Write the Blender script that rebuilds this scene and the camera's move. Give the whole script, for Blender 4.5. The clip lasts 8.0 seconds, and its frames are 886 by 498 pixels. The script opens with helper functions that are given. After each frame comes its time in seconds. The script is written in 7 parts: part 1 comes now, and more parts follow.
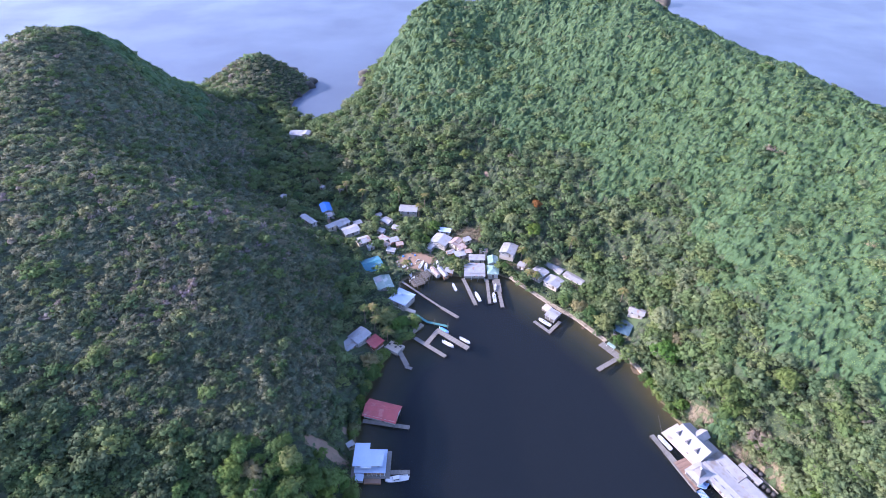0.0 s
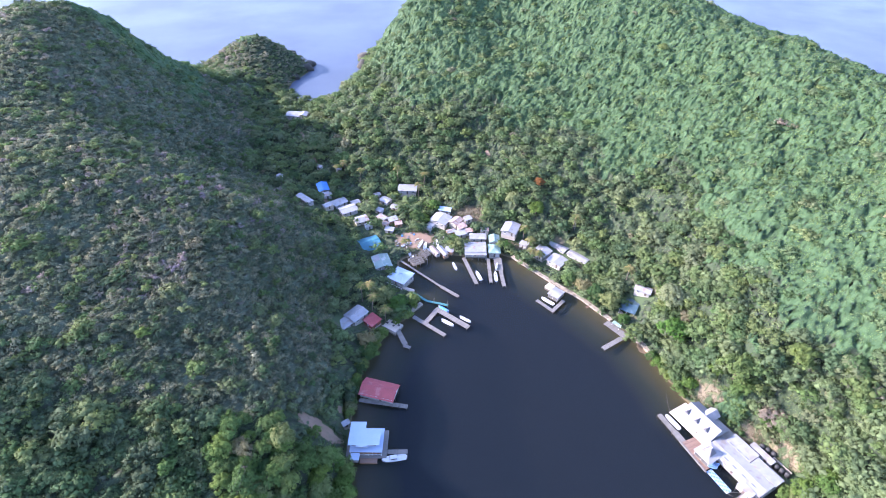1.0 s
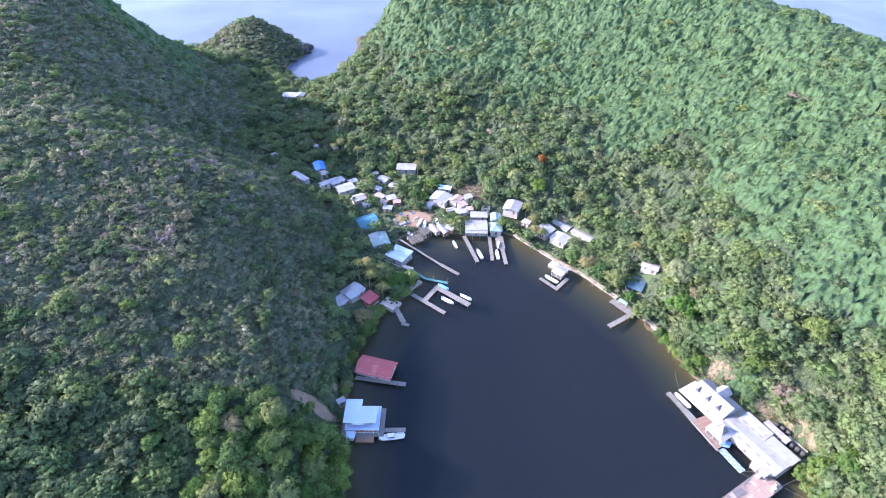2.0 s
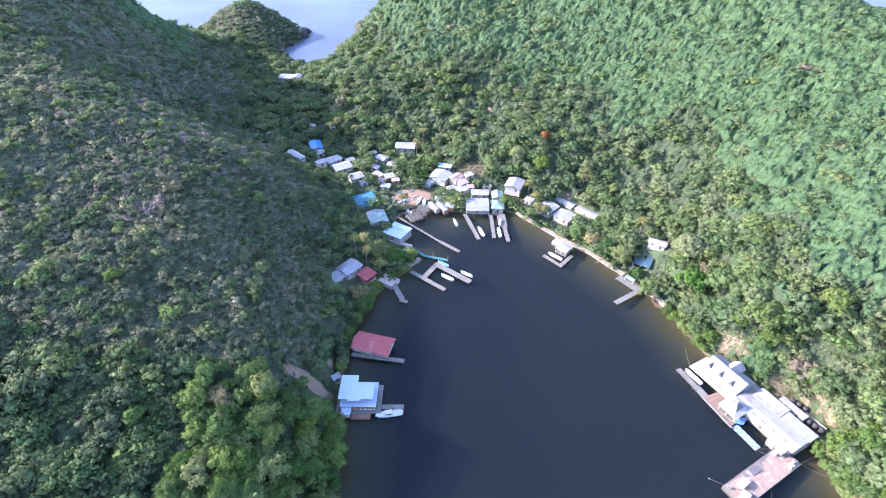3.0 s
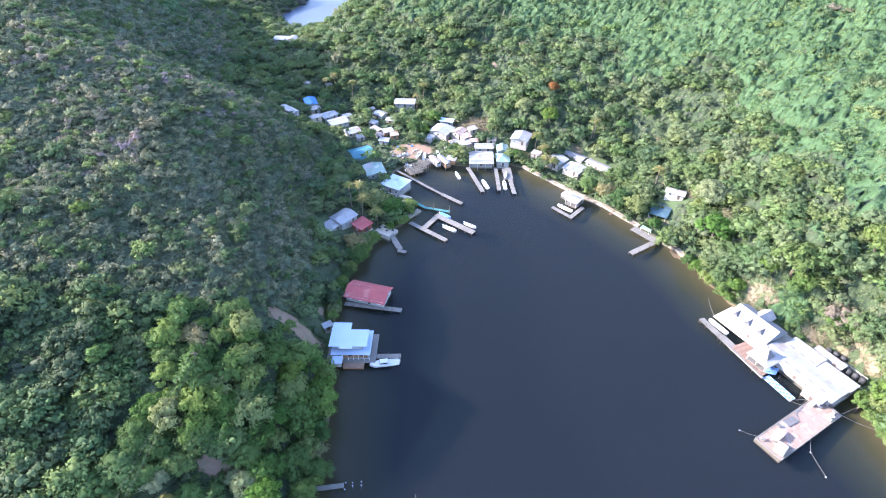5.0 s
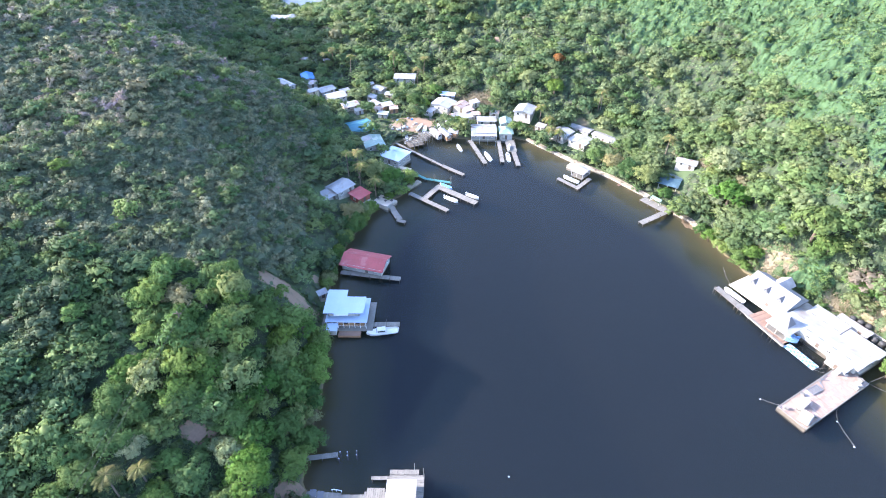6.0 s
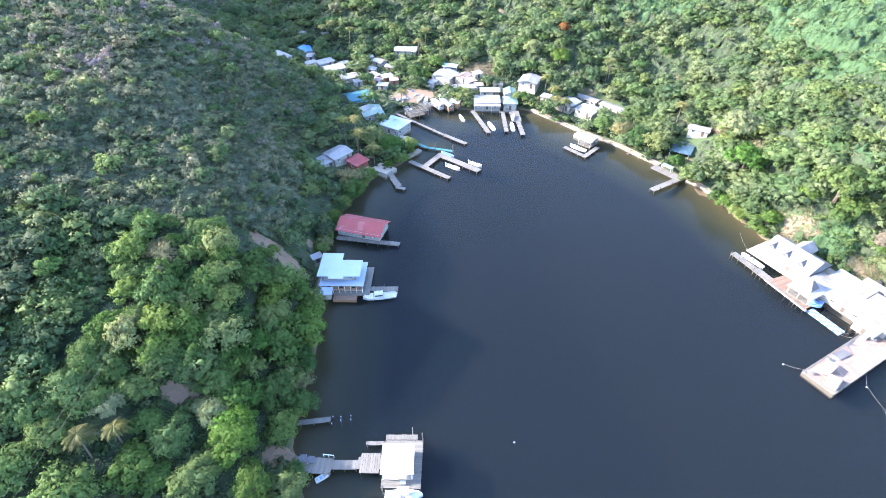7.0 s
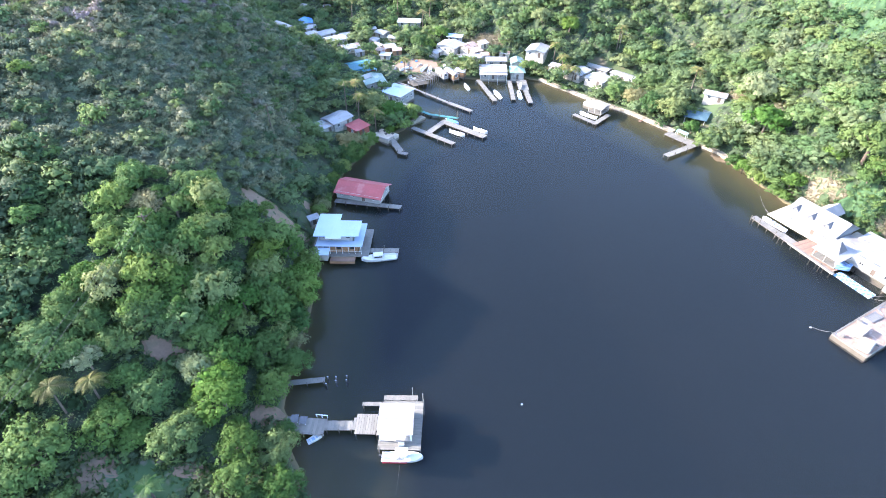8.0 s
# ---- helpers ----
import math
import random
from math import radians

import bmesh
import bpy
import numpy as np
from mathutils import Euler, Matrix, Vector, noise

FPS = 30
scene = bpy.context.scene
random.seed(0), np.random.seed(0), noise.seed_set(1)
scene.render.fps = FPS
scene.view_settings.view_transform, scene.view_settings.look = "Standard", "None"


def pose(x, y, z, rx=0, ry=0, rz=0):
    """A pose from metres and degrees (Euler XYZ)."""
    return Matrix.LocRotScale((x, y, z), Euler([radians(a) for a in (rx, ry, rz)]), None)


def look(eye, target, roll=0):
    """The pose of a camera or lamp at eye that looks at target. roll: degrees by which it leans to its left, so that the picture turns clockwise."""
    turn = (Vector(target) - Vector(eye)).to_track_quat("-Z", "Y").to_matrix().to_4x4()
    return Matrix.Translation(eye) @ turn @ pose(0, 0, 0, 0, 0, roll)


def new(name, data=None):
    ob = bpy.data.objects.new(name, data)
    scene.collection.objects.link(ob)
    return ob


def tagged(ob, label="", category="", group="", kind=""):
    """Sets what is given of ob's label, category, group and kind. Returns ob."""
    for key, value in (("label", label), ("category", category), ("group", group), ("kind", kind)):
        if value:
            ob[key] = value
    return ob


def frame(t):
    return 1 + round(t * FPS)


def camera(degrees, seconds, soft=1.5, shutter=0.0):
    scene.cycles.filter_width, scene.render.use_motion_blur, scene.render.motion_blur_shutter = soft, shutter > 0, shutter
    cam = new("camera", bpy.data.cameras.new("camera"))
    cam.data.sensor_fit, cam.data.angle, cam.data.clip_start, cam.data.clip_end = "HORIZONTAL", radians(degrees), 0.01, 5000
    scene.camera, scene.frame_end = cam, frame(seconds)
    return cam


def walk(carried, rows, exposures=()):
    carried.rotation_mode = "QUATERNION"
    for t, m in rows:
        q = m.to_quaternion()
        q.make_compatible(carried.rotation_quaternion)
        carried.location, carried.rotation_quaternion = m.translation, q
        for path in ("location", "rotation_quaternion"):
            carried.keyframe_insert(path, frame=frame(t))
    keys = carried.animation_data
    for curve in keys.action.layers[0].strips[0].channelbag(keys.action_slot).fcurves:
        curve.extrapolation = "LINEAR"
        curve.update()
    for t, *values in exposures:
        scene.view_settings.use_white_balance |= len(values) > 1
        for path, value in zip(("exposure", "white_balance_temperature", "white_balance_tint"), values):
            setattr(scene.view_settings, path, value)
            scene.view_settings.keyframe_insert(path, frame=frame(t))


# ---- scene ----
cam = camera(79.2, 8.0, soft=0.9)
PATH = [
    (0, (-1.016, 0.113, 183.242), (-1.013, 1.694, 182.018), 0.7),
    (0.5, (-0.298, 0.864, 177.779), (-0.299, 2.438, 176.546), 0.6),
    (1, (0.125, 1.228, 171.455), (0.121, 2.799, 170.217), 0.5),
    (1.5, (0.343, 1.736, 165.276), (0.338, 3.303, 164.032), 0.5),
    (3, (0.649, 2.446, 146.021), (0.643, 4.008, 144.772), 0.4),
    (3.5, (1.05, 2.677, 140.072), (1.04, 4.236, 138.818), 0.3),
    (4, (1.183, 2.914, 133.994), (1.172, 4.47, 132.738), 0.2),
    (4.5, (1.348, 3.071, 128.425), (1.334, 4.625, 127.166), 0.2),
    (6, (1.304, 3.095, 108.964), (1.284, 4.649, 107.705), 0.1),
    (6.5, (1.578, 3.195, 102.408), (1.555, 4.747, 101.147), 0.1),
    (7, (1.757, 3.177, 96.156), (1.727, 4.727, 94.893), -0.1),
    (7.5, (1.997, 3.133, 90.052), (1.96, 4.682, 88.787), -0.2),
    (8, (2.135, 3.153, 84.28), (2.087, 4.697, 83.009), -0.3),
]
EXPOSURES = [(0.0, 2.26, 5600, 34), (0.5, 2.46, 5650, 32), (1.5, 2.66, 5700, 29), (4.5, 2.89, 5850, 22), (8.0, 3.17, 6000, 15)]
walk(cam, [(t, look(eye, target, roll)) for t, eye, target, roll in PATH], EXPOSURES)

# ---- light ----
SUN_AZ, SUN_EL = radians(-84.0), radians(26.0)      # azimuth from +y towards +x
TO_SUN = Vector((math.sin(SUN_AZ) * math.cos(SUN_EL), math.cos(SUN_AZ) * math.cos(SUN_EL), math.sin(SUN_EL)))
world = bpy.data.worlds.new("sky")
scene.world = world
world.use_nodes = True
wn, wl = world.node_tree.nodes, world.node_tree.links
sky = wn.new("ShaderNodeTexSky")
sky.sky_type, sky.sun_disc = "NISHITA", False
sky.sun_elevation, sky.sun_rotation = SUN_EL, SUN_AZ
sky.air_density, sky.dust_density, sky.ozone_density = 1.0, 1.0, 1.6
wn["Background"].inputs["Strength"].default_value = 0.15
wl.new(sky.outputs[0], wn["Background"].inputs["Color"])
sun = new("sun", bpy.data.lights.new("sun", "SUN"))
sun.data.energy, sun.data.angle, sun.data.color = 2.85, radians(0.6), (1.0, 0.905, 0.75)
sun.matrix_world = look(TO_SUN * 400, (0, 0, 0))


# ---- materials ----
def material(name, a, b=None, rough=0.7, metal=0.0, scale=1.0, fine=12.0, bump=0.15, wear=None, spread=0.0):
    """A surface of two colours mixed by noise at two scales, with fine relief; wear: a third colour in patches; spread: brightness that varies from object to object."""
    b = b or tuple(c * 0.75 for c in a)
    m = bpy.data.materials.new(name)
    m.use_nodes = True
    n, l = m.node_tree.nodes, m.node_tree.links
    p = n["Principled BSDF"]
    p.inputs["Roughness"].default_value, p.inputs["Metallic"].default_value = rough, metal
    co = n.new("ShaderNodeTexCoord")
    big, small = n.new("ShaderNodeTexNoise"), n.new("ShaderNodeTexNoise")
    big.inputs["Scale"].default_value, big.inputs["Detail"].default_value = scale, 6.0
    small.inputs["Scale"].default_value, small.inputs["Detail"].default_value = fine, 4.0
    mix = n.new("ShaderNodeMix")
    mix.data_type = "RGBA"
    mix.inputs["A"].default_value, mix.inputs["B"].default_value = (*a, 1), (*b, 1)
    add = n.new("ShaderNodeMath")
    add.operation = "MULTIPLY_ADD"
    add.inputs[1].default_value, add.inputs[2].default_value = 0.5, 0.0
    ramp = n.new("ShaderNodeMapRange")
    ramp.inputs["From Min"].default_value, ramp.inputs["From Max"].default_value = 0.35, 0.68
    half = n.new("ShaderNodeMath")
    half.operation = "ADD"
    own, apart, place = n.new("ShaderNodeObjectInfo"), n.new("ShaderNodeMath"), n.new("ShaderNodeVectorMath")
    apart.operation, place.operation = "MULTIPLY", "ADD"
    apart.inputs[1].default_value = 90.0
    l.new(own.outputs["Random"], apart.inputs[0])
    l.new(co.outputs["Object"], place.inputs[0])
    l.new(apart.outputs[0], place.inputs[1])
    for t in (big, small):
        l.new(place.outputs[0], t.inputs["Vector"])
    l.new(small.outputs[0], add.inputs[0])
    scaled = n.new("ShaderNodeMath")
    scaled.operation = "MULTIPLY"
    scaled.inputs[1].default_value = 0.5
    l.new(big.outputs[0], scaled.inputs[0])
    l.new(scaled.outputs[0], half.inputs[0])
    l.new(add.outputs[0], half.inputs[1])
    l.new(half.outputs[0], ramp.inputs[0])
    l.new(ramp.outputs[0], mix.inputs["Factor"])
    colour = mix.outputs["Result"]
    if wear:
        spots = n.new("ShaderNodeTexNoise")
        spots.inputs["Scale"].default_value, spots.inputs["Detail"].default_value = scale * 0.6 + 0.1, 8.0
        cut = n.new("ShaderNodeMapRange")
        cut.inputs["From Min"].default_value, cut.inputs["From Max"].default_value = 0.54, 0.66
        l.new(place.outputs[0], spots.inputs["Vector"])
        l.new(spots.outputs[0], cut.inputs[0])
        worn = n.new("ShaderNodeMix")
        worn.data_type = "RGBA"
        worn.inputs["B"].default_value = (*wear, 1)
        l.new(cut.outputs[0], worn.inputs["Factor"])
        l.new(colour, worn.inputs["A"])
        colour = worn.outputs["Result"]
    if spread:
        info = n.new("ShaderNodeObjectInfo")
        rnd = n.new("ShaderNodeMapRange")
        rnd.inputs["To Min"].default_value, rnd.inputs["To Max"].default_value = 1 - spread, 1 + spread * 0.4
        hsv = n.new("ShaderNodeHueSaturation")
        l.new(info.outputs["Random"], rnd.inputs[0])
        l.new(rnd.outputs[0], hsv.inputs["Value"])
        l.new(colour, hsv.inputs["Color"])
        colour = hsv.outputs[0]
    l.new(colour, p.inputs["Base Color"])
    if bump:
        bp = n.new("ShaderNodeBump")
        bp.inputs["Strength"].default_value, bp.inputs["Distance"].default_value = bump, 0.05
        l.new(half.outputs[0], bp.inputs["Height"])
        l.new(bp.outputs[0], p.inputs["Normal"])
    return m


def leaf_material(name, dark, mid, light, odd, odd_share=0.06, single=False, through_leaf=0.45, grey=None):
    """Foliage: colour from tree to tree (a tint kept in the mesh, or the object's own random) and from leaf to leaf."""
    m = bpy.data.materials.new(name)
    m.use_nodes = True
    n, l = m.node_tree.nodes, m.node_tree.links
    p = n["Principled BSDF"]
    p.inputs["Roughness"].default_value = 0.62
    p.inputs["Specular IOR Level"].default_value = 0.1
    if single:
        src = n.new("ShaderNodeObjectInfo").outputs["Random"]
    else:
        at = n.new("ShaderNodeAttribute")
        at.attribute_name = "tint"
        src = at.outputs["Fac"]
    ramp = n.new("ShaderNodeValToRGB")
    e = ramp.color_ramp.elements
    e[0].position, e[0].color = 0.0, (*dark, 1)
    e[1].position, e[1].color = 1.0, (*odd, 1)
    for at_, c in ((0.4, mid), (1.0 - odd_share - 0.22, light), (1.0 - odd_share - 0.02, grey or light)):
        k = e.new(at_)
        k.color = (*c, 1)
    l.new(src, ramp.inputs[0])
    geo = n.new("ShaderNodeNewGeometry")
    rnd = n.new("ShaderNodeMapRange")
    rnd.inputs["To Min"].default_value, rnd.inputs["To Max"].default_value = 0.8, 1.18
    l.new(geo.outputs["Random Per Island"], rnd.inputs[0])
    hsv = n.new("ShaderNodeHueSaturation")
    l.new(rnd.outputs[0], hsv.inputs["Value"])
    l.new(ramp.outputs[0], hsv.inputs["Color"])
    # each plant leans a little to yellow or to blue, and is fresher or greyer than the next
    for socket, times, lo, hi in (("Hue", 37.0, 0.488 if single else 0.474, 0.51), ("Saturation", 53.0, 0.95 if single else 0.88, 1.15)):
        turn, part_, span = n.new("ShaderNodeMath"), n.new("ShaderNodeMath"), n.new("ShaderNodeMapRange")
        turn.operation, part_.operation = "MULTIPLY", "FRACT"
        turn.inputs[1].default_value = times
        span.inputs["To Min"].default_value, span.inputs["To Max"].default_value = lo, hi
        l.new(src, turn.inputs[0])
        l.new(turn.outputs[0], part_.inputs[0])
        l.new(part_.outputs[0], span.inputs[0])
        l.new(span.outputs[0], hsv.inputs[socket])
    l.new(hsv.outputs[0], p.inputs["Base Color"])
    tr = n.new("ShaderNodeBsdfTranslucent")
    l.new(hsv.outputs[0], tr.inputs["Color"])
    ms = n.new("ShaderNodeMixShader")
    ms.inputs[0].default_value = through_leaf
    l.new(p.outputs[0], ms.inputs[1])
    l.new(tr.outputs[0], ms.inputs[2])
    l.new(ms.outputs[0], n["Material Output"].inputs["Surface"])
    return m


def ground_material():
    """Earth by height: a bed that darkens with depth under water, sand at the water's edge, brown soil and low green
    above.
    """
    m = material("ground_soil", (0.11, 0.085, 0.055), (0.065, 0.06, 0.032), 0.95, scale=0.08, fine=1.3, bump=0.5)
    n, l = m.node_tree.nodes, m.node_tree.links
    p = n["Principled BSDF"]
    soil = p.inputs["Base Color"].links[0].from_socket
    geo = n.new("ShaderNodeNewGeometry")
    xyz = n.new("ShaderNodeSeparateXYZ")
    l.new(geo.outputs["Position"], xyz.inputs[0])
    grass_noise = n.new("ShaderNodeTexNoise")
    grass_noise.inputs["Scale"].default_value, grass_noise.inputs["Detail"].default_value = 0.09, 7.0
    l.new(geo.outputs["Position"], grass_noise.inputs["Vector"])
    gcut = n.new("ShaderNodeMapRange")
    gcut.inputs["From Min"].default_value, gcut.inputs["From Max"].default_value = 0.34, 0.46
    l.new(grass_noise.outputs[0], gcut.inputs[0])
    grass = n.new("ShaderNodeMix")
    grass.data_type = "RGBA"
    grass.inputs["B"].default_value = (0.05, 0.075, 0.03, 1)
    l.new(gcut.outputs[0], grass.inputs["Factor"])
    l.new(soil, grass.inputs["A"])
    # bed colour from near black in the deep to amber in the shallows
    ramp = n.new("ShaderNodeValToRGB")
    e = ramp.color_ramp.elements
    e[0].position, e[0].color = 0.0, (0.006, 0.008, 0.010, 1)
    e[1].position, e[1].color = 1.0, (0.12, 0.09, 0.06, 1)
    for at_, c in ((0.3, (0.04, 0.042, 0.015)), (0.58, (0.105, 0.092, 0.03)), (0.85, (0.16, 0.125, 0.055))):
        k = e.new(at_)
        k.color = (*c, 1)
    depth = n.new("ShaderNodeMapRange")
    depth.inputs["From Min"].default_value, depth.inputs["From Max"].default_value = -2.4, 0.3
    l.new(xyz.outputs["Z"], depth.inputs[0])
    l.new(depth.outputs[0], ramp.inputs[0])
    over = n.new("ShaderNodeMapRange")
    over.inputs["From Min"].default_value, over.inputs["From Max"].default_value = 0.1, 0.45
    l.new(xyz.outputs["Z"], over.inputs[0])
    last = n.new("ShaderNodeMix")
    last.data_type = "RGBA"
    l.new(over.outputs[0], last.inputs["Factor"])
    l.new(ramp.outputs[0], last.inputs["A"])
    l.new(grass.outputs["Result"], last.inputs["B"])
    l.new(last.outputs["Result"], p.inputs["Base Color"])
    return m


def water_material(name, base, rough, wave, height, alpha):
    m = bpy.data.materials.new(name)
    m.use_nodes = True
    n, l = m.node_tree.nodes, m.node_tree.links
    p = n["Principled BSDF"]
    p.inputs["Base Color"].default_value = (*base, 1)
    p.inputs["Roughness"].default_value, p.inputs["IOR"].default_value = rough, 1.33
    p.inputs["Alpha"].default_value = alpha
    p.inputs["Specular IOR Level"].default_value = 0.37
    geo = n.new("ShaderNodeNewGeometry")
    big, small = n.new("ShaderNodeTexNoise"), n.new("ShaderNodeTexNoise")
    big.inputs["Scale"].default_value, big.inputs["Detail"].default_value = wave, 5.0
    small.inputs["Scale"].default_value, small.inputs["Detail"].default_value = 0.012, 4.0
    for t in (big, small):
        l.new(geo.outputs["Position"], t.inputs["Vector"])
    bp = n.new("ShaderNodeBump")
    bp.inputs["Strength"].default_value, bp.inputs["Distance"].default_value = 1.0, height
    l.new(big.outputs[0], bp.inputs["Height"])
    l.new(bp.outputs[0], p.inputs["Normal"])
    r = n.new("ShaderNodeMapRange")
    r.inputs["From Min"].default_value, r.inputs["From Max"].default_value = 0.35, 0.65
    r.inputs["To Min"].default_value, r.inputs["To Max"].default_value = rough * 0.85, rough * 1.15
    l.new(small.outputs[0], r.inputs[0])
    l.new(r.outputs[0], p.inputs["Roughness"])
    return m


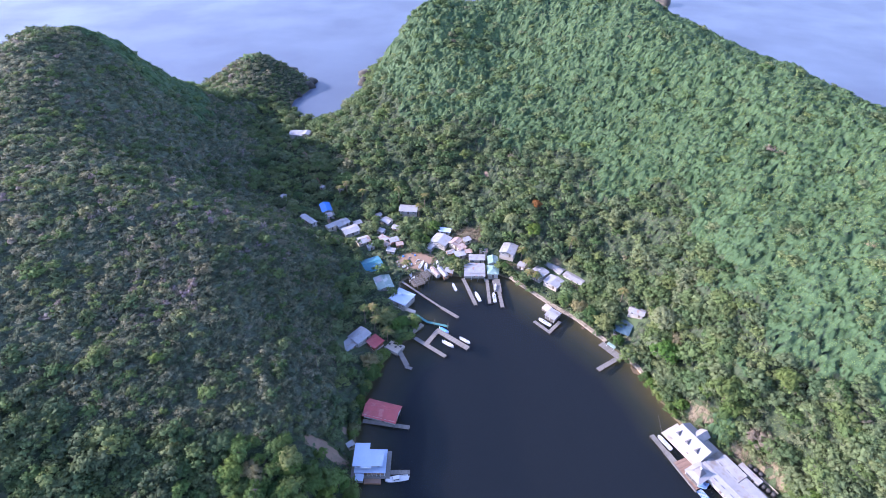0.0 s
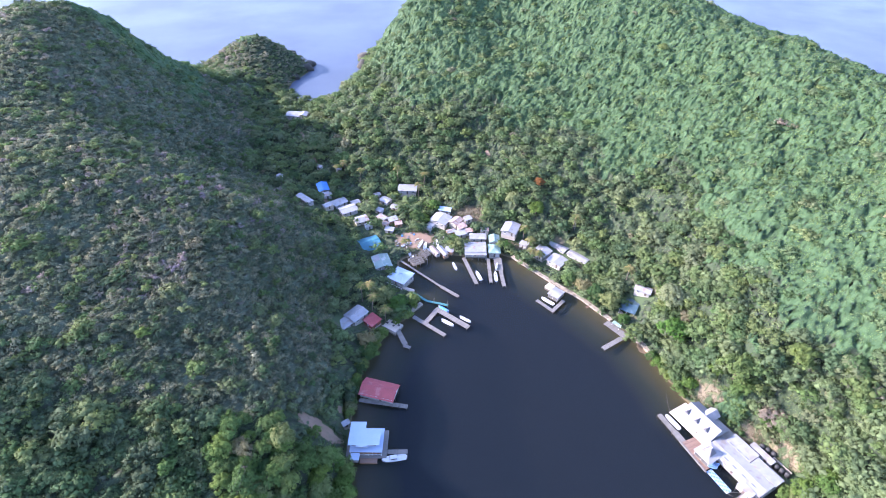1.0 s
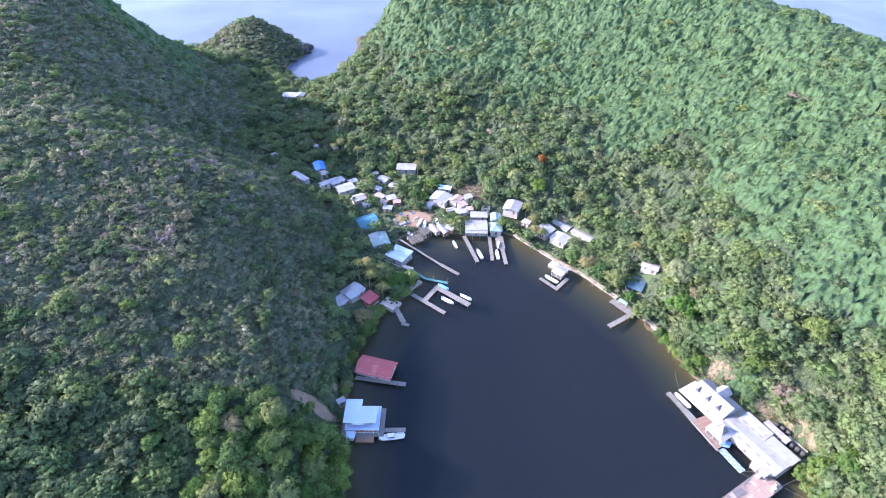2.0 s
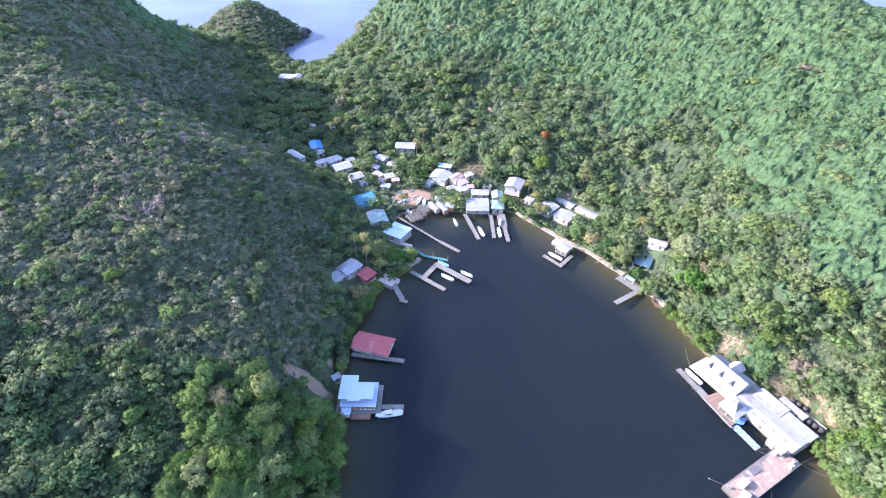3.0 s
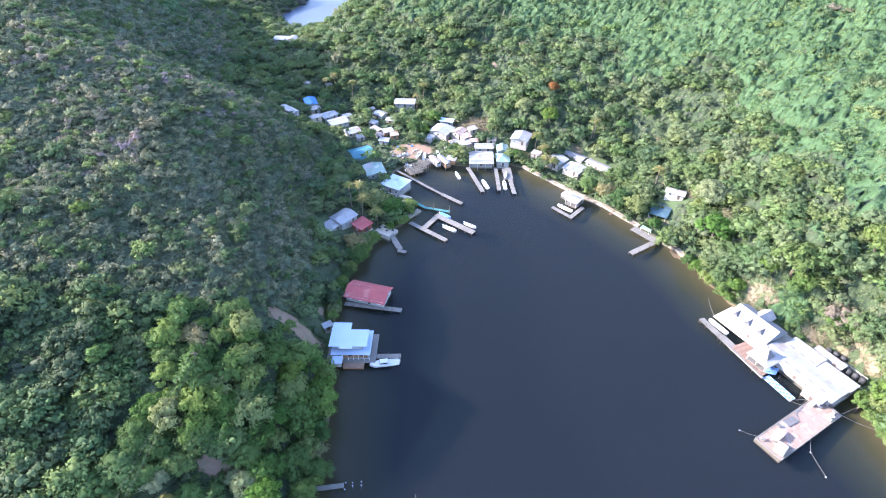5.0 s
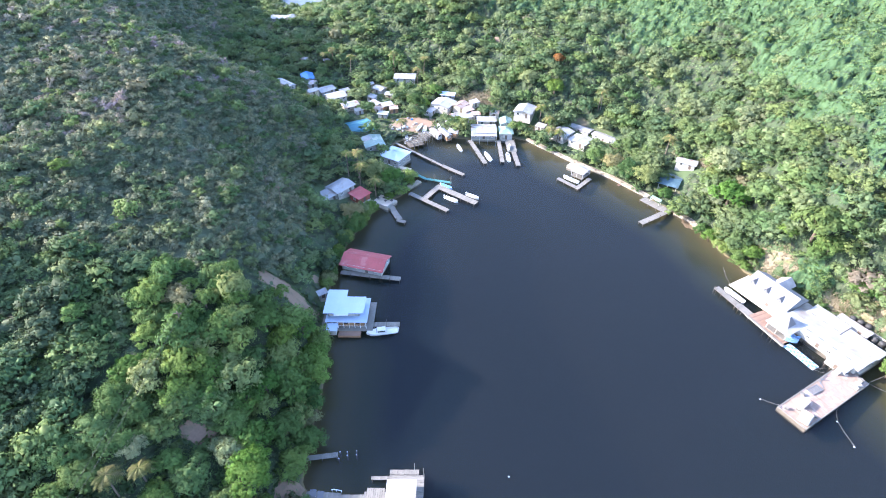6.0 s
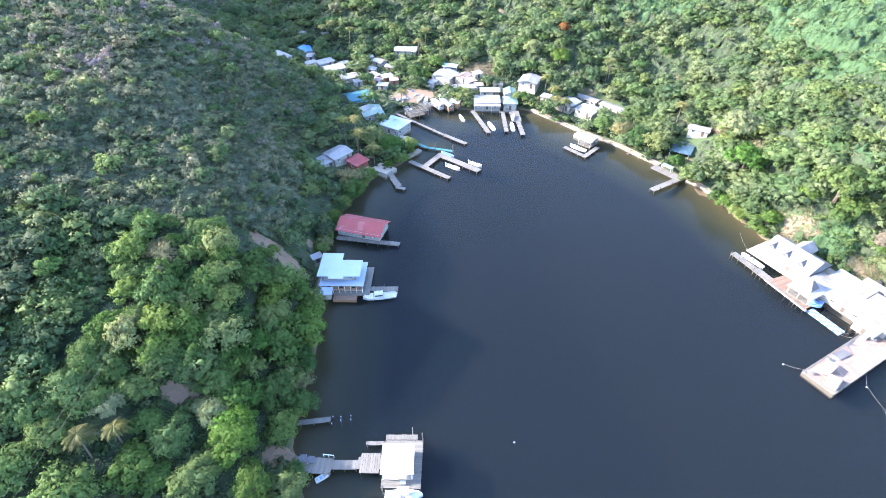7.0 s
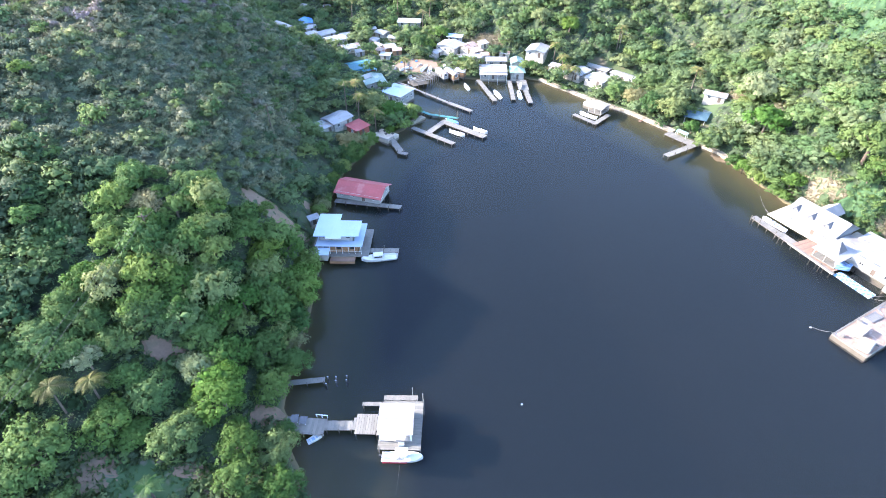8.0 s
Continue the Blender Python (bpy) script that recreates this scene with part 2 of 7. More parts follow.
MAT = {
    "ground": ground_material(),
    "bay": water_material("bay_water", (0.0052, 0.0092, 0.0132), 0.1, 0.9, 0.022, 0.54),
    "sea": water_material("sea_water", (0.06, 0.076, 0.112), 0.4, 0.5, 0.035, 1.0),
    "trunk": material("bark", (0.16, 0.12, 0.09), (0.08, 0.06, 0.045), 0.9, scale=2, fine=20),
    "white_roof": material("white_sheet_roof", (0.27, 0.27, 0.28), (0.2, 0.2, 0.21), 0.5, 0.0, 0.5, 6, 0.1, wear=(0.2, 0.175, 0.16)),
    "grey_roof": material("weathered_zinc_roof", (0.28, 0.285, 0.3), (0.19, 0.19, 0.2), 0.55, 0.15, 0.6, 7, 0.15, wear=(0.24, 0.15, 0.1)),
    "rust_roof": material("rusted_sheet_roof", (0.26, 0.17, 0.125), (0.3, 0.27, 0.255), 0.7, 0.1, 0.9, 8, 0.2, wear=(0.2, 0.09, 0.05)),
    "bluewhite_roof": material("pale_blue_roof", (0.33, 0.4, 0.51), (0.27, 0.34, 0.44), 0.5, 0.0, 0.4, 6, 0.1),
    "red_roof": material("red_sheet_roof", (0.3, 0.055, 0.058), (0.2, 0.038, 0.04), 0.6, 0.0, 0.4, 6, 0.12, wear=(0.3, 0.1, 0.095)),
    "teal_roof": material("teal_sheet_roof", (0.03, 0.15, 0.2), (0.024, 0.115, 0.16), 0.5, 0.0, 0.5, 6, 0.1, wear=(0.06, 0.16, 0.22)),
    "dark_blue_roof": material("dark_blue_sheet_roof", (0.045, 0.085, 0.105), (0.035, 0.066, 0.082), 0.5, 0.0, 0.5, 6, 0.1, wear=(0.07, 0.11, 0.14)),
    "blue_roof": material("blue_sheet_roof", (0.04, 0.18, 0.5), (0.03, 0.14, 0.4), 0.5, 0.0, 0.5, 6, 0.1),
    "green_roof": material("green_sheet_roof", (0.17, 0.25, 0.215), (0.12, 0.19, 0.16), 0.55, 0.0, 0.6, 6, 0.1, wear=(0.24, 0.29, 0.27)),
    "palegreen_roof": material("pale_green_roof", (0.2, 0.27, 0.24), (0.14, 0.2, 0.175), 0.55, 0.0, 0.5, 6, 0.1, wear=(0.32, 0.35, 0.33)),
    "tile_grey": material("grey_shingle", (0.25, 0.245, 0.25), (0.2, 0.195, 0.2), 0.75, 0.0, 0.5, 9, 0.2, wear=(0.27, 0.26, 0.26)),
    "slate": material("dark_slate_shingle", (0.09, 0.095, 0.11), (0.13, 0.13, 0.14), 0.7, 0.0, 1.0, 9, 0.2),
    "white_wall": material("white_plaster", (0.36, 0.345, 0.325), (0.27, 0.255, 0.24), 0.8, 0.0, 0.5, 5, 0.1, wear=(0.18, 0.165, 0.14)),
    "cream_wall": material("cream_plaster", (0.44, 0.38, 0.29), (0.36, 0.31, 0.23), 0.85, 0.0, 0.5, 5, 0.1, wear=(0.22, 0.18, 0.13)),
    "wood_wall": material("stained_timber_wall", (0.3, 0.17, 0.09), (0.2, 0.1, 0.05), 0.8, 0.0, 0.8, 9, 0.2),
    "red_wall": material("brick_red_wall", (0.28, 0.08, 0.05), (0.2, 0.06, 0.04), 0.85, 0.0, 0.8, 8, 0.2),
    "grey_wall": material("grey_block_wall", (0.34, 0.33, 0.31), (0.24, 0.23, 0.22), 0.9, 0.0, 0.6, 7, 0.2),
    "plank": material("grey_weathered_plank", (0.175, 0.162, 0.145), (0.118, 0.108, 0.095), 0.85, 0.0, 1.0, 14, 0.25, spread=0.18),
    "brown_plank": material("reddish_deck_plank", (0.225, 0.14, 0.1), (0.165, 0.102, 0.072), 0.8, 0.0, 1.0, 14, 0.25, spread=0.25),
    "green_plank": material("green_painted_plank", (0.055, 0.19, 0.175), (0.04, 0.14, 0.13), 0.75, 0.0, 1.0, 12, 0.2, spread=0.2),
    "pile": material("dark_wet_timber", (0.11, 0.09, 0.07), (0.06, 0.05, 0.04), 0.8, 0.0, 1.5, 12, 0.3),
    "concrete": material("pale_concrete", (0.42, 0.37, 0.31), (0.32, 0.28, 0.23), 0.9, 0.0, 0.5, 6, 0.2, wear=(0.28, 0.25, 0.21)),
    "old_wall": material("stained_concrete", (0.3, 0.255, 0.195), (0.21, 0.178, 0.135), 0.9, 0.0, 0.5, 6, 0.3, wear=(0.12, 0.1, 0.075)),
    # the grey shingle again with shade put into its colour, for spire and dormers
    "spire": material("shaded_grey_shingle", (0.15, 0.14, 0.145), (0.11, 0.105, 0.11), 0.75, 0.0, 0.6, 9, 0.2),
    "pink_deck": material("worn_pink_deck", (0.25, 0.175, 0.14), (0.17, 0.115, 0.092), 0.9, 0.0, 0.7, 5, 0.25, wear=(0.3, 0.235, 0.2)),
    "gelcoat": material("white_gelcoat", (0.5, 0.5, 0.5), (0.42, 0.42, 0.42), 0.25, 0.0, 0.8, 5, 0.03),
    "blue_gelcoat": material("blue_gelcoat", (0.2, 0.32, 0.5), (0.17, 0.27, 0.43), 0.3, 0.0, 0.8, 5, 0.03),
    "red_paint": material("red_boat_paint", (0.3, 0.03, 0.04), (0.22, 0.025, 0.03), 0.4, 0.0, 0.8, 5, 0.03),
    "boat_deck": material("grey_boat_deck", (0.5, 0.5, 0.5), (0.4, 0.4, 0.4), 0.6, 0.0, 1.5, 9, 0.1),
    "black": material("black_rubber", (0.02, 0.02, 0.022), (0.035, 0.035, 0.035), 0.7, 0.0, 2, 12, 0.2),
    "blue_tarp": material("blue_tarpaulin", (0.05, 0.22, 0.6), (0.04, 0.17, 0.45), 0.5, 0.0, 1, 8, 0.3),
    "blue_float": material("blue_plastic_float", (0.08, 0.2, 0.42), (0.065, 0.165, 0.35), 0.45, 0.0, 2, 8, 0.1, spread=0.25),
    "white_float": material("white_plastic_float", (0.3, 0.34, 0.37), (0.22, 0.26, 0.29), 0.45, 0.0, 2, 8, 0.1),
    "frame": material("white_window_frame", (0.7, 0.7, 0.68), (0.6, 0.6, 0.58), 0.5, 0.0, 2, 8, 0.05),
    "door": material("painted_door", (0.1, 0.075, 0.06), (0.075, 0.055, 0.045), 0.6, 0.0, 1, 8, 0.1),
    "rope": material("grey_rope", (0.25, 0.23, 0.19), (0.18, 0.16, 0.14), 0.9, 0.0, 3, 20, 0.2),
    "cable": material("black_cable", (0.03, 0.03, 0.03), (0.05, 0.05, 0.05), 0.6, 0.0, 1, 5, 0.0),
    "rock": material("brown_rock", (0.05, 0.046, 0.036), (0.032, 0.03, 0.025), 0.95, 0.0, 0.15, 1.5, 0.8, wear=(0.07, 0.065, 0.05)),
    "sand": material("beach_sand", (0.42, 0.3, 0.18), (0.32, 0.22, 0.13), 0.95, 0.0, 0.2, 3, 0.3, wear=(0.24, 0.17, 0.1)),
    "earth": material("bare_red_earth", (0.24, 0.155, 0.105), (0.155, 0.105, 0.073), 0.95, 0.0, 0.35, 2.5, 0.6, wear=(0.13, 0.115, 0.07)),
    "lawn": material("mown_lawn", (0.042, 0.085, 0.03), (0.06, 0.095, 0.038), 0.95, 0.0, 0.35, 3, 0.6, wear=(0.17, 0.14, 0.115)),
    "straw": material("dry_straw_grass", (0.225, 0.178, 0.115), (0.155, 0.13, 0.078), 0.95, 0.0, 0.5, 3, 0.6, wear=(0.1, 0.11, 0.045)),
    "forest": leaf_material("forest_leaves", (0.062, 0.106, 0.05), (0.108, 0.163, 0.07), (0.15, 0.202, 0.083), (0.205, 0.182, 0.122), 0.04, grey=(0.16, 0.195, 0.1)),
    "scrub": leaf_material("dry_scrub_leaves", (0.077, 0.110, 0.067), (0.153, 0.180, 0.110), (0.231, 0.238, 0.145), (0.262, 0.212, 0.211), 0.16),
    "vine": leaf_material("vine_leaves", (0.047, 0.094, 0.036), (0.084, 0.142, 0.054), (0.128, 0.186, 0.072), (0.182, 0.21, 0.1)),
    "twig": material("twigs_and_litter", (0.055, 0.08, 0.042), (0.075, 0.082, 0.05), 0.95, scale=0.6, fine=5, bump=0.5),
    # woodland floor, its colour darkened to stand for shade between the crowns
    "shaded_litter": material("shaded_leafy_litter", (0.022, 0.042, 0.016), (0.04, 0.052, 0.024), 0.95, scale=0.5, fine=4, bump=0.6, wear=(0.045, 0.05, 0.03)),
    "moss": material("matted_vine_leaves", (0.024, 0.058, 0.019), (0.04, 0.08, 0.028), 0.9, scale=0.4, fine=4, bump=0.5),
    "tree_leaf": leaf_material("tree_leaves", (0.063, 0.117, 0.038), (0.110, 0.176, 0.055), (0.168, 0.230, 0.070), (0.242, 0.213, 0.122), 0.05, single=True, grey=(0.200, 0.233, 0.101)),
    "bright_leaf": leaf_material("bright_leaves", (0.079, 0.148, 0.044), (0.095, 0.168, 0.051), (0.110, 0.186, 0.057), (0.137, 0.203, 0.066), single=True),
    "garden_leaf": leaf_material("garden_leaves", (0.074, 0.129, 0.044), (0.095, 0.158, 0.053), (0.120, 0.183, 0.064), (0.157, 0.198, 0.085), single=True),
    "dry_palm": leaf_material("yellowing_fronds", (0.075, 0.09, 0.032), (0.1, 0.105, 0.04), (0.12, 0.115, 0.046), (0.14, 0.122, 0.055), single=True),
    "fresh_leaf": leaf_material("fresh_green_leaves", (0.082, 0.168, 0.042), (0.104, 0.2, 0.05), (0.128, 0.228, 0.06), (0.15, 0.24, 0.072), single=True),
    "lime_leaf": leaf_material("lime_leaves", (0.105, 0.163, 0.048), (0.126, 0.183, 0.055), (0.147, 0.203, 0.064), (0.168, 0.218, 0.074), single=True),
    "pale_leaf": leaf_material("pale_leaves", (0.168, 0.213, 0.106), (0.189, 0.233, 0.115), (0.210, 0.247, 0.129), (0.232, 0.257, 0.144), single=True),
    "palm_leaf": leaf_material("palm_fronds", (0.09, 0.13, 0.04), (0.14, 0.15, 0.055), (0.22, 0.19, 0.085), (0.27, 0.22, 0.11), single=True),
    "orange_leaf": leaf_material("orange_blossom", (0.2, 0.115, 0.05), (0.22, 0.12, 0.055), (0.18, 0.12, 0.05), (0.13, 0.13, 0.05), single=True),
}
glass = material("window_glass", (0.03, 0.035, 0.04), (0.04, 0.045, 0.05), 0.08, 0.0, 1, 3, 0.0)
MAT["glass"] = glass


# ---- mesh helpers ----
def box(bm, x0, x1, y0, y1, z0, z1, m=None):
    vs = [bm.verts.new((x, y, z)) for x in (x0, x1) for y in (y0, y1) for z in (z0, z1)]
    for f in ((0, 1, 3, 2), (4, 6, 7, 5), (0, 4, 5, 1), (2, 3, 7, 6), (0, 2, 6, 4), (1, 5, 7, 3)):
        bm.faces.new([vs[i] for i in f])
    if m is not None:
        for v in vs:
            v.co = m @ v.co
    return vs


def tube(bm, p, q, r0, r1=None, n=6):
    """A tapered round bar from p to q."""
    p, q = Vector(p), Vector(q)
    r1 = r0 if r1 is None else r1
    turn = (q - p).to_track_quat("Z", "Y").to_matrix()
    rings = []
    for c, r in ((p, r0), (q, r1)):
        rings.append([bm.verts.new(c + turn @ Vector((r * math.cos(k * math.tau / n), r * math.sin(k * math.tau / n), 0))) for k in range(n)])
    for k in range(n):
        bm.faces.new((rings[0][k], rings[0][(k + 1) % n], rings[1][(k + 1) % n], rings[1][k]))
    bm.faces.new(rings[0][::-1])
    bm.faces.new(rings[1])


def mesh_of(bm, name, mat, bevel=0.0):
    if bevel:
        bmesh.ops.bevel(bm, geom=bm.edges[:], offset=bevel, segments=1, affect="EDGES")
    bmesh.ops.recalc_face_normals(bm, faces=bm.faces[:])
    me = bpy.data.meshes.new(name)
    bm.to_mesh(me)
    bm.free()
    me.materials.append(mat)
    return me


def part(name, bm, mat, parent, label="", bevel=0.0, at=None):
    ob = new(name, bm if isinstance(bm, bpy.types.Mesh) else mesh_of(bm, name, mat, bevel))
    ob.parent = parent
    if at is not None:
        ob.matrix_basis = at
    return tagged(ob, label)


def thing(name, m, label, category, group="", kind=""):
    ob = new(name)
    ob.empty_display_size = 0.5
    ob.matrix_basis = m
    return tagged(ob, label, category, group, kind)


def raw_mesh(name, verts, faces, mat, tint=None, normals=None):
    """A mesh from arrays of vertices and triangles or quads, with a tint and a soft shading normal for each vertex if given."""
    me = bpy.data.meshes.new(name)
    k = faces.shape[1]
    me.vertices.add(len(verts))
    me.vertices.foreach_set("co", verts.astype(np.float32).ravel())
    me.loops.add(faces.size)
    me.loops.foreach_set("vertex_index", faces.astype(np.int32).ravel())
    me.polygons.add(len(faces))
    me.polygons.foreach_set("loop_start", np.arange(0, faces.size, k, dtype=np.int32))
    if tint is not None:
        me.attributes.new("tint", "FLOAT", "POINT").data.foreach_set("value", tint.astype(np.float32))
    if normals is not None:
        me.attributes.new("custom_normal", "FLOAT_VECTOR", "POINT").data.foreach_set("vector", normals.astype(np.float32).ravel())
    me.update(calc_edges=True)
    me.materials.append(mat)
    return me


# ---- terrain ----
BAY = [(-20, -60), (-20, 20), (-21, 43), (-26, 52), (-29.5, 61), (-30, 76), (-30.5, 92), (-34, 107), (-34, 126), (-32, 140), (-28, 150), (-24, 163), (-14, 170),
       (-12.5, 181), (-18, 188), (-23, 200), (-22, 209), (-15, 214), (-3, 217), (5, 213), (24, 216), (34, 213), (41.5, 204.5), (53, 192), (63.5, 182.5),
       (74, 168.5), (84, 155.5), (87, 145), (91, 135), (93.5, 127), (103, 116), (112, 107), (115, 94), (112, 83), (114, 73), (119, 60), (126, 30), (130, -60)]
OUTER = [(180, -110), (300, -60), (330, 120), (330, 260), (290, 400), (210, 500), (90, 560), (-40, 560), (-76, 512), (-72, 455), (-84, 424), (-100, 403), (-118, 409),
         (-129, 425), (-131, 445), (-122, 470), (-132, 500), (-165, 515), (-205, 508), (-222, 480), (-205, 455), (-230, 440), (-275, 430), (-320, 380), (-350, 260), (-350, 60), (-290, -80), (-120, -110)]
LAND = np.array(BAY + OUTER, float)
# spot heights of the bare ground: the scrub-covered spur and ridge on one side, the vine-covered ridge on the other, the saddle between them
SPOTS_WEST = [(-40, 95, 13), (-38, 60, 4), (-46, 48, 3.5), (-65, 46, 8), (-65, 75, 15), (-82, 89, 23), (-74, 107, 23.5), (-60, 118, 22.5), (-44, 127, 11.5), (-99, 119, 33),
              (-95, 88, 25), (-120, 152, 41), (-97, 157, 38), (-128, 223, 45), (-94, 213, 33.5), (-76, 200, 27), (-68, 180, 21), (-165, 186, 59), (-174, 226, 62),
              (-181, 253, 60), (-214, 279, 81), (-240, 320, 92), (-207, 345, 77), (-224, 325, 87), (-188, 350, 47), (-172, 372, 30), (-140, 372, 3), (-140, 300, 18), (-120, 262, 14), (-150, 280, 34), (-104, 50, 16)]
SPOTS_EAST = [(104, 121, 19), (116, 96, 12.5), (112, 157, 20), (115, 191, 24), (119, 214, 26), (118, 237, 33), (142, 195, 43), (161, 220, 50), (173, 206, 51), (209, 254, 74),
              (225, 225, 78), (199, 313, 76), (171, 369, 79), (139, 428, 91), (60, 445, 88), (-22, 436, 78), (-46, 466, 42), (46, 407, 57), (115, 313, 49), (81, 304, 33),
              (51, 249, 20), (27, 285, 16), (0, 314, 25), (-49, 362, 21), (-76, 334, 12), (-62, 312, 13), (-66, 346, 16), (-46, 298, 12), (-40, 322, 19), (90, 180, 6), (140, 60, 16), (170, 120, 44), (220, 150, 66)]
SPOTS_LOW = [(-30, 240, 1.5), (-10, 235, 1.5), (-55, 250, 2), (-75, 275, 3), (-22, 265, 2), (-95, 330, 4), (-108, 366, 4), (40, 226, 2.2), (60, 208, 1.8), (64, 214, 2.2), (15, 228, 2.5), (-42, 165, 4),
             (-165, 483, 26), (-185, 480, 20), (-140, 440, 5), (250, 60, 40), (-250, 60, 40), (-280, 250, 50), (200, 0, 24), (-120, 0, 18), (0, 480, 60), (120, 490, 50), (-36, 215, 2), (-60, 225, 6)]
STEP, X0, X1, Y0, Y1 = 3.5, -420.0, 399.0, -150.0, 630.0


def shore_distance(px, py):
    """Distance to the shore, positive on land."""
    best = np.full(px.shape, 1e9)
    inside = np.zeros(px.shape, bool)
    for (ax, ay), (bx, by) in zip(LAND, np.roll(LAND, -1, 0)):
        dx, dy = bx - ax, by - ay
        s = np.clip(((px - ax) * dx + (py - ay) * dy) / (dx * dx + dy * dy), 0, 1)
        best = np.minimum(best, np.hypot(px - ax - s * dx, py - ay - s * dy))
        if ay != by:
            inside ^= ((ay > py) != (by > py)) & (px < dx * (py - ay) / dy + ax)
    return np.where(inside, best, -best)


def ripple(px, py, size, seed):
    """Smooth irregular waves, of about one metre."""
    r = np.random.RandomState(seed)
    out = np.zeros(px.shape)
    for k in range(9):
        a, w, ph = r.uniform(0, math.tau), math.tau / (size * r.uniform(0.5, 1.8)), r.uniform(0, math.tau)
        out += np.sin((px * math.cos(a) + py * math.sin(a)) * w + ph + 0.8 * np.sin(px * w * 0.7 + py * w * 0.5 + ph))
    return out / 4.0


def build_heights():
    spots = SPOTS_WEST + SPOTS_EAST + SPOTS_LOW
    for (ax, ay), (bx, by) in zip(LAND, np.roll(LAND, -1, 0)):
        k = max(1, int(math.hypot(bx - ax, by - ay) / 22))
        spots = spots + [(ax + (bx - ax) * i / k, ay + (by - ay) * i / k, 0.0) for i in range(k)]
    s = np.array(spots, float)

    def kernel(d):
        return np.sqrt(d * d + 14.0 ** 2)
    d = np.hypot(s[:, None, 0] - s[None, :, 0], s[:, None, 1] - s[None, :, 1])
    w = np.linalg.solve(-kernel(d) + 2.0 * np.eye(len(s)), s[:, 2])
    gx, gy = np.meshgrid(np.arange(X0, X1 + 0.1, STEP), np.arange(Y0, Y1 + 0.1, STEP))
    z = np.zeros(gx.shape)
    for (sx, sy, _), wk in zip(s, w):
        z -= wk * kernel(np.hypot(gx - sx, gy - sy))
    sd = shore_distance(gx, gy)
    sd = sd + 0.5 * ripple(gx, gy, 22, 3)
    steep = np.where((gx > -26) & (gx < 8) & (gy > 205) & (gy < 240), 0.16, 0.75)
    inner = np.maximum(z, 0.6 + 0.05 * np.clip(sd, 0, 30)) + ripple(gx, gy, 30, 5) * np.clip(z / 12, 0, 1) * 1.2
    z = np.where(sd > 0, np.minimum(inner, sd * steep + np.clip(sd - 3, 0, None) * 0.7), np.maximum(sd * 0.3, -0.5 + sd * 0.1))
    # the level strip cut behind the eastern quay
    u = (gx - 79.5) * math.cos(radians(-61)) + (gy - 120) * math.sin(radians(-61))
    v = -(gx - 79.5) * math.sin(radians(-61)) + (gy - 120) * math.cos(radians(-61))
    strip = (u > 19) & (u < 42) & (v > 10)
    z = np.where(strip, np.minimum(z, 0.85 + np.clip(v - 24.0, 0, None) * 1.3), z)
    z = np.maximum(z, -12.0)
    return gx, gy, z, sd


GX, GY, GZ, GS = build_heights()


def sample(grid, x, y):
    u, v = (np.asarray(x) - X0) / STEP, (np.asarray(y) - Y0) / STEP
    i, j = np.clip(u.astype(int), 0, GX.shape[1] - 2), np.clip(v.astype(int), 0, GX.shape[0] - 2)
    a, b = u - i, v - j
    return grid[j, i] * (1 - a) * (1 - b) + grid[j, i + 1] * a * (1 - b) + grid[j + 1, i] * (1 - a) * b + grid[j + 1, i + 1] * a * b


def height(x, y):
    return float(sample(GZ, x, y))


def build_ground():
    rows, cols = GX.shape
    idx = np.arange(rows * cols).reshape(rows, cols)
    quads = np.stack([idx[:-1, :-1], idx[:-1, 1:], idx[1:, 1:], idx[1:, :-1]], -1).reshape(-1, 4)
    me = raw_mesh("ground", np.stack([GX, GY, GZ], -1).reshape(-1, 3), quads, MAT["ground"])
    me.polygons.foreach_set("use_smooth", np.ones(len(quads), bool))
    tagged(new("ground", me), "brown soil hills sloping down to a bay", "ground", kind="structure")
    for name, mat, cells, label in (("water_bay", MAT["bay"], [(-60, 140, -150, 232)], "calm dark water of a sheltered bay"),
                                    ("water_sea", MAT["sea"], [(-4000, -60, -150, 232), (140, 4000, -150, 232), (-4000, 4000, 232, 4500), (-4000, 4000, -3000, -150)], "open blue sea behind the hills")):
        bm = bmesh.new()
        for x0, x1, y0, y1 in cells:
            bm.faces.new([bm.verts.new(c) for c in ((x0, y0, 0), (x1, y0, 0), (x1, y1, 0), (x0, y1, 0))])
        tagged(new(name, mesh_of(bm, name, mat)), label, "water", kind="structure")
    bm = bmesh.new()
    bm.faces.new([bm.verts.new(c) for c in ((-4000, -3000, -14), (4000, -3000, -14), (4000, 4500, -14), (-4000, 4500, -14))])
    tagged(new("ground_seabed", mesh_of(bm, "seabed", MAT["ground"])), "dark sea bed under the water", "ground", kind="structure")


build_ground()


# ---- trees and forest ----
ICO_V, ICO_F = [], []
_bm = bmesh.new()
bmesh.ops.create_icosphere(_bm, subdivisions=1, radius=1.0)
ICO_V = np.array([v.co[:] for v in _bm.verts])
ICO_F = np.array([[v.index for v in f.verts] for f in _bm.faces])
_bm.free()
_bm = bmesh.new()
bmesh.ops.create_icosphere(_bm, subdivisions=2, radius=1.0)
ICO2_V = np.array([v.co[:] for v in _bm.verts])
ICO2_F = np.array([[v.index for v in f.verts] for f in _bm.faces])
_bm.free()


OCT_V = np.array([(1, 0, 0), (-1, 0, 0), (0, 1, 0), (0, -1, 0), (0, 0, 1), (0, 0, -1)], float)
OCT_F = np.array([(0, 2, 4), (2, 1, 4), (1, 3, 4), (3, 0, 4), (2, 0, 5), (1, 2, 5), (3, 1, 5), (0, 3, 5)])


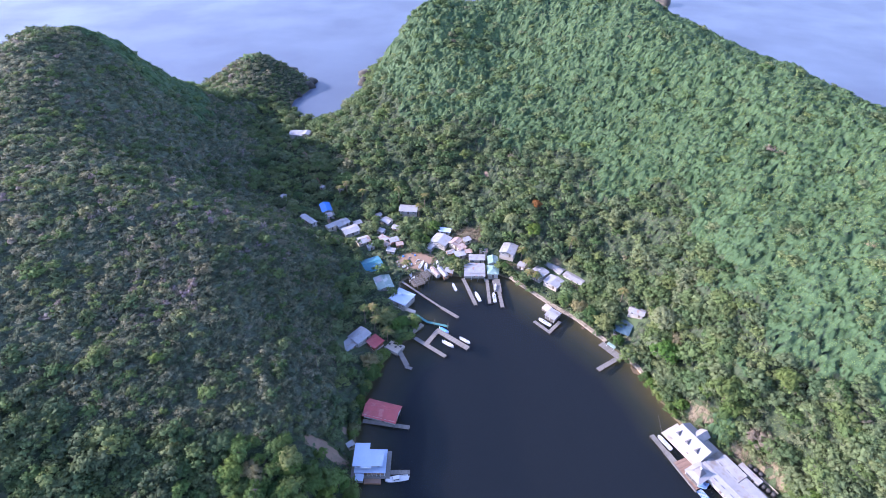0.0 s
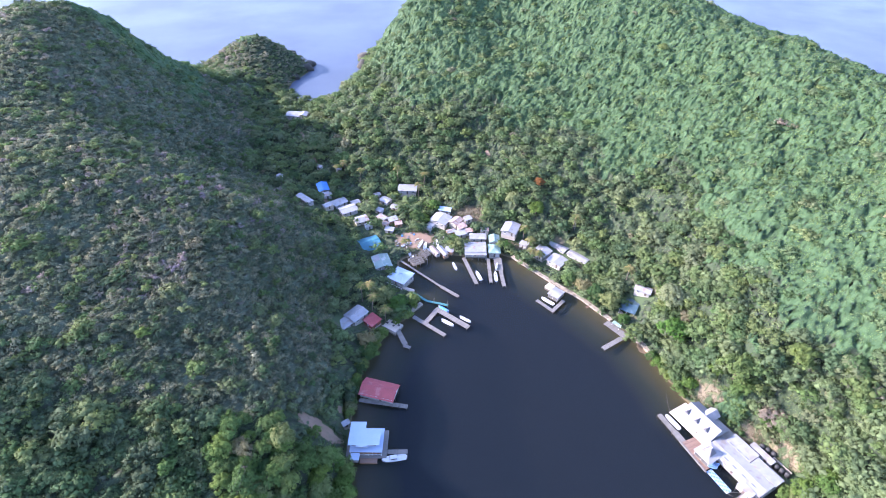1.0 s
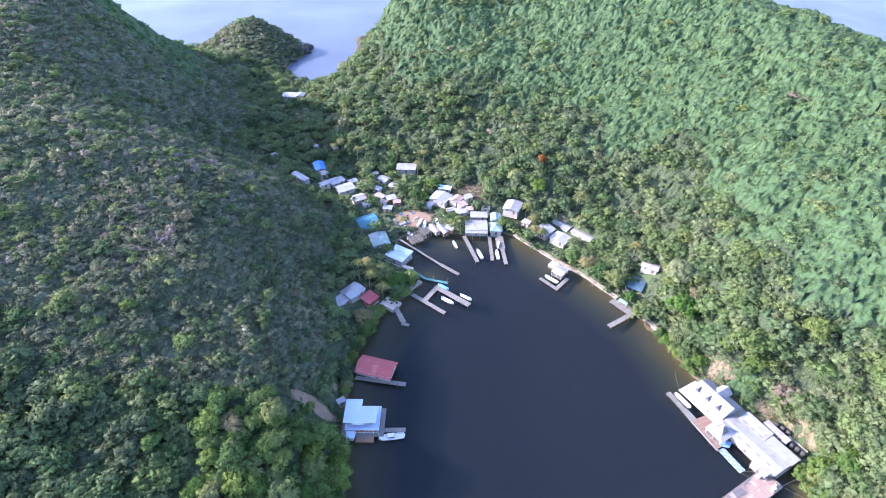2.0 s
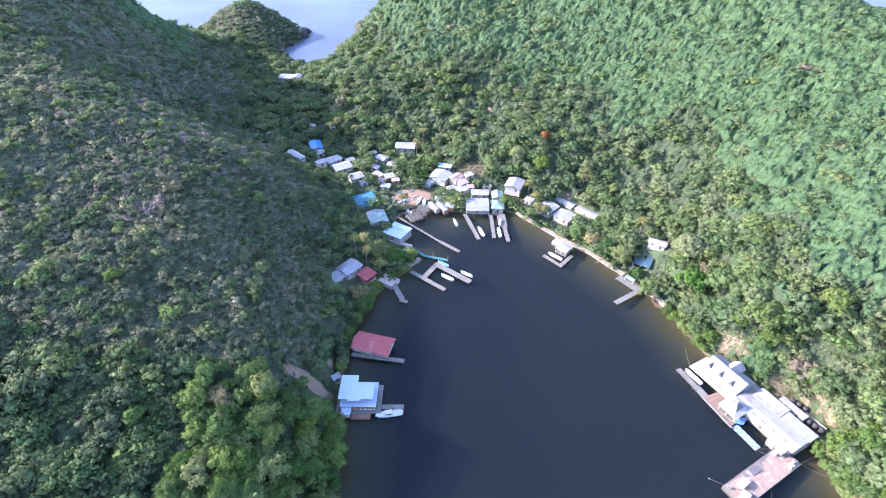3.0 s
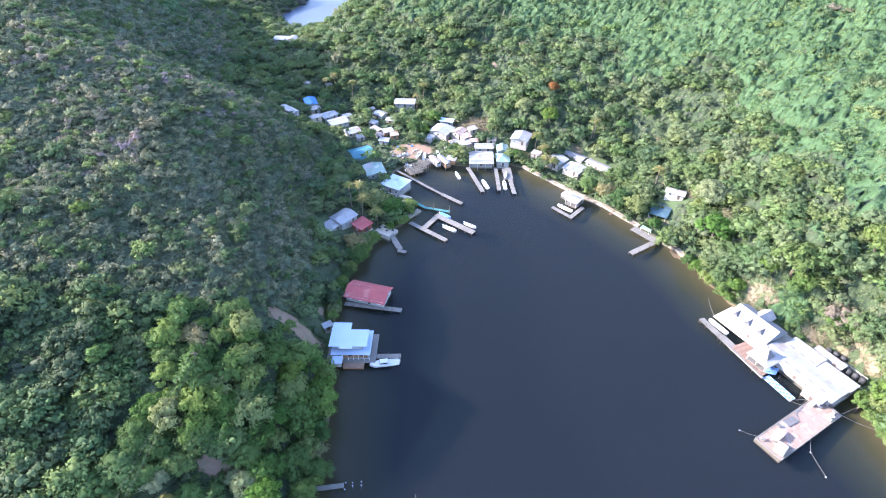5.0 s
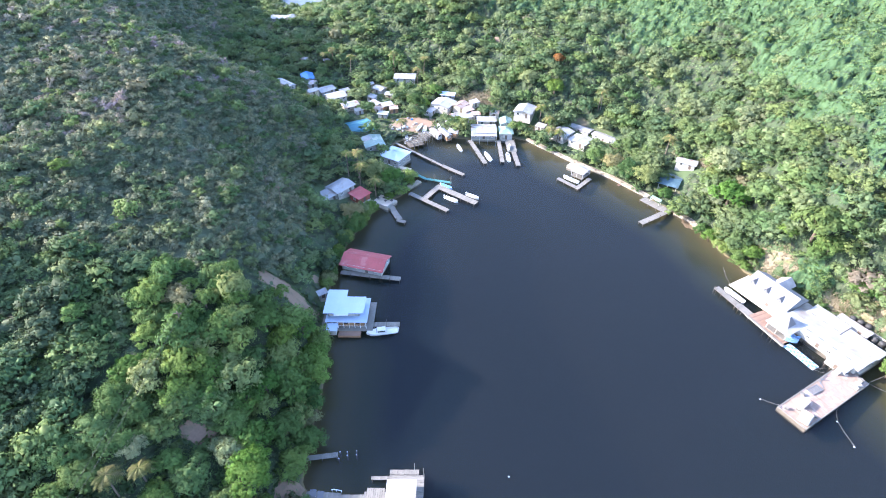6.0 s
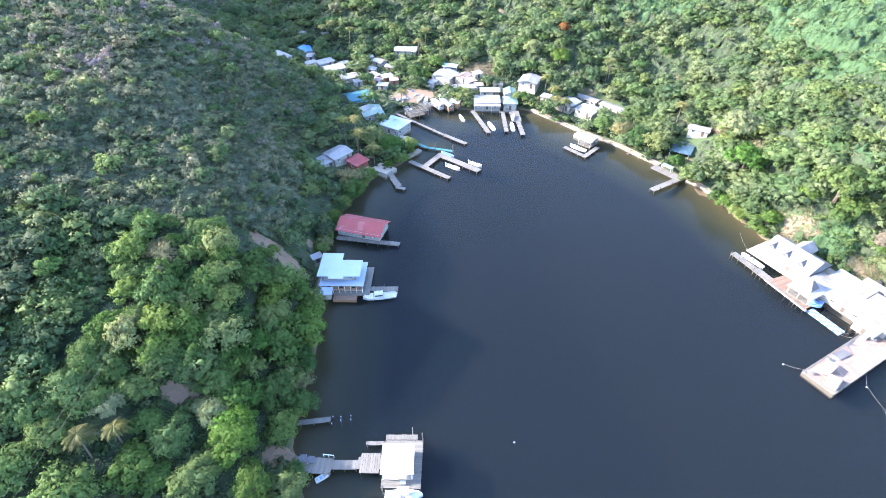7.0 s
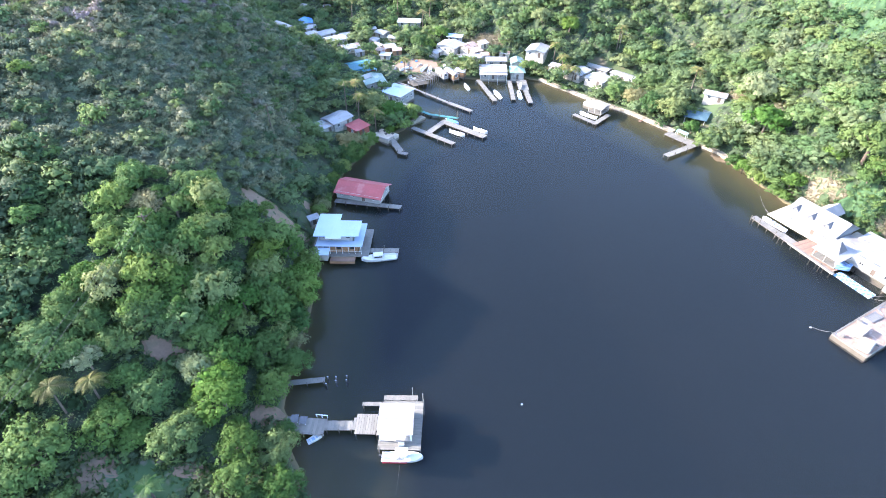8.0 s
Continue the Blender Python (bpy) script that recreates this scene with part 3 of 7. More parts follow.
def unit(a):
    return a / (np.linalg.norm(a, axis=-1, keepdims=True) + 1e-9)


def leaf_triangles(r, at, out, ln, loose, droop, own=0.38):
    """Pointed leaf sprays round the points at, turned more or less the way out; returns their corners and soft normals."""
    n = len(at)
    nrm = unit(out + r.normal(scale=loose, size=(n, 3)))
    side = unit(np.cross(nrm, r.normal(size=(n, 3))))
    fore = np.cross(nrm, side)
    tri = np.stack([at - side * ln * 0.46 - fore * ln * 0.42, at + side * ln * 0.46 - fore * ln * 0.42, at + fore * ln * 0.95 - np.array([0, 0, droop]) * ln], 1)
    soft = unit(0.85 * out + own * nrm + np.array([0, 0, 0.42]))
    return tri, np.repeat(soft[:, None, :], 3, 1)


def crown_arrays(seed, lobes, leaves, leaf, spread=1.0, tall=0.8, droop=0.25, lobe=(0.22, 0.44), core=0.74, plain=False):
    """A crown about 1 m in radius with its foot at z = 0: uneven lobes, each a darker core under many small pointed leaf sprays.
    Returns its corners, triangles and soft normals."""
    r = np.random.RandomState(seed)
    vs, fs, ns, count = [], [], [], 0
    ph = r.uniform(0, math.tau, 2)
    mid = np.array([0, 0, 0.3 * tall])
    base_v, base_f = (OCT_V * 1.12, OCT_F) if plain else (ICO_V, ICO_F)
    for k in range(lobes):
        if k == 0:
            c, size = np.array([0, 0, 0.55 * tall]), 0.58
        else:
            a = k * 2.399 + r.uniform(-0.6, 0.6)
            up = ((k - 0.5) / lobes + r.uniform(-0.12, 0.12)) * 1.04 - 0.04
            up = min(1.0, max(-0.1, up))
            rad = math.sqrt(max(0.0, 1 - up * up)) * r.uniform(0.56, 0.86) * spread * (1 + 0.2 * math.sin(2 * a + ph[0]) + 0.15 * math.sin(3 * a + ph[1]))
            c = np.array([rad * math.cos(a), rad * math.sin(a), tall * (0.34 + 0.74 * up * r.uniform(0.78, 1.12))])
            size = lobe[0] + (lobe[1] - lobe[0]) * r.uniform(0, 1) ** 1.3
        squash = np.array([1, 1, r.uniform(0.72, 0.95)])
        vs.append(base_v * (size * core) * r.uniform(0.55, 1.15, (len(base_v), 1)) * squash + c)
        ns.append(unit(base_v + 0.6 * unit(vs[-1] - mid) + r.normal(scale=0.5, size=base_v.shape)))
        fs.append(base_f + count)
        count += len(base_v)
        n = leaves * (2 if k == 0 else 1)
        d = r.normal(size=(n, 3))
        d[:, 2] = np.abs(d[:, 2]) * 0.95 - 0.3
        d = unit(d)
        at = c + d * size * r.uniform(0.74, 1.14, (n, 1)) * squash
        out = unit(0.8 * d + 0.5 * unit(at - mid) + np.array([0, 0, 0.1]))
        tri, soft = leaf_triangles(r, at, out, leaf * r.uniform(0.65, 1.4, (n, 1)), 0.56, droop)
        vs.append(tri.reshape(-1, 3))
        ns.append(soft.reshape(-1, 3))
        fs.append(np.arange(3 * n).reshape(n, 3) + count)
        count += 3 * n
    return np.concatenate(vs), np.concatenate(fs), np.concatenate(ns)


def join_crowns(name, mat, spots, shapes, label, seed, east=0.0):
    """One mesh of many crowns. spots: rows of x, y, z, radius, height scale."""
    r = np.random.RandomState(seed)
    vs, fs, ns, ts, count = [], [], [], [], 0
    spots = np.asarray(spots)
    tint = r.uniform(0, 1, len(spots))
    drift = np.clip(0.5 + 0.35 * ripple(spots[:, 0], spots[:, 1], 60, seed), 0, 1)
    tint = np.clip(0.85 * tint + 0.3 * (drift - 0.5) + 0.075, 0, 1)
    # slope light put into the tint: eastern crowns lighter, low western ones darker
    tint = np.clip(tint + np.where(spots[:, 0] > 20, east, np.where(spots[:, 1] < 135, -0.16, 0.0)), 0, np.maximum(tint, 0.78))
    kind = r.randint(0, len(shapes), len(spots))
    for k, (v, f, nv) in enumerate(shapes):
        rows = spots[kind == k]
        if not len(rows):
            continue
        a = r.uniform(0, math.tau, len(rows))
        ca, sa = np.cos(a)[:, None], np.sin(a)[:, None]
        x = (v[None, :, 0] * ca - v[None, :, 1] * sa) * rows[:, 3:4] + rows[:, 0:1]
        y = (v[None, :, 0] * sa + v[None, :, 1] * ca) * rows[:, 3:4] + rows[:, 1:2]
        z = v[None, :, 2] * rows[:, 3:4] * rows[:, 4:5] + rows[:, 2:3]
        vs.append(np.stack([x, y, z], -1).reshape(-1, 3))
        ns.append(np.stack([nv[None, :, 0] * ca - nv[None, :, 1] * sa, nv[None, :, 0] * sa + nv[None, :, 1] * ca, nv[None, :, 2] + 0 * ca], -1).reshape(-1, 3))
        fs.append((f[None] + (np.arange(len(rows)) * len(v))[:, None, None]).reshape(-1, 3) + count)
        ts.append(np.repeat(tint[kind == k], len(v)))
        count += len(rows) * len(v)
    ob = new(name, raw_mesh(name, np.concatenate(vs), np.concatenate(fs), mat, np.concatenate(ts), np.concatenate(ns)))
    return tagged(ob, label, "forest", kind="stuff")


# places kept free of trees: x, y, half length, half width, turn in degrees
CLEAR = []
NO_TREES = []   # wider rings round houses where no tall crown stands: x, y, radius


def keep_clear(x, y, a, b, turn=0.0, oval=False):
    CLEAR.append((x, y, a, b, radians(turn), oval))


def is_clear(px, py, margin=0.0):
    out = np.zeros(px.shape, bool)
    for x, y, a, b, t, oval in CLEAR:
        a, b = a + margin, b + margin
        u = (px - x) * math.cos(t) + (py - y) * math.sin(t)
        v = -(px - x) * math.sin(t) + (py - y) * math.cos(t)
        out |= ((u / a) ** 2 + (v / b) ** 2 < 1) if oval else (np.abs(u) < a) & (np.abs(v) < b)
    return out


def under_roof(px, py):
    out = np.zeros(px.shape, bool)
    for x, y, rad in NO_TREES:
        out |= (np.hypot(px - x, (py - y + 2.2) / 1.4) < rad)
    return out


def jittered(x0, x1, y0, y1, step, seed):
    r = np.random.RandomState(seed)
    gx, gy = np.meshgrid(np.arange(x0, x1, step), np.arange(y0, y1, step))
    gx[1::2] += step * 0.5
    return (gx + r.uniform(-0.42, 0.42, gx.shape) * step).ravel(), (gy + r.uniform(-0.42, 0.42, gy.shape) * step).ravel(), r


def vine_share(x, y):
    """How far the low vine cover has taken over from trees on the eastern ridge."""
    h = sample(GZ, x, y)
    edge = 24 + 5 * ripple(x, y, 45, 21)
    east = (x > 20) | (y > 330)
    return np.where(east, np.clip((h - edge) / 9.0, 0, 1), 0.0)


def in_view(x, y):
    """The slopes that face the bay and the saddle."""
    west = (x < 0) & (x > -250) & (y > 25) & (y < 520) & (x > -120 - 0.42 * y)
    east = (x >= 0) & (y > 45) & (y < 450) & (x < 130 + 0.42 * y)
    return west | east


SINGLE = []     # x, y, radius of the trees that stand as things of their own


def near_strip(x, y):
    """The low ground by the nearer shores, where each tree can be told apart."""
    return ((x < -20) & (x > -78 + 0.1 * y) & (y > 34) & (y < 104)) | ((x > 84) & (x < 128) & (y > 60) & (y < 136))


def domes(x, y, cell, seed, lo, hi):
    """A canopy of touching domes, one to a cell of that size: height over the ground, and a random number for each plant."""
    def rnd(i, j, k):
        v = np.sin(i * 127.1 + j * 311.7 + k * 74.7 + seed * 13.3) * 43758.5453
        return v - np.floor(v)
    ci, cj = np.floor(x / cell), np.floor(y / cell)
    best, who = np.zeros(x.shape), np.zeros(x.shape)
    for di in (-1, 0, 1):
        for dj in (-1, 0, 1):
            i, j = ci + di, cj + dj
            cx, cy = (i + 0.15 + 0.7 * rnd(i, j, 1)) * cell, (j + 0.15 + 0.7 * rnd(i, j, 2)) * cell
            rad = cell * (0.5 + 0.42 * rnd(i, j, 3))
            top = lo + (hi - lo) * rnd(i, j, 4) ** 1.5
            h = top * np.sqrt(np.clip(1 - ((x - cx) ** 2 + (y - cy) ** 2) / rad ** 2, 0, 1))
            who = np.where(h > best, rnd(i, j, 5), who)
            best = np.maximum(best, h)
    return best, who


def cover_kind(x, y):
    """0: woodland undergrowth, 1: dry scrub, 2: vines."""
    h = sample(GZ, x, y)
    mixed = 0.5 + 0.3 * ripple(x, y, 9, 8)
    kind = np.where((x < -42 - 0.4 * np.clip(y - 200, 0, None) + 3 * ripple(x, y, 20, 9)) & (h > 8) & (y > 103 + 6 * ripple(x, y, 18, 10)) & (np.hypot(x, y - 20) < 420), 1, 0)
    patch = (((x - 106) * 0.48 - (y - 117.5) * 0.87) / 7.5) ** 2 + (((x - 106) * 0.87 + (y - 117.5) * 0.48) / 3.4) ** 2 < 1
    return np.where((vine_share(x, y) > mixed) | patch, 2, kind)


COVER = {0: ("undergrowth_cover", "forest", 3.2, 0.8, 2.4, "tangled green undergrowth between the trees"),
         1: ("scrub_cover", "scrub", 2.9, 0.6, 1.9, "dense grey-green and olive dry scrub on a hill"),
         2: ("vine_cover", "vine", 3.1, 0.5, 2.8, "bright green vines smothering a hillside")}


def cover_height(x, y, kind):
    out, who = np.zeros(x.shape), np.zeros(x.shape)
    for k, (_, _, cell, lo, hi, _) in COVER.items():
        h, w = domes(x + 1.1 * ripple(x, y, 7, 2), y + 1.1 * ripple(x, y, 6, 4), cell, k + 1, lo, hi)
        if k == 2:
            h = 0.8 * h + domes(x + 0.6 * ripple(x, y, 4, 16), y + 0.6 * ripple(x, y, 5, 18), 1.7, 12, 0.1, 1.3)[0]
            h = h + domes(x + 2.5 * ripple(x, y, 16, 12), y + 2.5 * ripple(x, y, 15, 14), 8.0, 9, 0.1, 2.6)[0]
        out, who = np.where(kind == k, h, out), np.where(kind == k, w, who)
    low = np.where(is_clear(x, y, 1.3), 0.25, np.where(is_clear(x, y, 3.2), 0.6, 1.0))
    return out * low + 0.25, who


def low_cover():
    """The leafy cover that clothes the slopes: a lumpy sheet with leaf sprays standing out of it, one mesh for each kind of growth."""
    r = np.random.RandomState(77)
    step = 1.2
    gx, gy = np.meshgrid(np.arange(-262, 262, step), np.arange(24, 524, step))
    kind = cover_kind(gx, gy)
    hgt, who = cover_height(gx, gy, kind)
    gz = sample(GZ, gx, gy) + hgt
    ok = (sample(GS, gx, gy) > 0.6) & ~is_clear(gx, gy) & in_view(gx, gy)
    idx = np.arange(gx.size).reshape(gx.shape)
    quad = np.stack([idx[:-1, :-1], idx[:-1, 1:], idx[1:, 1:], idx[1:, :-1]], -1)
    full = ok[:-1, :-1] & ok[:-1, 1:] & ok[1:, 1:] & ok[1:, :-1]
    area = full.sum() * step * step
    verts = np.stack([gx, gy, gz], -1).reshape(-1, 3)
    jx, jy = np.nonzero(full)[1], np.nonzero(full)[0]
    n = int(area * 8.0)
    pick = r.randint(0, len(jx), n)
    px, py = gx[0, 0] + (jx[pick] + r.uniform(0, 1, n)) * step, gy[0, 0] + (jy[pick] + r.uniform(0, 1, n)) * step
    dist = np.hypot(px, py - 20)
    stay = r.uniform(0, 1, n) < np.clip(250 / np.maximum(dist, 60), 0.45, 1) ** 1.3 * np.where(near_strip(px, py), 1.0, np.array([0.34, 0.36, 0.6])[cover_kind(px, py)])
    px, py, dist = px[stay], py[stay], dist[stay]
    pk = cover_kind(px, py)
    ph, pw = cover_height(px, py, pk)
    e = 0.35
    dx = (sample(GZ, px + e, py) + cover_height(px + e, py, pk)[0] - sample(GZ, px, py) - ph) / e
    dy = (sample(GZ, px, py + e) + cover_height(px, py + e, pk)[0] - sample(GZ, px, py) - ph) / e
    dx, dy = np.clip(dx, -1.6, 1.6), np.clip(dy, -1.6, 1.6)
    nrm = np.stack([-dx, -dy, np.ones(len(px))], -1)
    nrm /= np.linalg.norm(nrm, axis=1)[:, None]
    c = np.stack([px, py, sample(GZ, px, py) + ph], -1) + nrm * r.uniform(-0.05, 0.22, (len(px), 1))
    ln = (0.3 * np.clip(dist / 150, 0.85, 1.7) * r.uniform(0.65, 1.5, len(px)))[:, None]
    tri, soft = leaf_triangles(r, c, nrm, ln, 0.8, 0.1, 1.5)
    sheet_n = unit(np.stack([-np.gradient(gz, step, axis=1), -np.gradient(gz, step, axis=0), np.ones(gz.shape)], -1)).reshape(-1, 3)
    sheet_n = unit(sheet_n + r.normal(scale=0.55, size=sheet_n.shape))
    drift = np.clip(0.5 + 0.35 * ripple(gx, gy, 60, 6), 0, 1)
    sheet_tint = (0.7 * who + 0.3 * drift).ravel()
    leaf_tint = np.clip(0.7 * pw + 0.3 * np.clip(0.5 + 0.35 * ripple(px, py, 60, 6), 0, 1) + r.normal(scale=0.05, size=len(px)), 0, 1)
    qk = kind[:-1, :-1]
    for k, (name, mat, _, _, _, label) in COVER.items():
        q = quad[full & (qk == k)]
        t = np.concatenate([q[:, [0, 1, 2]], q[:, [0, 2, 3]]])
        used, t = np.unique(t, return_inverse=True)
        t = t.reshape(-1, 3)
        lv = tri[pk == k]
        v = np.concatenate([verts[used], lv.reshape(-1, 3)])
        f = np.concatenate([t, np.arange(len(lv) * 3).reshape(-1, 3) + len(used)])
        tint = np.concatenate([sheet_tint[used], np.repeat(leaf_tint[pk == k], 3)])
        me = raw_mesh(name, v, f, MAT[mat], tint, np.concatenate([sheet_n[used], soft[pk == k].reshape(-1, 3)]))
        # the woodland sheet carries understory shade in its colour
        me.materials.append(MAT[("shaded_litter", "twig", "moss")[k]])
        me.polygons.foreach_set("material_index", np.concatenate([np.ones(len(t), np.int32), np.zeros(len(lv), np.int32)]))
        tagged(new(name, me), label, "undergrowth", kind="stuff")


WEEDY = []      # bare ground with weeds along its edge, in the same terms
STRAW = []      # x, y, half axes and turn of the dry grass banks


def dry_tufts():
    """Tufts of dead grass and low weeds standing on the straw banks and along their edges."""
    r = np.random.RandomState(31)
    for name, mat, per, label in (("dry_grass", "straw", 14.0, "tufts of dry straw-coloured grass"), ("weeds", "vine", 6.0, "low green weeds among dry grass")):
        tris, tint = [], []
        for cx, cy, a, b, turn in STRAW + (WEEDY if mat == "vine" else []):
            n = int(a * b * 3.1 * per)
            ang, rad = r.uniform(0, math.tau, n), np.sqrt(r.uniform(0, 1, n)) * 1.2
            if mat == "vine":
                rad = 1.3 - 0.6 * r.uniform(0, 1, n) ** 2
            u, v = a * rad * np.cos(ang), b * rad * np.sin(ang)
            ct, st = math.cos(radians(turn)), math.sin(radians(turn))
            x, y = cx + u * ct - v * st, cy + u * st + v * ct
            z = sample(GZ, x, y)
            ok = z > 0.5
            for dx, dy in ((0, 0), (0.15, 0.1), (-0.12, 0.14)):
                c = np.stack([x + dx, y + dy, z + 0.05], -1)[ok]
                k = len(c)
                a2 = r.uniform(0, math.tau, k)
                w, h = r.uniform(0.06, 0.2, k), r.uniform(0.25, 0.8, k)
                side = np.stack([np.cos(a2) * w, np.sin(a2) * w, np.zeros(k)], -1)
                tip = np.stack([r.normal(scale=0.4, size=k), r.normal(scale=0.4, size=k), h], -1)
                tris.append(np.stack([c - side, c + side, c + tip], 1).reshape(-1, 3))
                tint.append(np.repeat(r.uniform(0, 1, k), 3))
        vs = np.concatenate(tris)
        ob = new(name, raw_mesh(name, vs, np.arange(len(vs)).reshape(-1, 3), MAT[mat], np.concatenate(tint)))
        tagged(ob, label, "grass", kind="stuff")


def plant():
    groups = {"giant": [], "near": [], "forest": [], "big": [], "scrub": [], "shrub": [], "vine": [], "far": []}
    x, y, r = jittered(-260, 250, 25, 520, 2.8, 11)
    keep = (sample(GS, x, y) > 0.3) & ~is_clear(x, y) & ~under_roof(x, y) & in_view(x, y)
    x, y = x[keep], y[keep]
    far, gz = np.hypot(x, y - 20), sample(GZ, x, y)
    stand = ripple(x, y, 26, 41)
    mat_top = cover_height(x, y, np.full(x.shape, 2))[0]
    pick, size, thin = r.uniform(0, 1, len(x)), r.uniform(0, 1, len(x)), r.uniform(0, 1, len(x))
    vines = cover_kind(x, y) == 2
    for k in range(len(x)):
        px, py, z = x[k], y[k], gz[k]
        scrubby = px < -44 - 0.4 * max(0.0, py - 200) and far[k] < 400 and z > 9 and py > 103 + 8 * stand[k] or px < -110 and py > 425
        lower_east = 55 < px < 175 and 60 < py < 215
        if near_strip(px, py) and px < 0:
            continue
        if vines[k]:
            if thin[k] > (0.86 if px < 70 else 0.95):
                groups["big"].append((px, py, z + 0.5 + size[k], 2.4 + 2.2 * size[k], 0.8))
            elif thin[k] < 0.44 + 0.14 * stand[k]:
                groups["vine"].append((px, py, z - 0.5 + 0.7 * mat_top[k], 0.85 + 1.1 * size[k] ** 2, 0.75 + 0.6 * pick[k]))
        elif scrubby and thin[k] < 0.065 + 0.03 * stand[k]:
            groups["big"].append((px, py, z + 0.6 + size[k], 2.4 + 2.0 * pick[k] ** 1.4, 0.8 + 0.2 * size[k]))
        elif scrubby and size[k] < 0.8:
            if thin[k] < 0.9:
                groups["shrub" if py < 175 and px > -130 else "scrub"].append((px, py, z + 1.3 * thin[k] + 0.5, 1.5 + 1.5 * size[k] * size[k] + 0.6 * pick[k], 0.8 + 0.4 * pick[k]))
        elif scrubby:
            groups["forest"].append((px, py, z + 0.8 + 1.6 * thin[k], 1.5 + 1.3 * pick[k] ** 2, 0.9 + 0.3 * thin[k]))
        elif (lower_east and thin[k] < 0.27 or px < -28 and py < 130 and thin[k] < 0.1):
            groups["giant"].append((px, py, z + 0.7 + 1.1 * size[k], 3.5 + 3.2 * pick[k] ** 1.3, 0.64 + 0.3 * size[k]))
        elif thin[k] < (0.36 if lower_east or px < -28 and py < 130 else (0.3 if stand[k] > 0.1 else 0.19) * (0.8 if far[k] > 330 else 1.0)):
            groups["big"].append((px, py, z + 1.0 + 1.6 * size[k], 2.9 + 2.5 * pick[k] ** 1.5, 0.72 + 0.35 * size[k]))
        elif thin[k] < (0.92 if px < -28 and py < 130 else 0.78 if lower_east else 0.46):
            near_west = px < -28 and py < 130
            groups["near" if near_west else "forest"].append((px, py, z + 0.3 + 1.3 * size[k], (1.7 if near_west else 1.4) + 1.7 * pick[k], 0.75 + 0.45 * size[k]))
    # low shrubs that close the gaps on the flank above the bay
    x, y, r = jittered(-135, -36, 96, 200, 2.7, 17)
    keep = (cover_kind(x, y) == 1) & ~is_clear(x, y) & ~under_roof(x, y)
    for px, py, z in zip(x[keep], y[keep], sample(GZ, x[keep], y[keep])):
        groups["shrub"].append((px, py, z + r.uniform(0.1, 0.9), r.uniform(1.2, 2.5), r.uniform(0.75, 1.1)))
    # the vine mat behind the waterfront house
    for k in range(90):
        a, q = r.uniform(0, math.tau), math.sqrt(r.uniform(0, 1))
        u, v = 7.2 * q * math.cos(a), 3.1 * q * math.sin(a)
        px, py = 106 + 0.48 * u + 0.87 * v, 117.5 - 0.87 * u + 0.48 * v
        if not is_clear(np.array([px]), np.array([py]))[0]:
            groups["vine"].append((px, py, height(px, py) - 0.3 + cover_height(np.array([px]), np.array([py]), np.array([2]))[0][0], r.uniform(0.7, 1.3), r.uniform(0.5, 0.9)))
    # the backs of the hills, away from the bay
    x, y, r = jittered(-350, 330, -110, 560, 10.0, 12)
    keep = (sample(GS, x, y) > 2.5) & ~in_view(x, y)
    for px, py in zip(x[keep], y[keep]):
        groups["far"].append((px, py, height(px, py) - 0.5, r.uniform(5.2, 7.4), r.uniform(0.5, 0.8)))
    # trees on their own
    x, y, r = jittered(-80, 130, 34, 140, 4.7, 13)
    keep = near_strip(x, y) & ((x < 0) | (sample(GS, x, y) < 9)) & (sample(GS, x, y) > -0.3) & ~is_clear(x, y) & ~under_roof(x, y) & ~((x < -20) & (y < 69.5))
    for px, py in zip(x[keep], y[keep]):
        SINGLE.append((px, py, r.uniform(2.5, 4.4) + (r.uniform(0, 1.2) if -60 < px < -28 and 58 < py < 98 else 0), r.uniform(0.5, 0.9)))
    r = np.random.RandomState(15)
    for (ax, ay), (bx, by) in zip(BAY, BAY[1:]):
        ln = math.hypot(bx - ax, by - ay)
        for k in range(int(ln / 3.1)):
            f = (k + r.uniform(0.2, 0.8)) / int(ln / 3.1)
            out = 0.5 if ax < 50 else -0.6
            px, py = ax + (bx - ax) * f - (by - ay) / ln * out, ay + (by - ay) * f + (bx - ax) / ln * out
            wooded = (px < -12 and 69 < py < 180) or (px > 80 and 62 < py < 100) or (px > 82 and 124 < py < 149)
            if wooded and not is_clear(np.array([px]), np.array([py]))[0] and not under_roof(np.array([px]), np.array([py]))[0]:
                SINGLE.append((px, py, r.uniform(2.2, 3.4), 0.22))
    mids = [crown_arrays(100 + s, 6, 19, 0.155, core=0.68, plain=True) for s in range(9)]
    shrubs = [crown_arrays(160 + s, 5, 17, 0.17, core=0.64, plain=True) for s in range(16)]
    lows = [crown_arrays(120 + s, 3, 13, 0.24, 1.0, 0.8, plain=True) for s in range(8)]
    fars = [crown_arrays(140 + s, 4, 6, 0.26, plain=True) for s in range(8)]
    join_crowns("forest_canopy", MAT["forest"], groups["forest"], mids, "dense mixed green broadleaf forest on the slopes", 1, 0.04)
    fines = [crown_arrays(210 + s, 11, 26, 0.12, plain=True) for s in range(9)]
    join_crowns("shore_forest", MAT["forest"], groups["near"], fines, "dense dark green broadleaf trees above the shore", 8)
    bigs = [crown_arrays(180 + s, 12, 22, 0.115, lobe=(0.22, 0.42), core=0.66, plain=True) for s in range(8)]
    join_crowns("tall_canopy", MAT["forest"], groups["big"], bigs, "tall spreading green trees rising from the forest", 6)
    giants = [crown_arrays(190 + s, 30, 30, 0.078, 1.05, 0.75, lobe=(0.15, 0.33), plain=True) for s in range(8)]
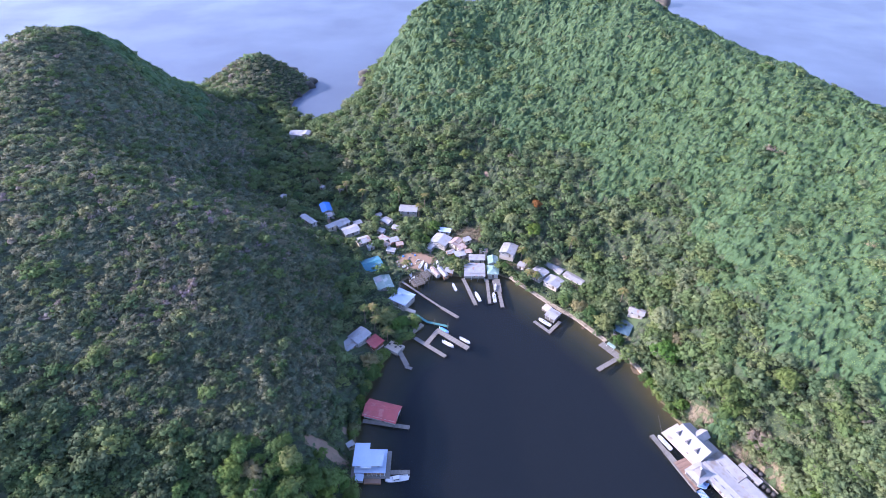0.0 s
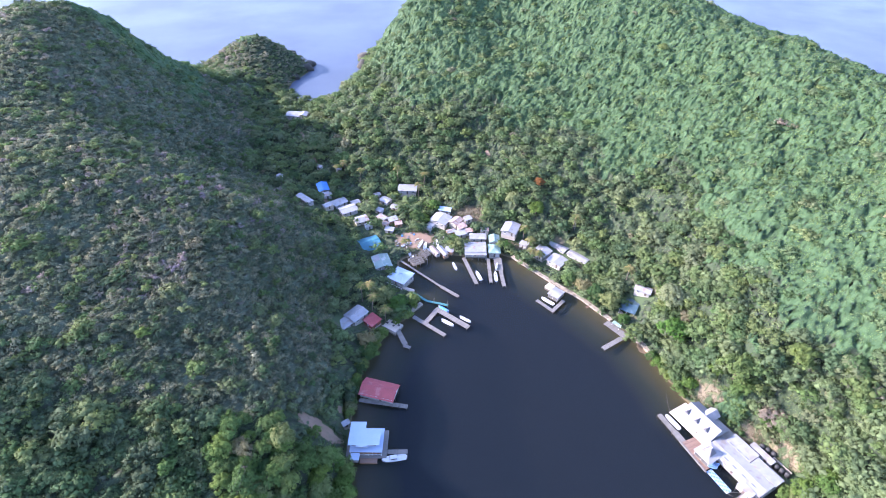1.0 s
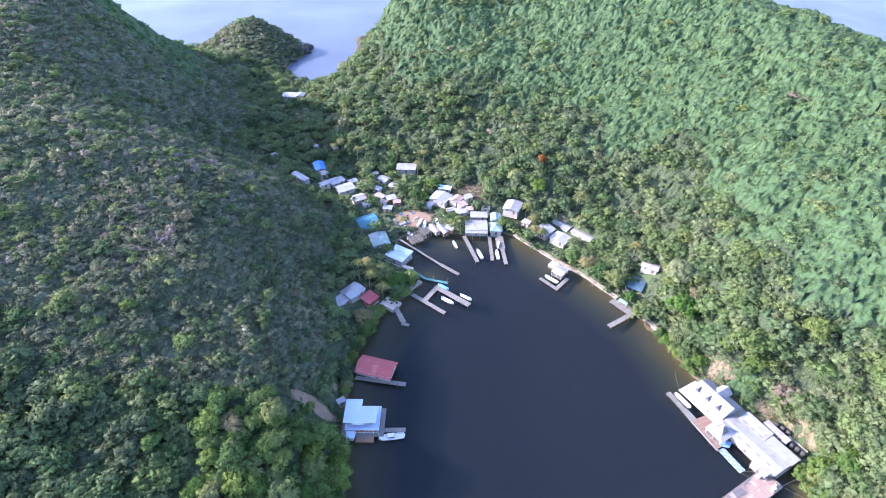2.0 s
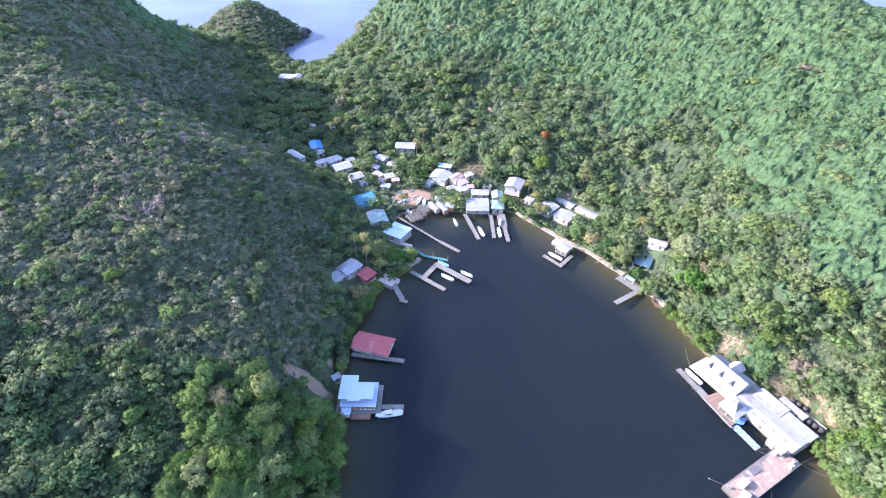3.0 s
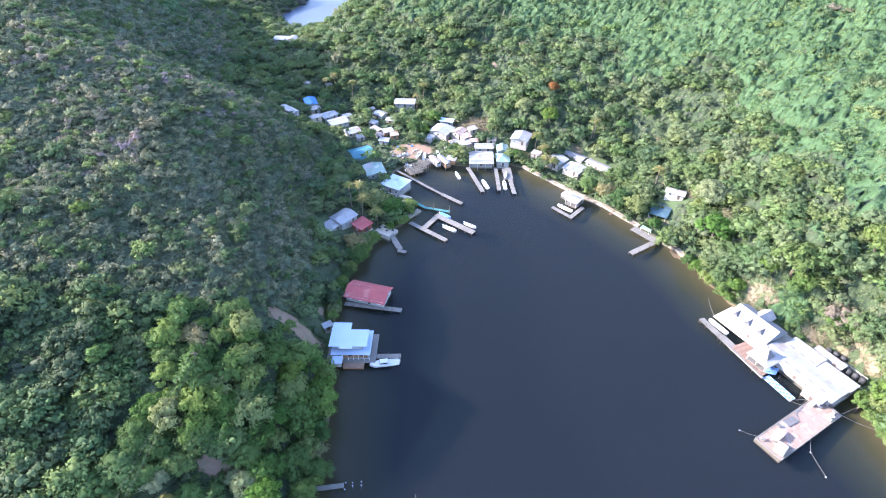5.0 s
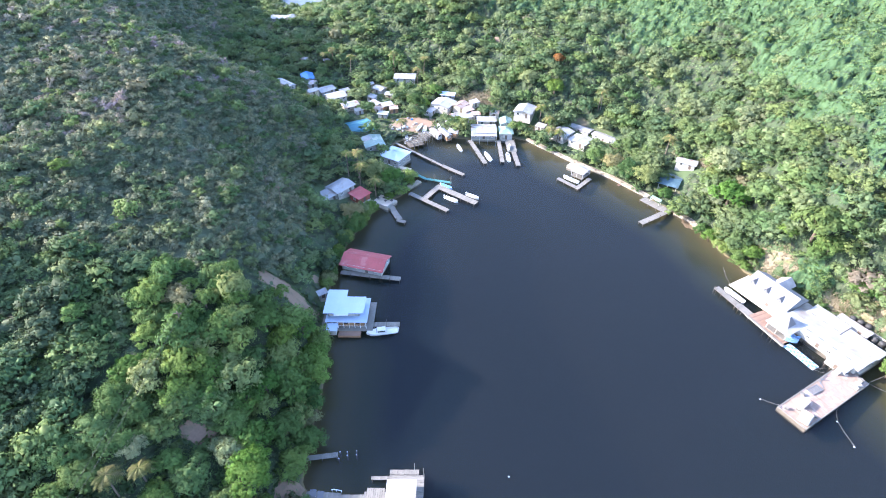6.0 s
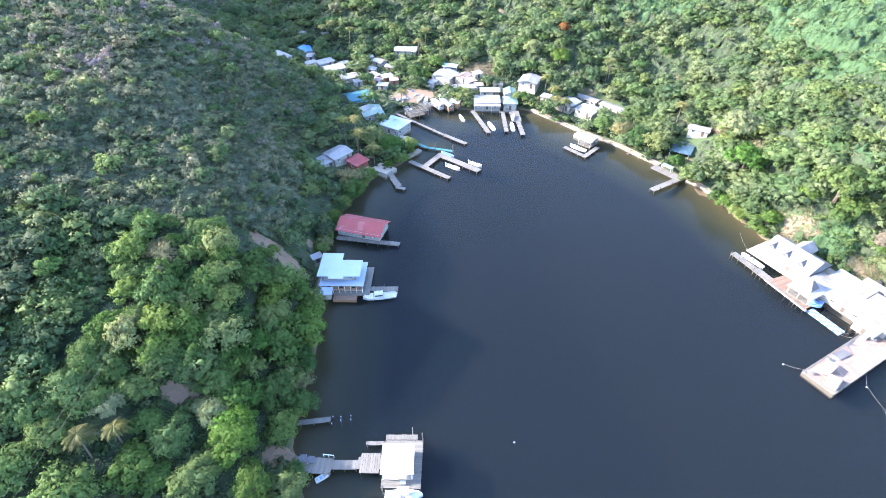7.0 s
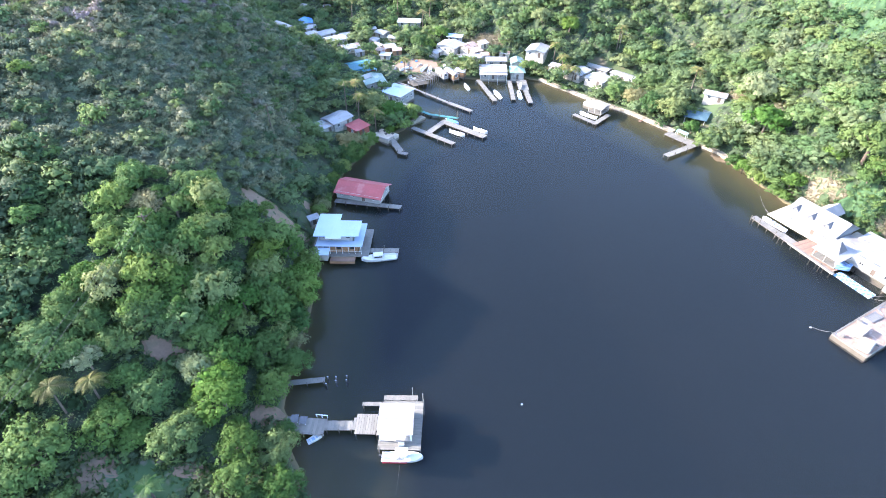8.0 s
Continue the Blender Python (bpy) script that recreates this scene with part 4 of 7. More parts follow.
    join_crowns("great_canopy", MAT["forest"], groups["giant"], giants, "broad lumpy crowns of large green trees on the lower slopes", 7, 0.06)
    fine_shrubs = [crown_arrays(260 + s, 6, 24, 0.125, lobe=(0.22, 0.44), core=0.62, plain=True) for s in range(12)]
    join_crowns("shrub_thicket", MAT["scrub"], groups["shrub"], fine_shrubs, "rounded grey-green and olive shrubs crowding the near flank", 9)
    join_crowns("scrub_canopy", MAT["scrub"], groups["scrub"], shrubs, "dry grey-green scrub covering a steep hill", 2)
    join_crowns("vine_thicket", MAT["vine"], groups["vine"], lows, "bright green vines smothering the hillside in lumps", 3)
    join_crowns("distant_forest", MAT["forest"], groups["far"], fars, "green forest on the far side of the hills", 4)
    low_cover()
    dry_tufts()
    x, y, r = jittered(-80, 130, 34, 140, 2.4, 14)
    keep = near_strip(x, y) & (sample(GS, x, y) > 0.6) & ~is_clear(x, y)
    bushes = [(px, py, height(px, py) - 0.2, r.uniform(1.0, 2.0) + (1.0 if px < -20 and py < 70 else 0.0), r.uniform(0.6, 1.0)) for px, py in zip(x[keep], y[keep])]
    join_crowns("shore_bushes", MAT["forest"], bushes, shrubs, "leafy green bushes beneath the shore trees", 5)


def tree_shapes(count):
    out = []
    for s in range(count):
        v, f, nv = crown_arrays(200 + s, 28, 58, 0.08, 1.05, 0.75, lobe=(0.16, 0.36), core=0.62, plain=True)
        me = {m: raw_mesh("crown", v, f, MAT[m], None, nv) for m in ("tree_leaf", "bright_leaf")}
        bm = bmesh.new()
        r = random.Random(s)
        lean = Vector((r.uniform(-0.1, 0.1), r.uniform(-0.1, 0.1), 0.3))
        tube(bm, (0, 0, -1.4), lean, 0.085, 0.05)
        for k in range(5):
            a = k * 1.256 + r.uniform(-0.3, 0.3)
            tube(bm, lean - Vector((0, 0, 0.15 * (k % 3))), (0.5 * math.cos(a), 0.5 * math.sin(a), 0.55 + 0.1 * (k % 2)), 0.035, 0.012, 5)
        out.append((me, mesh_of(bm, "trunk", MAT["trunk"])))
    return out


def grow_single():
    shapes = tree_shapes(9)
    r = random.Random(5)
    for k, (x, y, rad, rise) in enumerate(SINGLE):
        crowns, trunk = shapes[k % len(shapes)]
        bright = r.random() < 0.05
        z = max(0.2, height(x, y))
        lift = rad * rise
        tree = thing("tree", pose(x, y, z + lift, 0, 0, r.uniform(0, 360)), "bright yellow-green leafy tree by the shore" if bright else "dark green broadleaf tree by the shore", "tree", "shore trees")
        tree.scale = (rad, rad, rad * r.uniform(0.9, 1.25))
        part("crown", crowns["bright_leaf" if bright else "tree_leaf"], None, tree)
        part("trunk", trunk, None, tree)


def garden_tree(x, y, rad, mid, mat, label, seed):
    """A tree near the landing: many small lobes, limbs and a trunk down to the ground; mid: height of the crown's middle over the ground."""
    z = max(0.2, height(x, y))
    lift = max(0.25 * rad, mid - 0.55 * rad)
    tree = thing("tree", pose(x, y, z + lift), label, "tree", "shore trees")
    tree.scale = (rad, rad, rad)
    v, f, nv = crown_arrays(400 + seed, 48, int(34 + 13 * rad), 0.115 / math.sqrt(rad + 0.3), 1.0, 0.72, lobe=(0.13, 0.32), core=0.56)
    part("crown", raw_mesh("crown", v, f, MAT[mat], None, nv), None, tree)
    bm = bmesh.new()
    r = random.Random(seed)
    tube(bm, (0, 0, -lift / rad - 0.1), (0.04, 0.02, 0.3), 0.07, 0.045)
    for k in range(5):
        a = k * 1.256 + r.uniform(-0.3, 0.3)
        tube(bm, (0.03, 0.01, 0.05 * k), (0.55 * math.cos(a), 0.55 * math.sin(a), 0.5 + 0.1 * (k % 2)), 0.032, 0.011, 5)
    part("trunk", bm, MAT["trunk"], tree)


def palm(x, y, tall, spread, label, seed, lean=(0.0, 0.0), mat="palm_leaf"):
    r = random.Random(seed)
    t = thing("palm_tree", pose(x, y, height(x, y)), label, "palm", "palms")
    bm = bmesh.new()
    last, top = Vector((0, 0, -0.3)), None
    for k in range(1, 6):
        s = k / 5
        top = Vector((lean[0] * s * s, lean[1] * s * s, tall * s))
        tube(bm, last, top, 0.24 - 0.02 * k, 0.22 - 0.02 * k, 7)
        last = top
    part("trunk", bm, MAT["trunk"], t)
    for k in range(22):
        bm = bmesh.new()
        a, up = k * 2.399, r.uniform(-0.25, 0.9)
        ln = spread * r.uniform(0.85, 1.1)
        prev = None
        out = Vector((math.cos(a), math.sin(a), 0))
        side = Vector((-math.sin(a), math.cos(a), 0))
        for j in range(13):
            s = j / 12
            p = top + out * ln * (s * math.cos(up * 0.7)) + Vector((0, 0, ln * (0.55 * up * s - 0.55 * s * s)))
            if prev:
                for sg in (-1, 1):
                    w = 0.25 * ln * math.sin(math.pi * min(1, 0.15 + s * 0.85)) + 0.05
                    tip = (p + prev) / 2 + side * sg * w + out * w * 0.5 - Vector((0, 0, w * 0.45))
                    q = prev + (p - prev) * 0.96
                    vs = [bm.verts.new(prev), bm.verts.new(q), bm.verts.new(tip)]
                    bm.faces.new(vs)
            prev = p
        part("frond", bm, MAT[mat], t)
    return t


# ---- docks, houses, boats ----
PLANK = {}


def plank_mesh(length, width, mat):
    key = (round(length, 2), round(width, 2), mat)
    if key not in PLANK:
        bm = bmesh.new()
        box(bm, -length / 2, length / 2, -width / 2, width / 2, -0.05, 0.0)
        PLANK[key] = mesh_of(bm, "plank", MAT[mat])
    return PLANK[key]


def dock(p, q, width, label, z=0.8, mat="plank", board=0.5, name="dock", group="docks", piles=True, posts=0.0, depth=1.5):
    """A plank walkway on piles from p to q, boards laid across."""
    p, q = Vector((*p, 0)), Vector((*q, 0))
    ln = (q - p).length
    turn = math.degrees(math.atan2(q.y - p.y, q.x - p.x))
    d = thing(name, pose(p.x, p.y, z, 0, 0, turn), label, "dock", group)
    n = max(2, round(ln / board))
    w = ln / n
    r = random.Random(int(ln * 100))
    me = plank_mesh(width, w * 0.965, mat)
    for k in range(n):
        part("plank", me, None, d, at=pose((k + 0.5) * w, r.uniform(-0.03, 0.03), r.uniform(-0.012, 0.012), 0, 0, 90 + r.uniform(-0.6, 0.6)))
    for s in (-1, 1):
        bm = bmesh.new()
        box(bm, 0.02, ln - 0.02, s * (width / 2 - 0.18) - 0.06, s * (width / 2 - 0.18) + 0.06, -0.27, -0.06)
        part("beam", bm, MAT["pile"], d)
    if piles:
        m = max(2, round(ln / 3.2) + 1)
        for k in range(m):
            for s in (-1, 1):
                bm = bmesh.new()
                u = 0.25 + (ln - 0.5) * k / (m - 1)
                tube(bm, (u, s * (width / 2 - 0.13), -depth), (u, s * (width / 2 - 0.13), posts if posts and k % 2 else 0.12), 0.11, 0.1, 7)
                part("piling", bm, MAT["pile"], d)
    return d


def roof_sheet(bm, a, b, c, d, thick=0.07, ribs=0.0):
    """A roof slope with corners a, b (eave) and c, d (ridge), as one slab; ribs: spacing of its raised seams."""
    a, b, c, d = map(Vector, (a, b, c, d))
    n = (b - a).cross(d - a).normalized()
    if n.z < 0:
        n = -n
    ln = (b - a).length
    cols = [(0.0, 0.0)]
    k = int(ln / ribs) if ribs else 0
    for i in range(1, k):
        u, w = i / k, 0.05 / ln
        cols += [(u - 1.6 * w, 0.0), (u - w, 0.03), (u + w, 0.03), (u + 1.6 * w, 0.0)]
    cols.append((1.0, 0.0))
    rows = []
    for u, up in cols:
        p, q = a.lerp(b, u), d.lerp(c, u)
        rows.append([bm.verts.new(v) for v in (p, p + n * (thick + up), q + n * (thick + up), q)])
    for r0, r1 in zip(rows, rows[1:]):
        for j in range(4):
            bm.faces.new((r0[j], r1[j], r1[(j + 1) % 4], r0[(j + 1) % 4]))
    bm.faces.new(rows[0])
    bm.faces.new(rows[-1][::-1])


def wall_with_openings(bm, ln, h, thick, openings, m):
    """A wall along x from 0 to ln, in one piece; openings are (x0, x1, z0, z1) and go through it."""
    xs = sorted({0.0, ln, *[v for o in openings for v in o[:2]]})
    zs = sorted({0.0, h, *[v for o in openings for v in o[2:]]})
    vert = {}

    def at(i, j, k):
        if (i, j, k) not in vert:
            vert[i, j, k] = bm.verts.new(m @ Vector((xs[i], thick * k, zs[j])))
        return vert[i, j, k]

    def solid(i, j):
        if not (0 <= i < len(xs) - 1 and 0 <= j < len(zs) - 1):
            return False
        cx, cz = (xs[i] + xs[i + 1]) / 2, (zs[j] + zs[j + 1]) / 2
        return not any(o[0] < cx < o[1] and o[2] < cz < o[3] for o in openings)
    for i in range(len(xs) - 1):
        for j in range(len(zs) - 1):
            if not solid(i, j):
                continue
            for k in (0, 1):
                bm.faces.new([at(i, j, k), at(i + 1, j, k), at(i + 1, j + 1, k), at(i, j + 1, k)])
            for (di, dj), (p, q) in (((-1, 0), ((i, j), (i, j + 1))), ((1, 0), ((i + 1, j), (i + 1, j + 1))), ((0, -1), ((i, j), (i + 1, j))), ((0, 1), ((i, j + 1), (i + 1, j + 1)))):
                if not solid(i + di, j + dj):
                    bm.faces.new([at(*p, 0), at(*q, 0), at(*q, 1), at(*p, 1)])


def prism(bm, outline, z0, z1):
    lo, hi = [bm.verts.new((x, y, z0)) for x, y in outline], [bm.verts.new((x, y, z1)) for x, y in outline]
    bm.faces.new(lo[::-1])
    bm.faces.new(hi)
    for k in range(len(outline)):
        bm.faces.new((lo[k], lo[(k + 1) % len(lo)], hi[(k + 1) % len(hi)], hi[k]))


def house(x, y, w, d, turn, label, roof="gable", roof_mat="white_roof", wall_mat="white_wall", eave=2.6, rise=1.0, base=None, over=0.5, storeys=1, ridge="x", ribs=0.9,
          stilts=0.0, open_side=False, name="house", group="village houses", clear=True, porch=0.0):
    """A house of w by d metres: walls with real openings, windows, a door, a roof slab with eaves."""
    if base is None:
        ca, sa = math.cos(radians(turn)), math.sin(radians(turn))
        base = max(0.6, *[height(x + p * w * 0.4 * ca - q * d * 0.4 * sa, y + p * w * 0.4 * sa + q * d * 0.4 * ca) - 0.25 for p in (-1, 0, 1) for q in (-1, 0, 1)])
    z = base
    t = thing(name, pose(x, y, z, 0, 0, turn), label, "house", group)
    if clear:
        keep_clear(x, y, w / 2 + 0.5, d / 2 + 0.9, turn)
        long_way, reach = radians(turn if w > d else turn + 90), abs(w - d) / 2
        for q in (-1, 0, 1):
            NO_TREES.append((x + q * reach * math.cos(long_way), y + q * reach * math.sin(long_way), min(w, d) / 2 + 1.4))
    h = eave * storeys
    hw, hd = w / 2 - over, d / 2 - over
    low = stilts if stilts else 0.0
    bm = bmesh.new()
    if stilts:
        box(bm, -hw, hw, -hd, hd, low - 0.25, low)
    else:
        box(bm, -hw - 0.05, hw + 0.05, -hd - 0.05, hd + 0.05, -2.2, 0.12)
    part("floor_slab", bm, MAT["concrete"] if not stilts else MAT["plank"], t)
    if stilts:
        for sx in (-1, -0.33, 0.33, 1):
            for sy in (-1, 0, 1):
                bm = bmesh.new()
                tube(bm, (sx * (hw - 0.2), sy * (hd - 0.2), -3.0), (sx * (hw - 0.2), sy * (hd - 0.2), low - 0.25), 0.13, 0.13, 7)
                part("stilt", bm, MAT["pile"], t)
    sides = [(hw * 2, pose(-hw, -hd, low)), (hd * 2, pose(hw, -hd, low, 0, 0, 90)), (hw * 2, pose(hw, hd, low, 0, 0, 180)), (hd * 2, pose(-hw, hd, low, 0, 0, -90))]
    if open_side:
        for sx in (-1, 0, 1):
            for sy in (-1, 1):
                bm = bmesh.new()
                box(bm, sx * (hw - 0.1) - 0.09, sx * (hw - 0.1) + 0.09, sy * (hd - 0.1) - 0.09, sy * (hd - 0.1) + 0.09, low, low + h)
                part("post", bm, MAT[wall_mat], t)
        sides = sides[2:3]
    for s, (ln, m) in enumerate(sides):
        openings, doors = [], []
        for st in range(storeys):
            k = max(1, int(ln / 2.8))
            for i in range(k):
                c = ln * (i + 0.5) / k
                zb = st * eave
                if s == 0 and i == k // 2 and st == 0:
                    doors.append((c - 0.48, c + 0.48, 0.12, 2.1))
                else:
                    openings.append((c - 0.55, c + 0.55, zb + 0.95, zb + 2.05, st))
        bm = bmesh.new()
        wall_with_openings(bm, ln, h, 0.16, [o[:4] for o in openings] + doors, m)
        part("wall", bm, MAT[wall_mat], t)
        for a, b, lo, hi, _ in openings:
            win = thing("window", m @ pose((a + b) / 2, 0, lo), "", "")
            win.parent = t
            bm = bmesh.new()
            hh, ww = hi - lo, (b - a) / 2
            for q in ((-ww, -ww + 0.07, 0, hh), (ww - 0.07, ww, 0, hh), (-ww, ww, 0, 0.07), (-ww, ww, hh - 0.07, hh), (-0.03, 0.03, 0.07, hh - 0.07)):
                box(bm, q[0], q[1], -0.03, 0.1, q[2], q[3])
            part("window_frame", bm, MAT["frame"], win)
            bm = bmesh.new()
            box(bm, -ww + 0.05, ww - 0.05, 0.05, 0.07, 0.05, hh - 0.05)
            part("pane", bm, MAT["glass"], win)
        for a, b, lo, hi in doors:
            bm = bmesh.new()
            box(bm, a + 0.02, b - 0.02, 0.05, 0.1, lo, hi - 0.02, m)
            part("door", bm, MAT["door"], t, "dark painted door")
    ew, ed, top = w / 2, d / 2, low + h
    if roof == "gable":
        if ridge == "y":
            q = pose(0, 0, 0, 0, 0, 90)
            ew, ed = ed, ew
        else:
            q = Matrix.Identity(4)
        dz = rise * (1 + over / max(0.1, ed - over)) - rise
        for s in (-1, 1):
            bm = bmesh.new()
            roof_sheet(bm, q @ Vector((-ew * s, -ed * s, top - dz * 0.6)), q @ Vector((ew * s, -ed * s, top - dz * 0.6)), q @ Vector((ew * s, -0.02 * s, top + rise)), q @ Vector((-ew * s, -0.02 * s, top + rise)), 0.07, ribs)
            part("roof_slope", bm, MAT[roof_mat], t)
        bm = bmesh.new()
        box(bm, -ew, ew, -0.16, 0.16, top + rise + 0.05, top + rise + 0.11, q)
        part("ridge_cap", bm, MAT[roof_mat], t)
        for s in (-1, 1):
            bm = bmesh.new()
            vs = [[bm.verts.new(q @ Vector((s * (ew - over - e), yy, zz))) for yy, zz in ((-ed + over, top), (ed - over, top), (0, top + rise - 0.03))] for e in (0.0, 0.15)]
            bm.faces.new(vs[0])
            bm.faces.new(vs[1][::-1])
            for j in range(3):
                bm.faces.new((vs[0][j], vs[0][(j + 1) % 3], vs[1][(j + 1) % 3], vs[1][j]))
            part("gable_wall", bm, MAT[wall_mat], t)
    elif roof == "hip":
        run = min(ew, ed)
        if ew >= ed:
            r0, r1 = Vector((-ew + run, 0, top + rise)), Vector((ew - run, 0, top + rise))
        else:
            r0, r1 = Vector((0, -ed + run, top + rise)), Vector((0, ed - run, top + rise))
        c = [Vector((-ew, -ed, top)), Vector((ew, -ed, top)), Vector((ew, ed, top)), Vector((-ew, ed, top))]
        pairs = [(r1, r0), (r1, r1), (r0, r1), (r0, r0)] if ew >= ed else [(r0, r0), (r1, r0), (r1, r1), (r0, r1)]
        for s in range(4):
            bm = bmesh.new()
            hi_b, hi_a = pairs[s]
            roof_sheet(bm, c[s], c[(s + 1) % 4], hi_b + Vector((0.001 * s, 0, 0)), hi_a, 0.07, ribs)
            part("roof_slope", bm, MAT[roof_mat], t)
    else:
        bm = bmesh.new()
        roof_sheet(bm, (-ew, -ed, top + 0.02), (ew, -ed, top + 0.02), (ew, ed, top + rise), (-ew, ed, top + rise), 0.08, ribs)
        part("roof_slope", bm, MAT[roof_mat], t)
    if porch:
        bm = bmesh.new()
        roof_sheet(bm, (-ew, -ed - porch, top - 0.75), (ew, -ed - porch, top - 0.75), (ew, -ed + 0.3, top - 0.2), (-ew, -ed + 0.3, top - 0.2), 0.06, ribs)
        part("porch_roof", bm, MAT[roof_mat], t)
        for k in range(4):
            bm = bmesh.new()
            u = -ew + 0.3 + (2 * ew - 0.6) * k / 3
            box(bm, u - 0.06, u + 0.06, -ed - porch + 0.15, -ed - porch + 0.27, low - (1.5 if not stilts else 0), top - 0.72)
            part("porch_post", bm, MAT["frame"], t)
    return t


def boat(x, y, ln, turn, label, cabin="console", hull_mat="gelcoat", z=0.0, stripe=None, name="motor_boat"):
    """A small open boat: lofted hull, sole, console or cabin, outboard."""
    b = thing(name, pose(x, y, z, 0, 0, turn), label, "boat", "boats")
    beam = ln * (0.155 if ln > 4 else 0.2)
    bm = bmesh.new()
    rings = []
    for k in range(9):
        s = k / 8
        half = beam * (0.92 if s < 0.5 else 0.92 * math.sqrt(max(0.0004, 1 - ((s - 0.5) / 0.5) ** 2.2))) * (0.9 + 0.1 * min(1, s * 3))
        u, sheer = (s - 0.5) * ln, 0.62 + 0.35 * s * s
        rings.append([bm.verts.new(c) for c in ((u, -half, sheer), (u, -half * 0.8, 0.05), (u, 0, -0.3 + 0.25 * s ** 3), (u, half * 0.8, 0.05), (u, half, sheer),
                                               (u - 0.04, half * 0.82, sheer + 0.03), (u - 0.06, half * 0.76, 0.32 + 0.3 * s ** 3), (u - 0.06, -half * 0.76, 0.32 + 0.3 * s ** 3), (u - 0.04, -half * 0.82, sheer + 0.03))])
    for a, c in zip(rings, rings[1:]):
        for j in range(9):
            bm.faces.new((a[j], c[j], c[(j + 1) % 9], a[(j + 1) % 9]))
    bm.faces.new(rings[0][::-1])
    bm.faces.new(rings[-1])
    part("hull", bm, MAT[hull_mat], b)
    if ln > 3.4:
        bm = bmesh.new()
        rr = []
        for k in range(7):
            s = 0.55 + 0.42 * k / 6
            half = beam * 0.92 * math.sqrt(max(0.002, 1 - ((s - 0.5) / 0.5) ** 2.2)) * 0.84
            rr.append([bm.verts.new(((s - 0.5) * ln, q * half, 0.68 + 0.35 * s * s + 0.06 * (1 - q * q))) for q in (-1, 0, 1)])
        for a, c in zip(rr, rr[1:]):
            for j in range(2):
                bm.faces.new((a[j], c[j], c[j + 1], a[j + 1]))
        part("foredeck", bm, MAT["gelcoat" if hull_mat != "gelcoat" else "boat_deck"], b)
    if stripe:
        for s in (-1, 1):
            bm = bmesh.new()
            box(bm, -ln * 0.48, ln * 0.12, s * beam * 0.88 - 0.06, s * beam * 0.88 + 0.06, 0.22, 0.42)
            part("stripe", bm, MAT[stripe], b)
    if cabin in ("console", "top"):
        bm = bmesh.new()
        box(bm, -ln * 0.02, ln * 0.1, -beam * 0.35, beam * 0.35, 0.33, 1.15)
        part("console", bm, MAT["gelcoat"], b, bevel=0.05)
        bm = bmesh.new()
        box(bm, ln * 0.09, ln * 0.1 + 0.04, -beam * 0.33, beam * 0.33, 1.1, 1.45, Matrix.Translation((0, 0, 0)))
        part("windshield", bm, MAT["glass"], b)
        bm = bmesh.new()
        box(bm, -ln * 0.16, -ln * 0.09, -beam * 0.4, beam * 0.4, 0.33, 0.85)
        part("seat", bm, MAT["boat_deck"], b, bevel=0.05)
    if cabin == "top":
        bm = bmesh.new()
        box(bm, -ln * 0.17, ln * 0.14, -beam * 0.72, beam * 0.72, 2.1, 2.18)
        part("canopy", bm, MAT["gelcoat"], b, bevel=0.03)
        for sx in (-0.15, 0.12):
            for sy in (-0.62, 0.62):
                bm = bmesh.new()
                tube(bm, (ln * sx, beam * sy, 0.5), (ln * sx, beam * sy, 2.1), 0.03, 0.03, 5)
                part("canopy_post", bm, MAT["frame"], b)
    if cabin == "cabin":
        bm = bmesh.new()
        vs = box(bm, -ln * 0.14, ln * 0.2, -beam * 0.62, beam * 0.62, 0.5, 1.75)
        for v in vs:
            if v.co.z > 1:
                v.co.x = v.co.x * 0.8 - ln * 0.01
                v.co.y *= 0.85
        part("cabin", bm, MAT["gelcoat"], b, bevel=0.06)
        for s in (-1, 1):
            bm = bmesh.new()
            box(bm, -ln * 0.1, ln * 0.13, s * beam * 0.575 - 0.05, s * beam * 0.575 + 0.05, 1.1, 1.45)
            part("side_window", bm, MAT["glass"], b)
    if name == "dinghy":
        bm = bmesh.new()
        box(bm, -ln * 0.36, ln * 0.2, -beam * 0.6, beam * 0.6, 0.36, 0.4)
        part("floor", bm, MAT["blue_gelcoat"], b, "pale blue floor")
    if cabin == "bench":
        for u in (-0.28, 0.0, 0.25):
            bm = bmesh.new()
            box(bm, ln * u - 0.14, ln * u + 0.14, -beam * 0.72, beam * 0.72, 0.42, 0.5)
            part("bench", bm, MAT["boat_deck"], b)
    if ln > 3.2:
        bm = bmesh.new()
        box(bm, -ln * 0.5 - 0.42, -ln * 0.5 - 0.02, -0.19, 0.19, 0.62, 1.15)
        box(bm, -ln * 0.5 - 0.3, -ln * 0.5 - 0.1, -0.09, 0.09, -0.35, 0.62)
        part("outboard", bm, MAT["black" if int(ln * 10) % 2 else "boat_deck"], b, bevel=0.04)
    return b


def cord(name, points, radius, mat, label, category, sag=0.0):
    """A hanging rope or cable through the given points."""
    cu = bpy.data.curves.new(name, "CURVE")
    cu.dimensions, cu.bevel_depth, cu.bevel_resolution = "3D", radius, 1
    pts = []
    for a, b in zip(points, points[1:]):
        a, b = Vector(a), Vector(b)
        for k in range(9):
            s = k / 8
            pts.append(a.lerp(b, s) - Vector((0, 0, sag * 4 * s * (1 - s))))
    sp = cu.splines.new("POLY")
    sp.points.add(len(pts) - 1)
    for p, v in zip(sp.points, pts):
        p.co = (*v, 1)
    cu.materials.append(mat)
    return tagged(new(name, cu), label, category)


